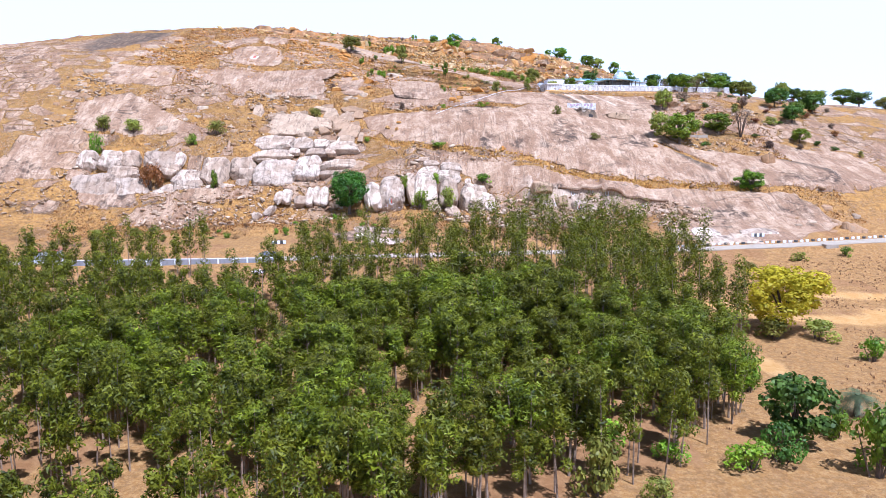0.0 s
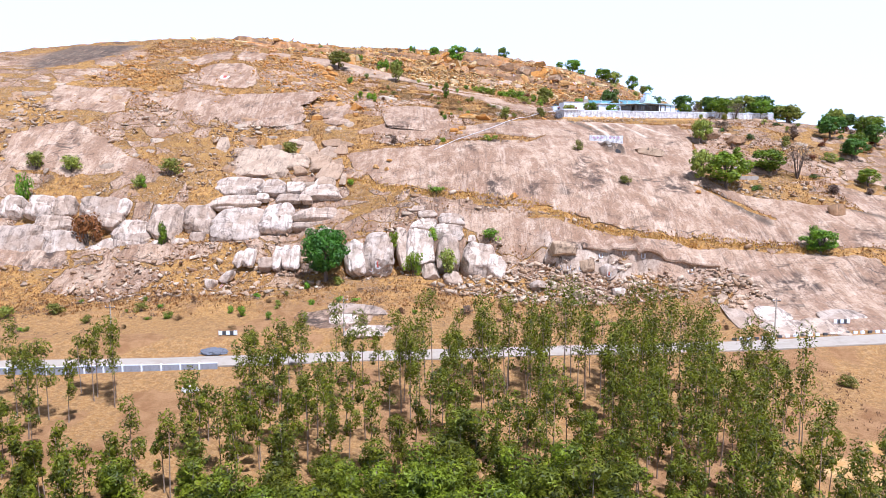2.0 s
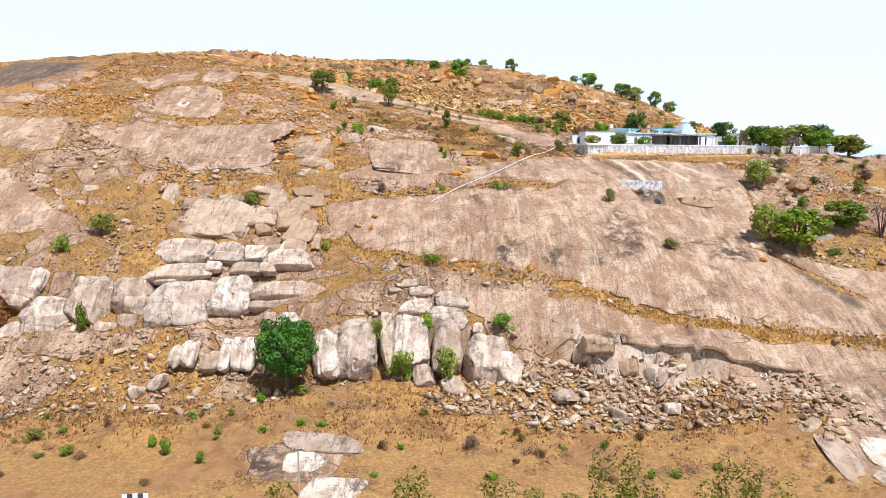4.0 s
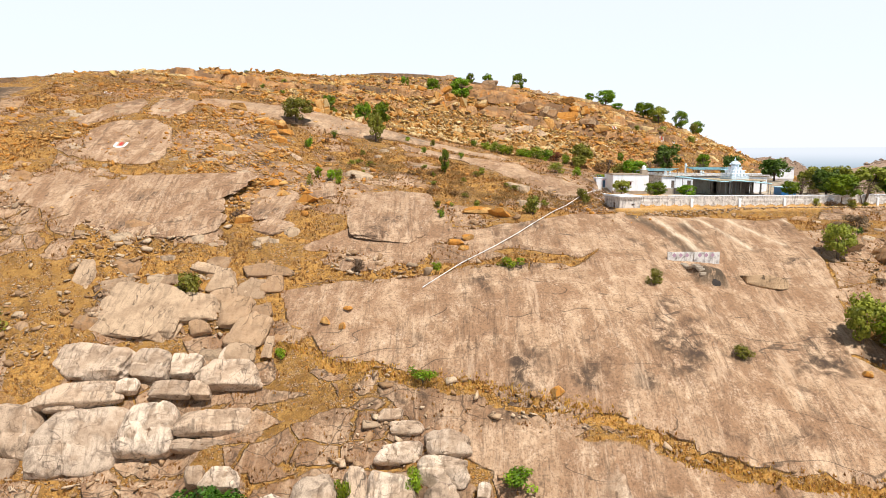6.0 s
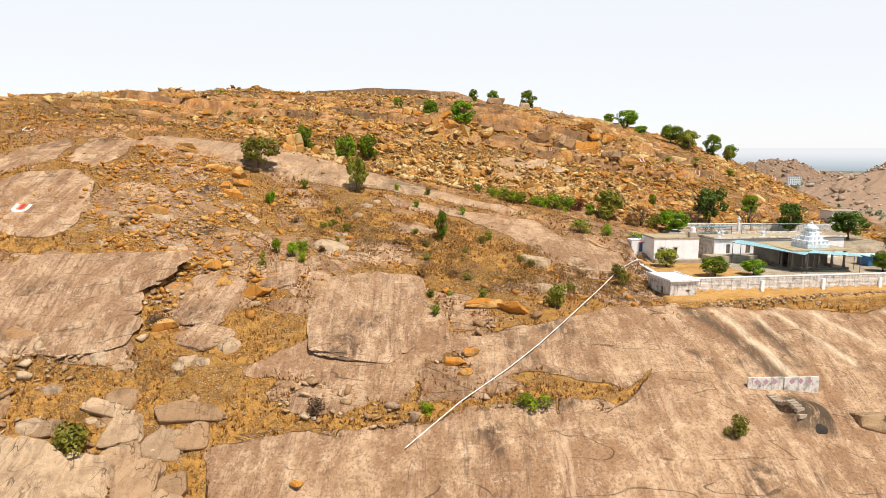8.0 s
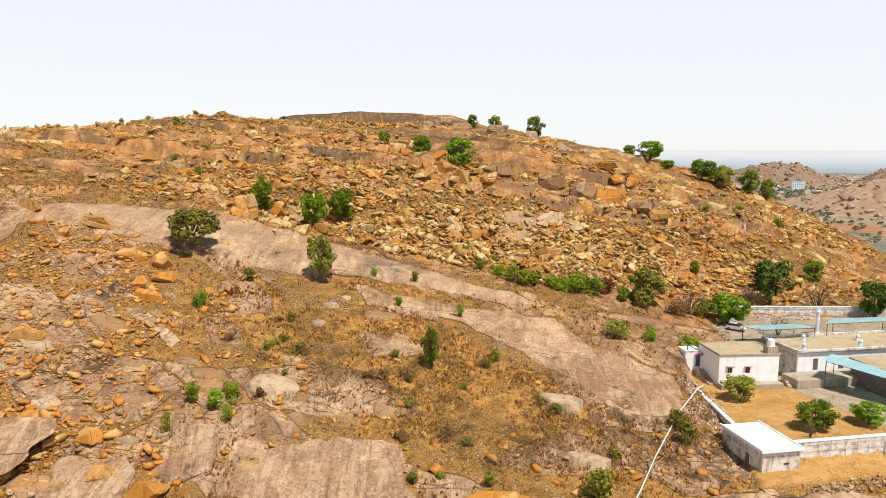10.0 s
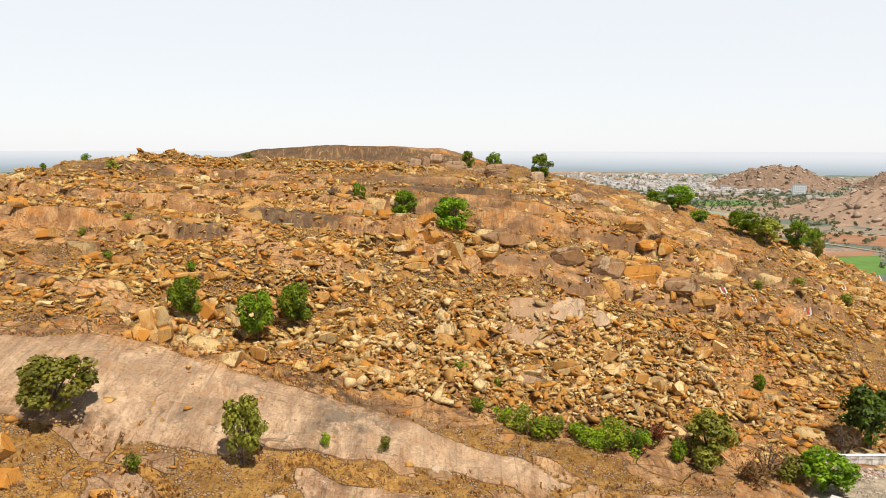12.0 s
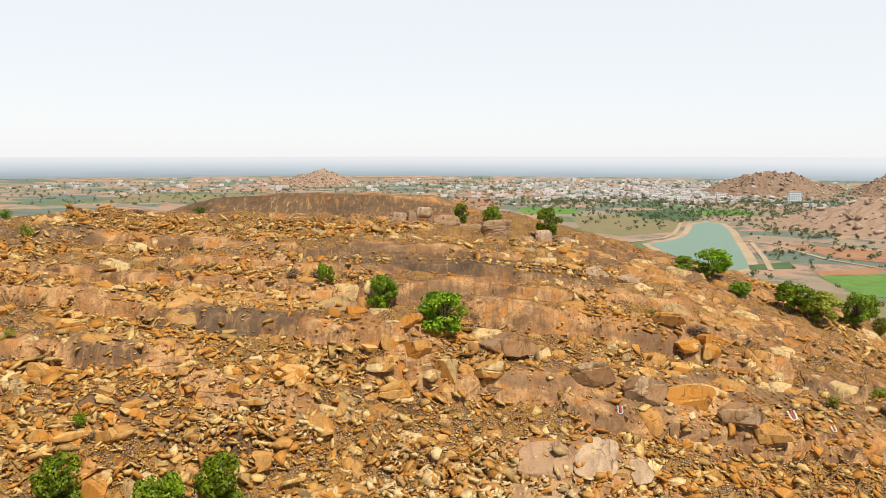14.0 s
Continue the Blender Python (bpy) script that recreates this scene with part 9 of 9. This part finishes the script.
def tufts(name, rng, x, y, high, mat, label, blades=4):
    n = len(x)
    z = height_at(x, y)
    out = []
    for b in range(blades):
        a = rng.uniform(0, math.tau, n)
        h = high * rng.uniform(0.6, 1.25, n)
        w = h * rng.uniform(0.4, 0.8, n)
        ox, oy = x + rng.normal(size=n) * 0.14, y + rng.normal(size=n) * 0.14
        lean = rng.uniform(0.15, 0.6, n) * h
        c, s = np.cos(a), np.sin(a)
        p0 = np.stack([ox - s * w / 2, oy + c * w / 2, z - 0.08], -1)
        p1 = np.stack([ox + s * w / 2, oy - c * w / 2, z - 0.08], -1)
        p2 = np.stack([ox + c * lean, oy + s * lean, z + h], -1)
        out.append(np.stack([p0, p1, p2], 1))
    me = quads_mesh(name, np.concatenate(out), mat, 3)
    return tagged(new(name, me), label, "grass", kind="stuff")


def grass_density(x, y):
    g = at_grid(G_GRASS, x, y)
    near = ramp(y, 200, 212) * (1 - ramp(y, 400, 440) * 0.6) * (1 - ramp(y, 470, 500))
    return np.clip(g * near * (0.35 + 0.5 * ramp(fbm(x, y, 4, 3, 91), -0.1, 0.5)), 0, 1) * free_of_temple(x, y)


rng = np.random.default_rng(31)
x, y = strewn(rng, 260000, -125, 125, 200, 480, grass_density)
tufts("dry_grass", rng, x, y, rng.uniform(0.22, 0.6, len(x)), STRAW_LEAF, "dry straw-coloured grass between the rocks", 3)
x, y = strewn(rng, 80000, -125, 125, 200, 400, grass_density)
tufts("brown_grass", rng, x, y, rng.uniform(0.2, 0.55, len(x)), leaf_material("brown_grass", (0.24, 0.135, 0.04), (0.44, 0.28, 0.08), 0.5), "brown withered grass between the rocks", 3)
sx = np.array([p[0] for p in SEAM_LOW])
x = rng.uniform(-28, 98, 1800)
y = np.interp(x, sx, [p[1] for p in SEAM_LOW]) + rng.normal(size=1800) * 0.7
tufts("seam_grass", rng, x, y, rng.uniform(0.25, 0.6, len(x)), STRAW_LEAF, "tall dry grass growing along a seam of the slab")


def plain_density(x, y):
    side = ramp(x, 20, 50) + ramp(y, 172, 176) * (1 - ramp(y, 176, 178)) * 0
    return np.clip(side * ramp(fbm(x, y, 12, 3, 92), -0.2, 0.4) * 0.6, 0, 1) * (1 - at_grid(G_BARE, x, y)) * (1 - band(x, y, ROAD, 11))


x, y = strewn(rng, 26000, 8, 150, 50, 180, plain_density)
tufts("scrub_grass", rng, x, y, rng.uniform(0.18, 0.42, len(x)), leaf_material("pale_dry_grass", (0.34, 0.21, 0.09), (0.52, 0.36, 0.17), 0.5), "dry grass on the plain beside the plantation")


# ---- white and red marks painted on the rocks ----
def drape(points, width, mat_name):
    """A painted stroke laid on the ground along plan points."""
    bm = bmesh.new()
    last = None
    for i, p in enumerate(points):
        a, b = Vector(points[max(i - 1, 0)]), Vector(points[min(i + 1, len(points) - 1)])
        d = (b - a).normalized()
        n = Vector((-d.y, d.x)) * width / 2
        pair = []
        for s in (-1, 1):
            q = Vector(p) + n * s
            pair.append(bm.verts.new((q.x, q.y, float(height_at(q.x, q.y)) + 0.06)))
        if last:
            bm.faces.new((last[0], last[1], pair[1], pair[0]))
        last = pair
    return bm


def ground_mark(x, y, w, h, red=False):
    """A U-shaped mark on sloping rock, read from below."""
    ob = thing("painted_mark", pose(0, 0, 0), "white U-shaped mark painted on bare rock" if not red else "white and red U-shaped mark painted on bare rock", "painted mark", "painted marks")
    arc = [(x - w / 2, y + h)]
    for k in range(9):
        a = math.pi + math.pi * k / 8
        arc.append((x + w / 2 * math.cos(a), y + 0.35 * h + 0.35 * h * math.sin(a)))
    arc.append((x + w / 2, y + h))
    part("stroke", drape(arc, w * 0.28, "w"), MARK_WHITE, ob)
    if red:
        part("centre", drape([(x, y + h * 0.32), (x, y + h * 0.68), (x, y + h)], w * 0.34, "r"), RED_PAINT, ob)


for x, y, w, h, red in ((-103.4, 352.6, 2.8, 3.2, 1), (-81.9, 313.0, 3.2, 3.0, 1), (63.9, 222.0, 1.2, 1.6, 0)):
    ground_mark(x, y, w * 0.8, h * 0.8, bool(red))


def face_mark(x, y, z, w, h, red=False, yaw=0.0, lean=0.0):
    """A U-shaped mark on an upright rock face."""
    ob = thing("painted_mark", pose(x, y, z, lean, 0, yaw), "white U-shaped mark painted on a boulder face" if not red else "white and red U-shaped mark painted on a boulder face", "painted mark", "painted marks")
    bm = bmesh.new()
    inner, outer = [], []
    path = [(-1, 1)] + [(math.cos(math.pi + math.pi * k / 10), 0.3 + 0.3 * math.sin(math.pi + math.pi * k / 10)) for k in range(11)] + [(1, 1)]
    for u, v in path:
        outer.append((u * w / 2, v * h))
        inner.append((u * w / 2 * 0.5, max(v * h, 0.16 * h)))
    for (a, b), (c, d) in zip(zip(outer, inner), zip(outer[1:], inner[1:])):
        bm.faces.new([bm.verts.new((p[0], 0, p[1])) for p in (a, c, d, b)])
    bmesh.ops.solidify(bm, geom=bm.faces[:], thickness=0.03)
    part("stroke", bm, MARK_WHITE, ob)
    if red:
        part("centre", box(-w * 0.1, w * 0.1, -0.02, 0.01, h * 0.3, h), RED_PAINT, ob)


# marks on the boulders at the foot of the hill: place, height, width, rise, red centre
MARKS_ON_FACES = ((-16.3, 8.7, 1.5, 2.0, True), (-18.0, 8.0, 1.0, 1.2, True), (-16.2, 7.4, 0.9, 1.1, True), (-14.2, 7.6, 0.9, 1.2, True), (-55.7, 4.4, 1.1, 1.5, True), (30.7, 8.6, 1.1, 1.3, False), (33.0, 8.6, 1.0, 1.2, False), (36.1, 8.3, 1.1, 1.3, False), (43.0, 7.2, 1.2, 1.3, True), (41.6, 11.4, 1.1, 1.3, False), (47.5, 12.2, 1.1, 1.2, False), (52.3, 11.4, 1.2, 1.4, False))
def on_front(x, z0, w, h, red, y_from=214.0):
    """Finds the rock face that looks south at (x, z0) and lays a mark on it."""
    deps = bpy.context.evaluated_depsgraph_get()
    hit, at, normal, _, _, _ = scene.ray_cast(deps, Vector((x, y_from, z0)), Vector((0, 1, 0)))
    if hit:
        back = math.degrees(math.atan2(max(normal.z, 0.0), math.hypot(normal.x, normal.y)))
        spot = at + normal * 0.12
        face_mark(spot.x, spot.y, spot.z, w, h, red, math.degrees(math.atan2(normal.x, -normal.y)), -min(back, 50))


def on_rock(x, y, z, w, h, red=False):
    """Lays a mark on the rock met on the way from the saddle towards (x, y, z)."""
    deps = bpy.context.evaluated_depsgraph_get()
    start = Vector((5, 300, 112))
    hit, at, normal, _, _, _ = scene.ray_cast(deps, start, (Vector((x, y, z)) - start).normalized())
    if hit and normal.y < 0.2:
        back = math.degrees(math.atan2(max(normal.z, 0.0), math.hypot(normal.x, normal.y)))
        spot = at + normal * 0.15
        face_mark(spot.x, spot.y, spot.z, w, h, red, math.degrees(math.atan2(normal.x, -normal.y)) * 0.5, -min(back, 45))


on_rock(68.5, 422.5, 75.4, 1.7, 1.9, True)
on_rock(75.8, 422.6, 73.4, 1.0, 1.3)
on_rock(87.9, 422.5, 70.4, 2.0, 2.0, True)
on_rock(93.4, 423.6, 69.3, 1.2, 1.3)
on_rock(82.0, 418.8, 69.2, 1.2, 1.3)
on_rock(98.0, 436.2, 73.8, 1.1, 1.5)
on_rock(113.3, 452.3, 70.3, 1.1, 1.5)
on_rock(36.3, 417.6, 78.6, 1.0, 1.4, True)
on_rock(57.0, 418.2, 76.4, 0.9, 1.3)
on_rock(58.6, 418.4, 76.3, 0.9, 1.2)
on_rock(94.0, 456.6, 78.0, 1.2, 1.3)
on_rock(129.0, 469.3, 68.4, 1.2, 1.5)
on_rock(142.8, 485.5, 67.1, 1.6, 2.0, True)


for x, z0, w, h, red in MARKS_ON_FACES:
    on_front(x, z0, w, h, red)
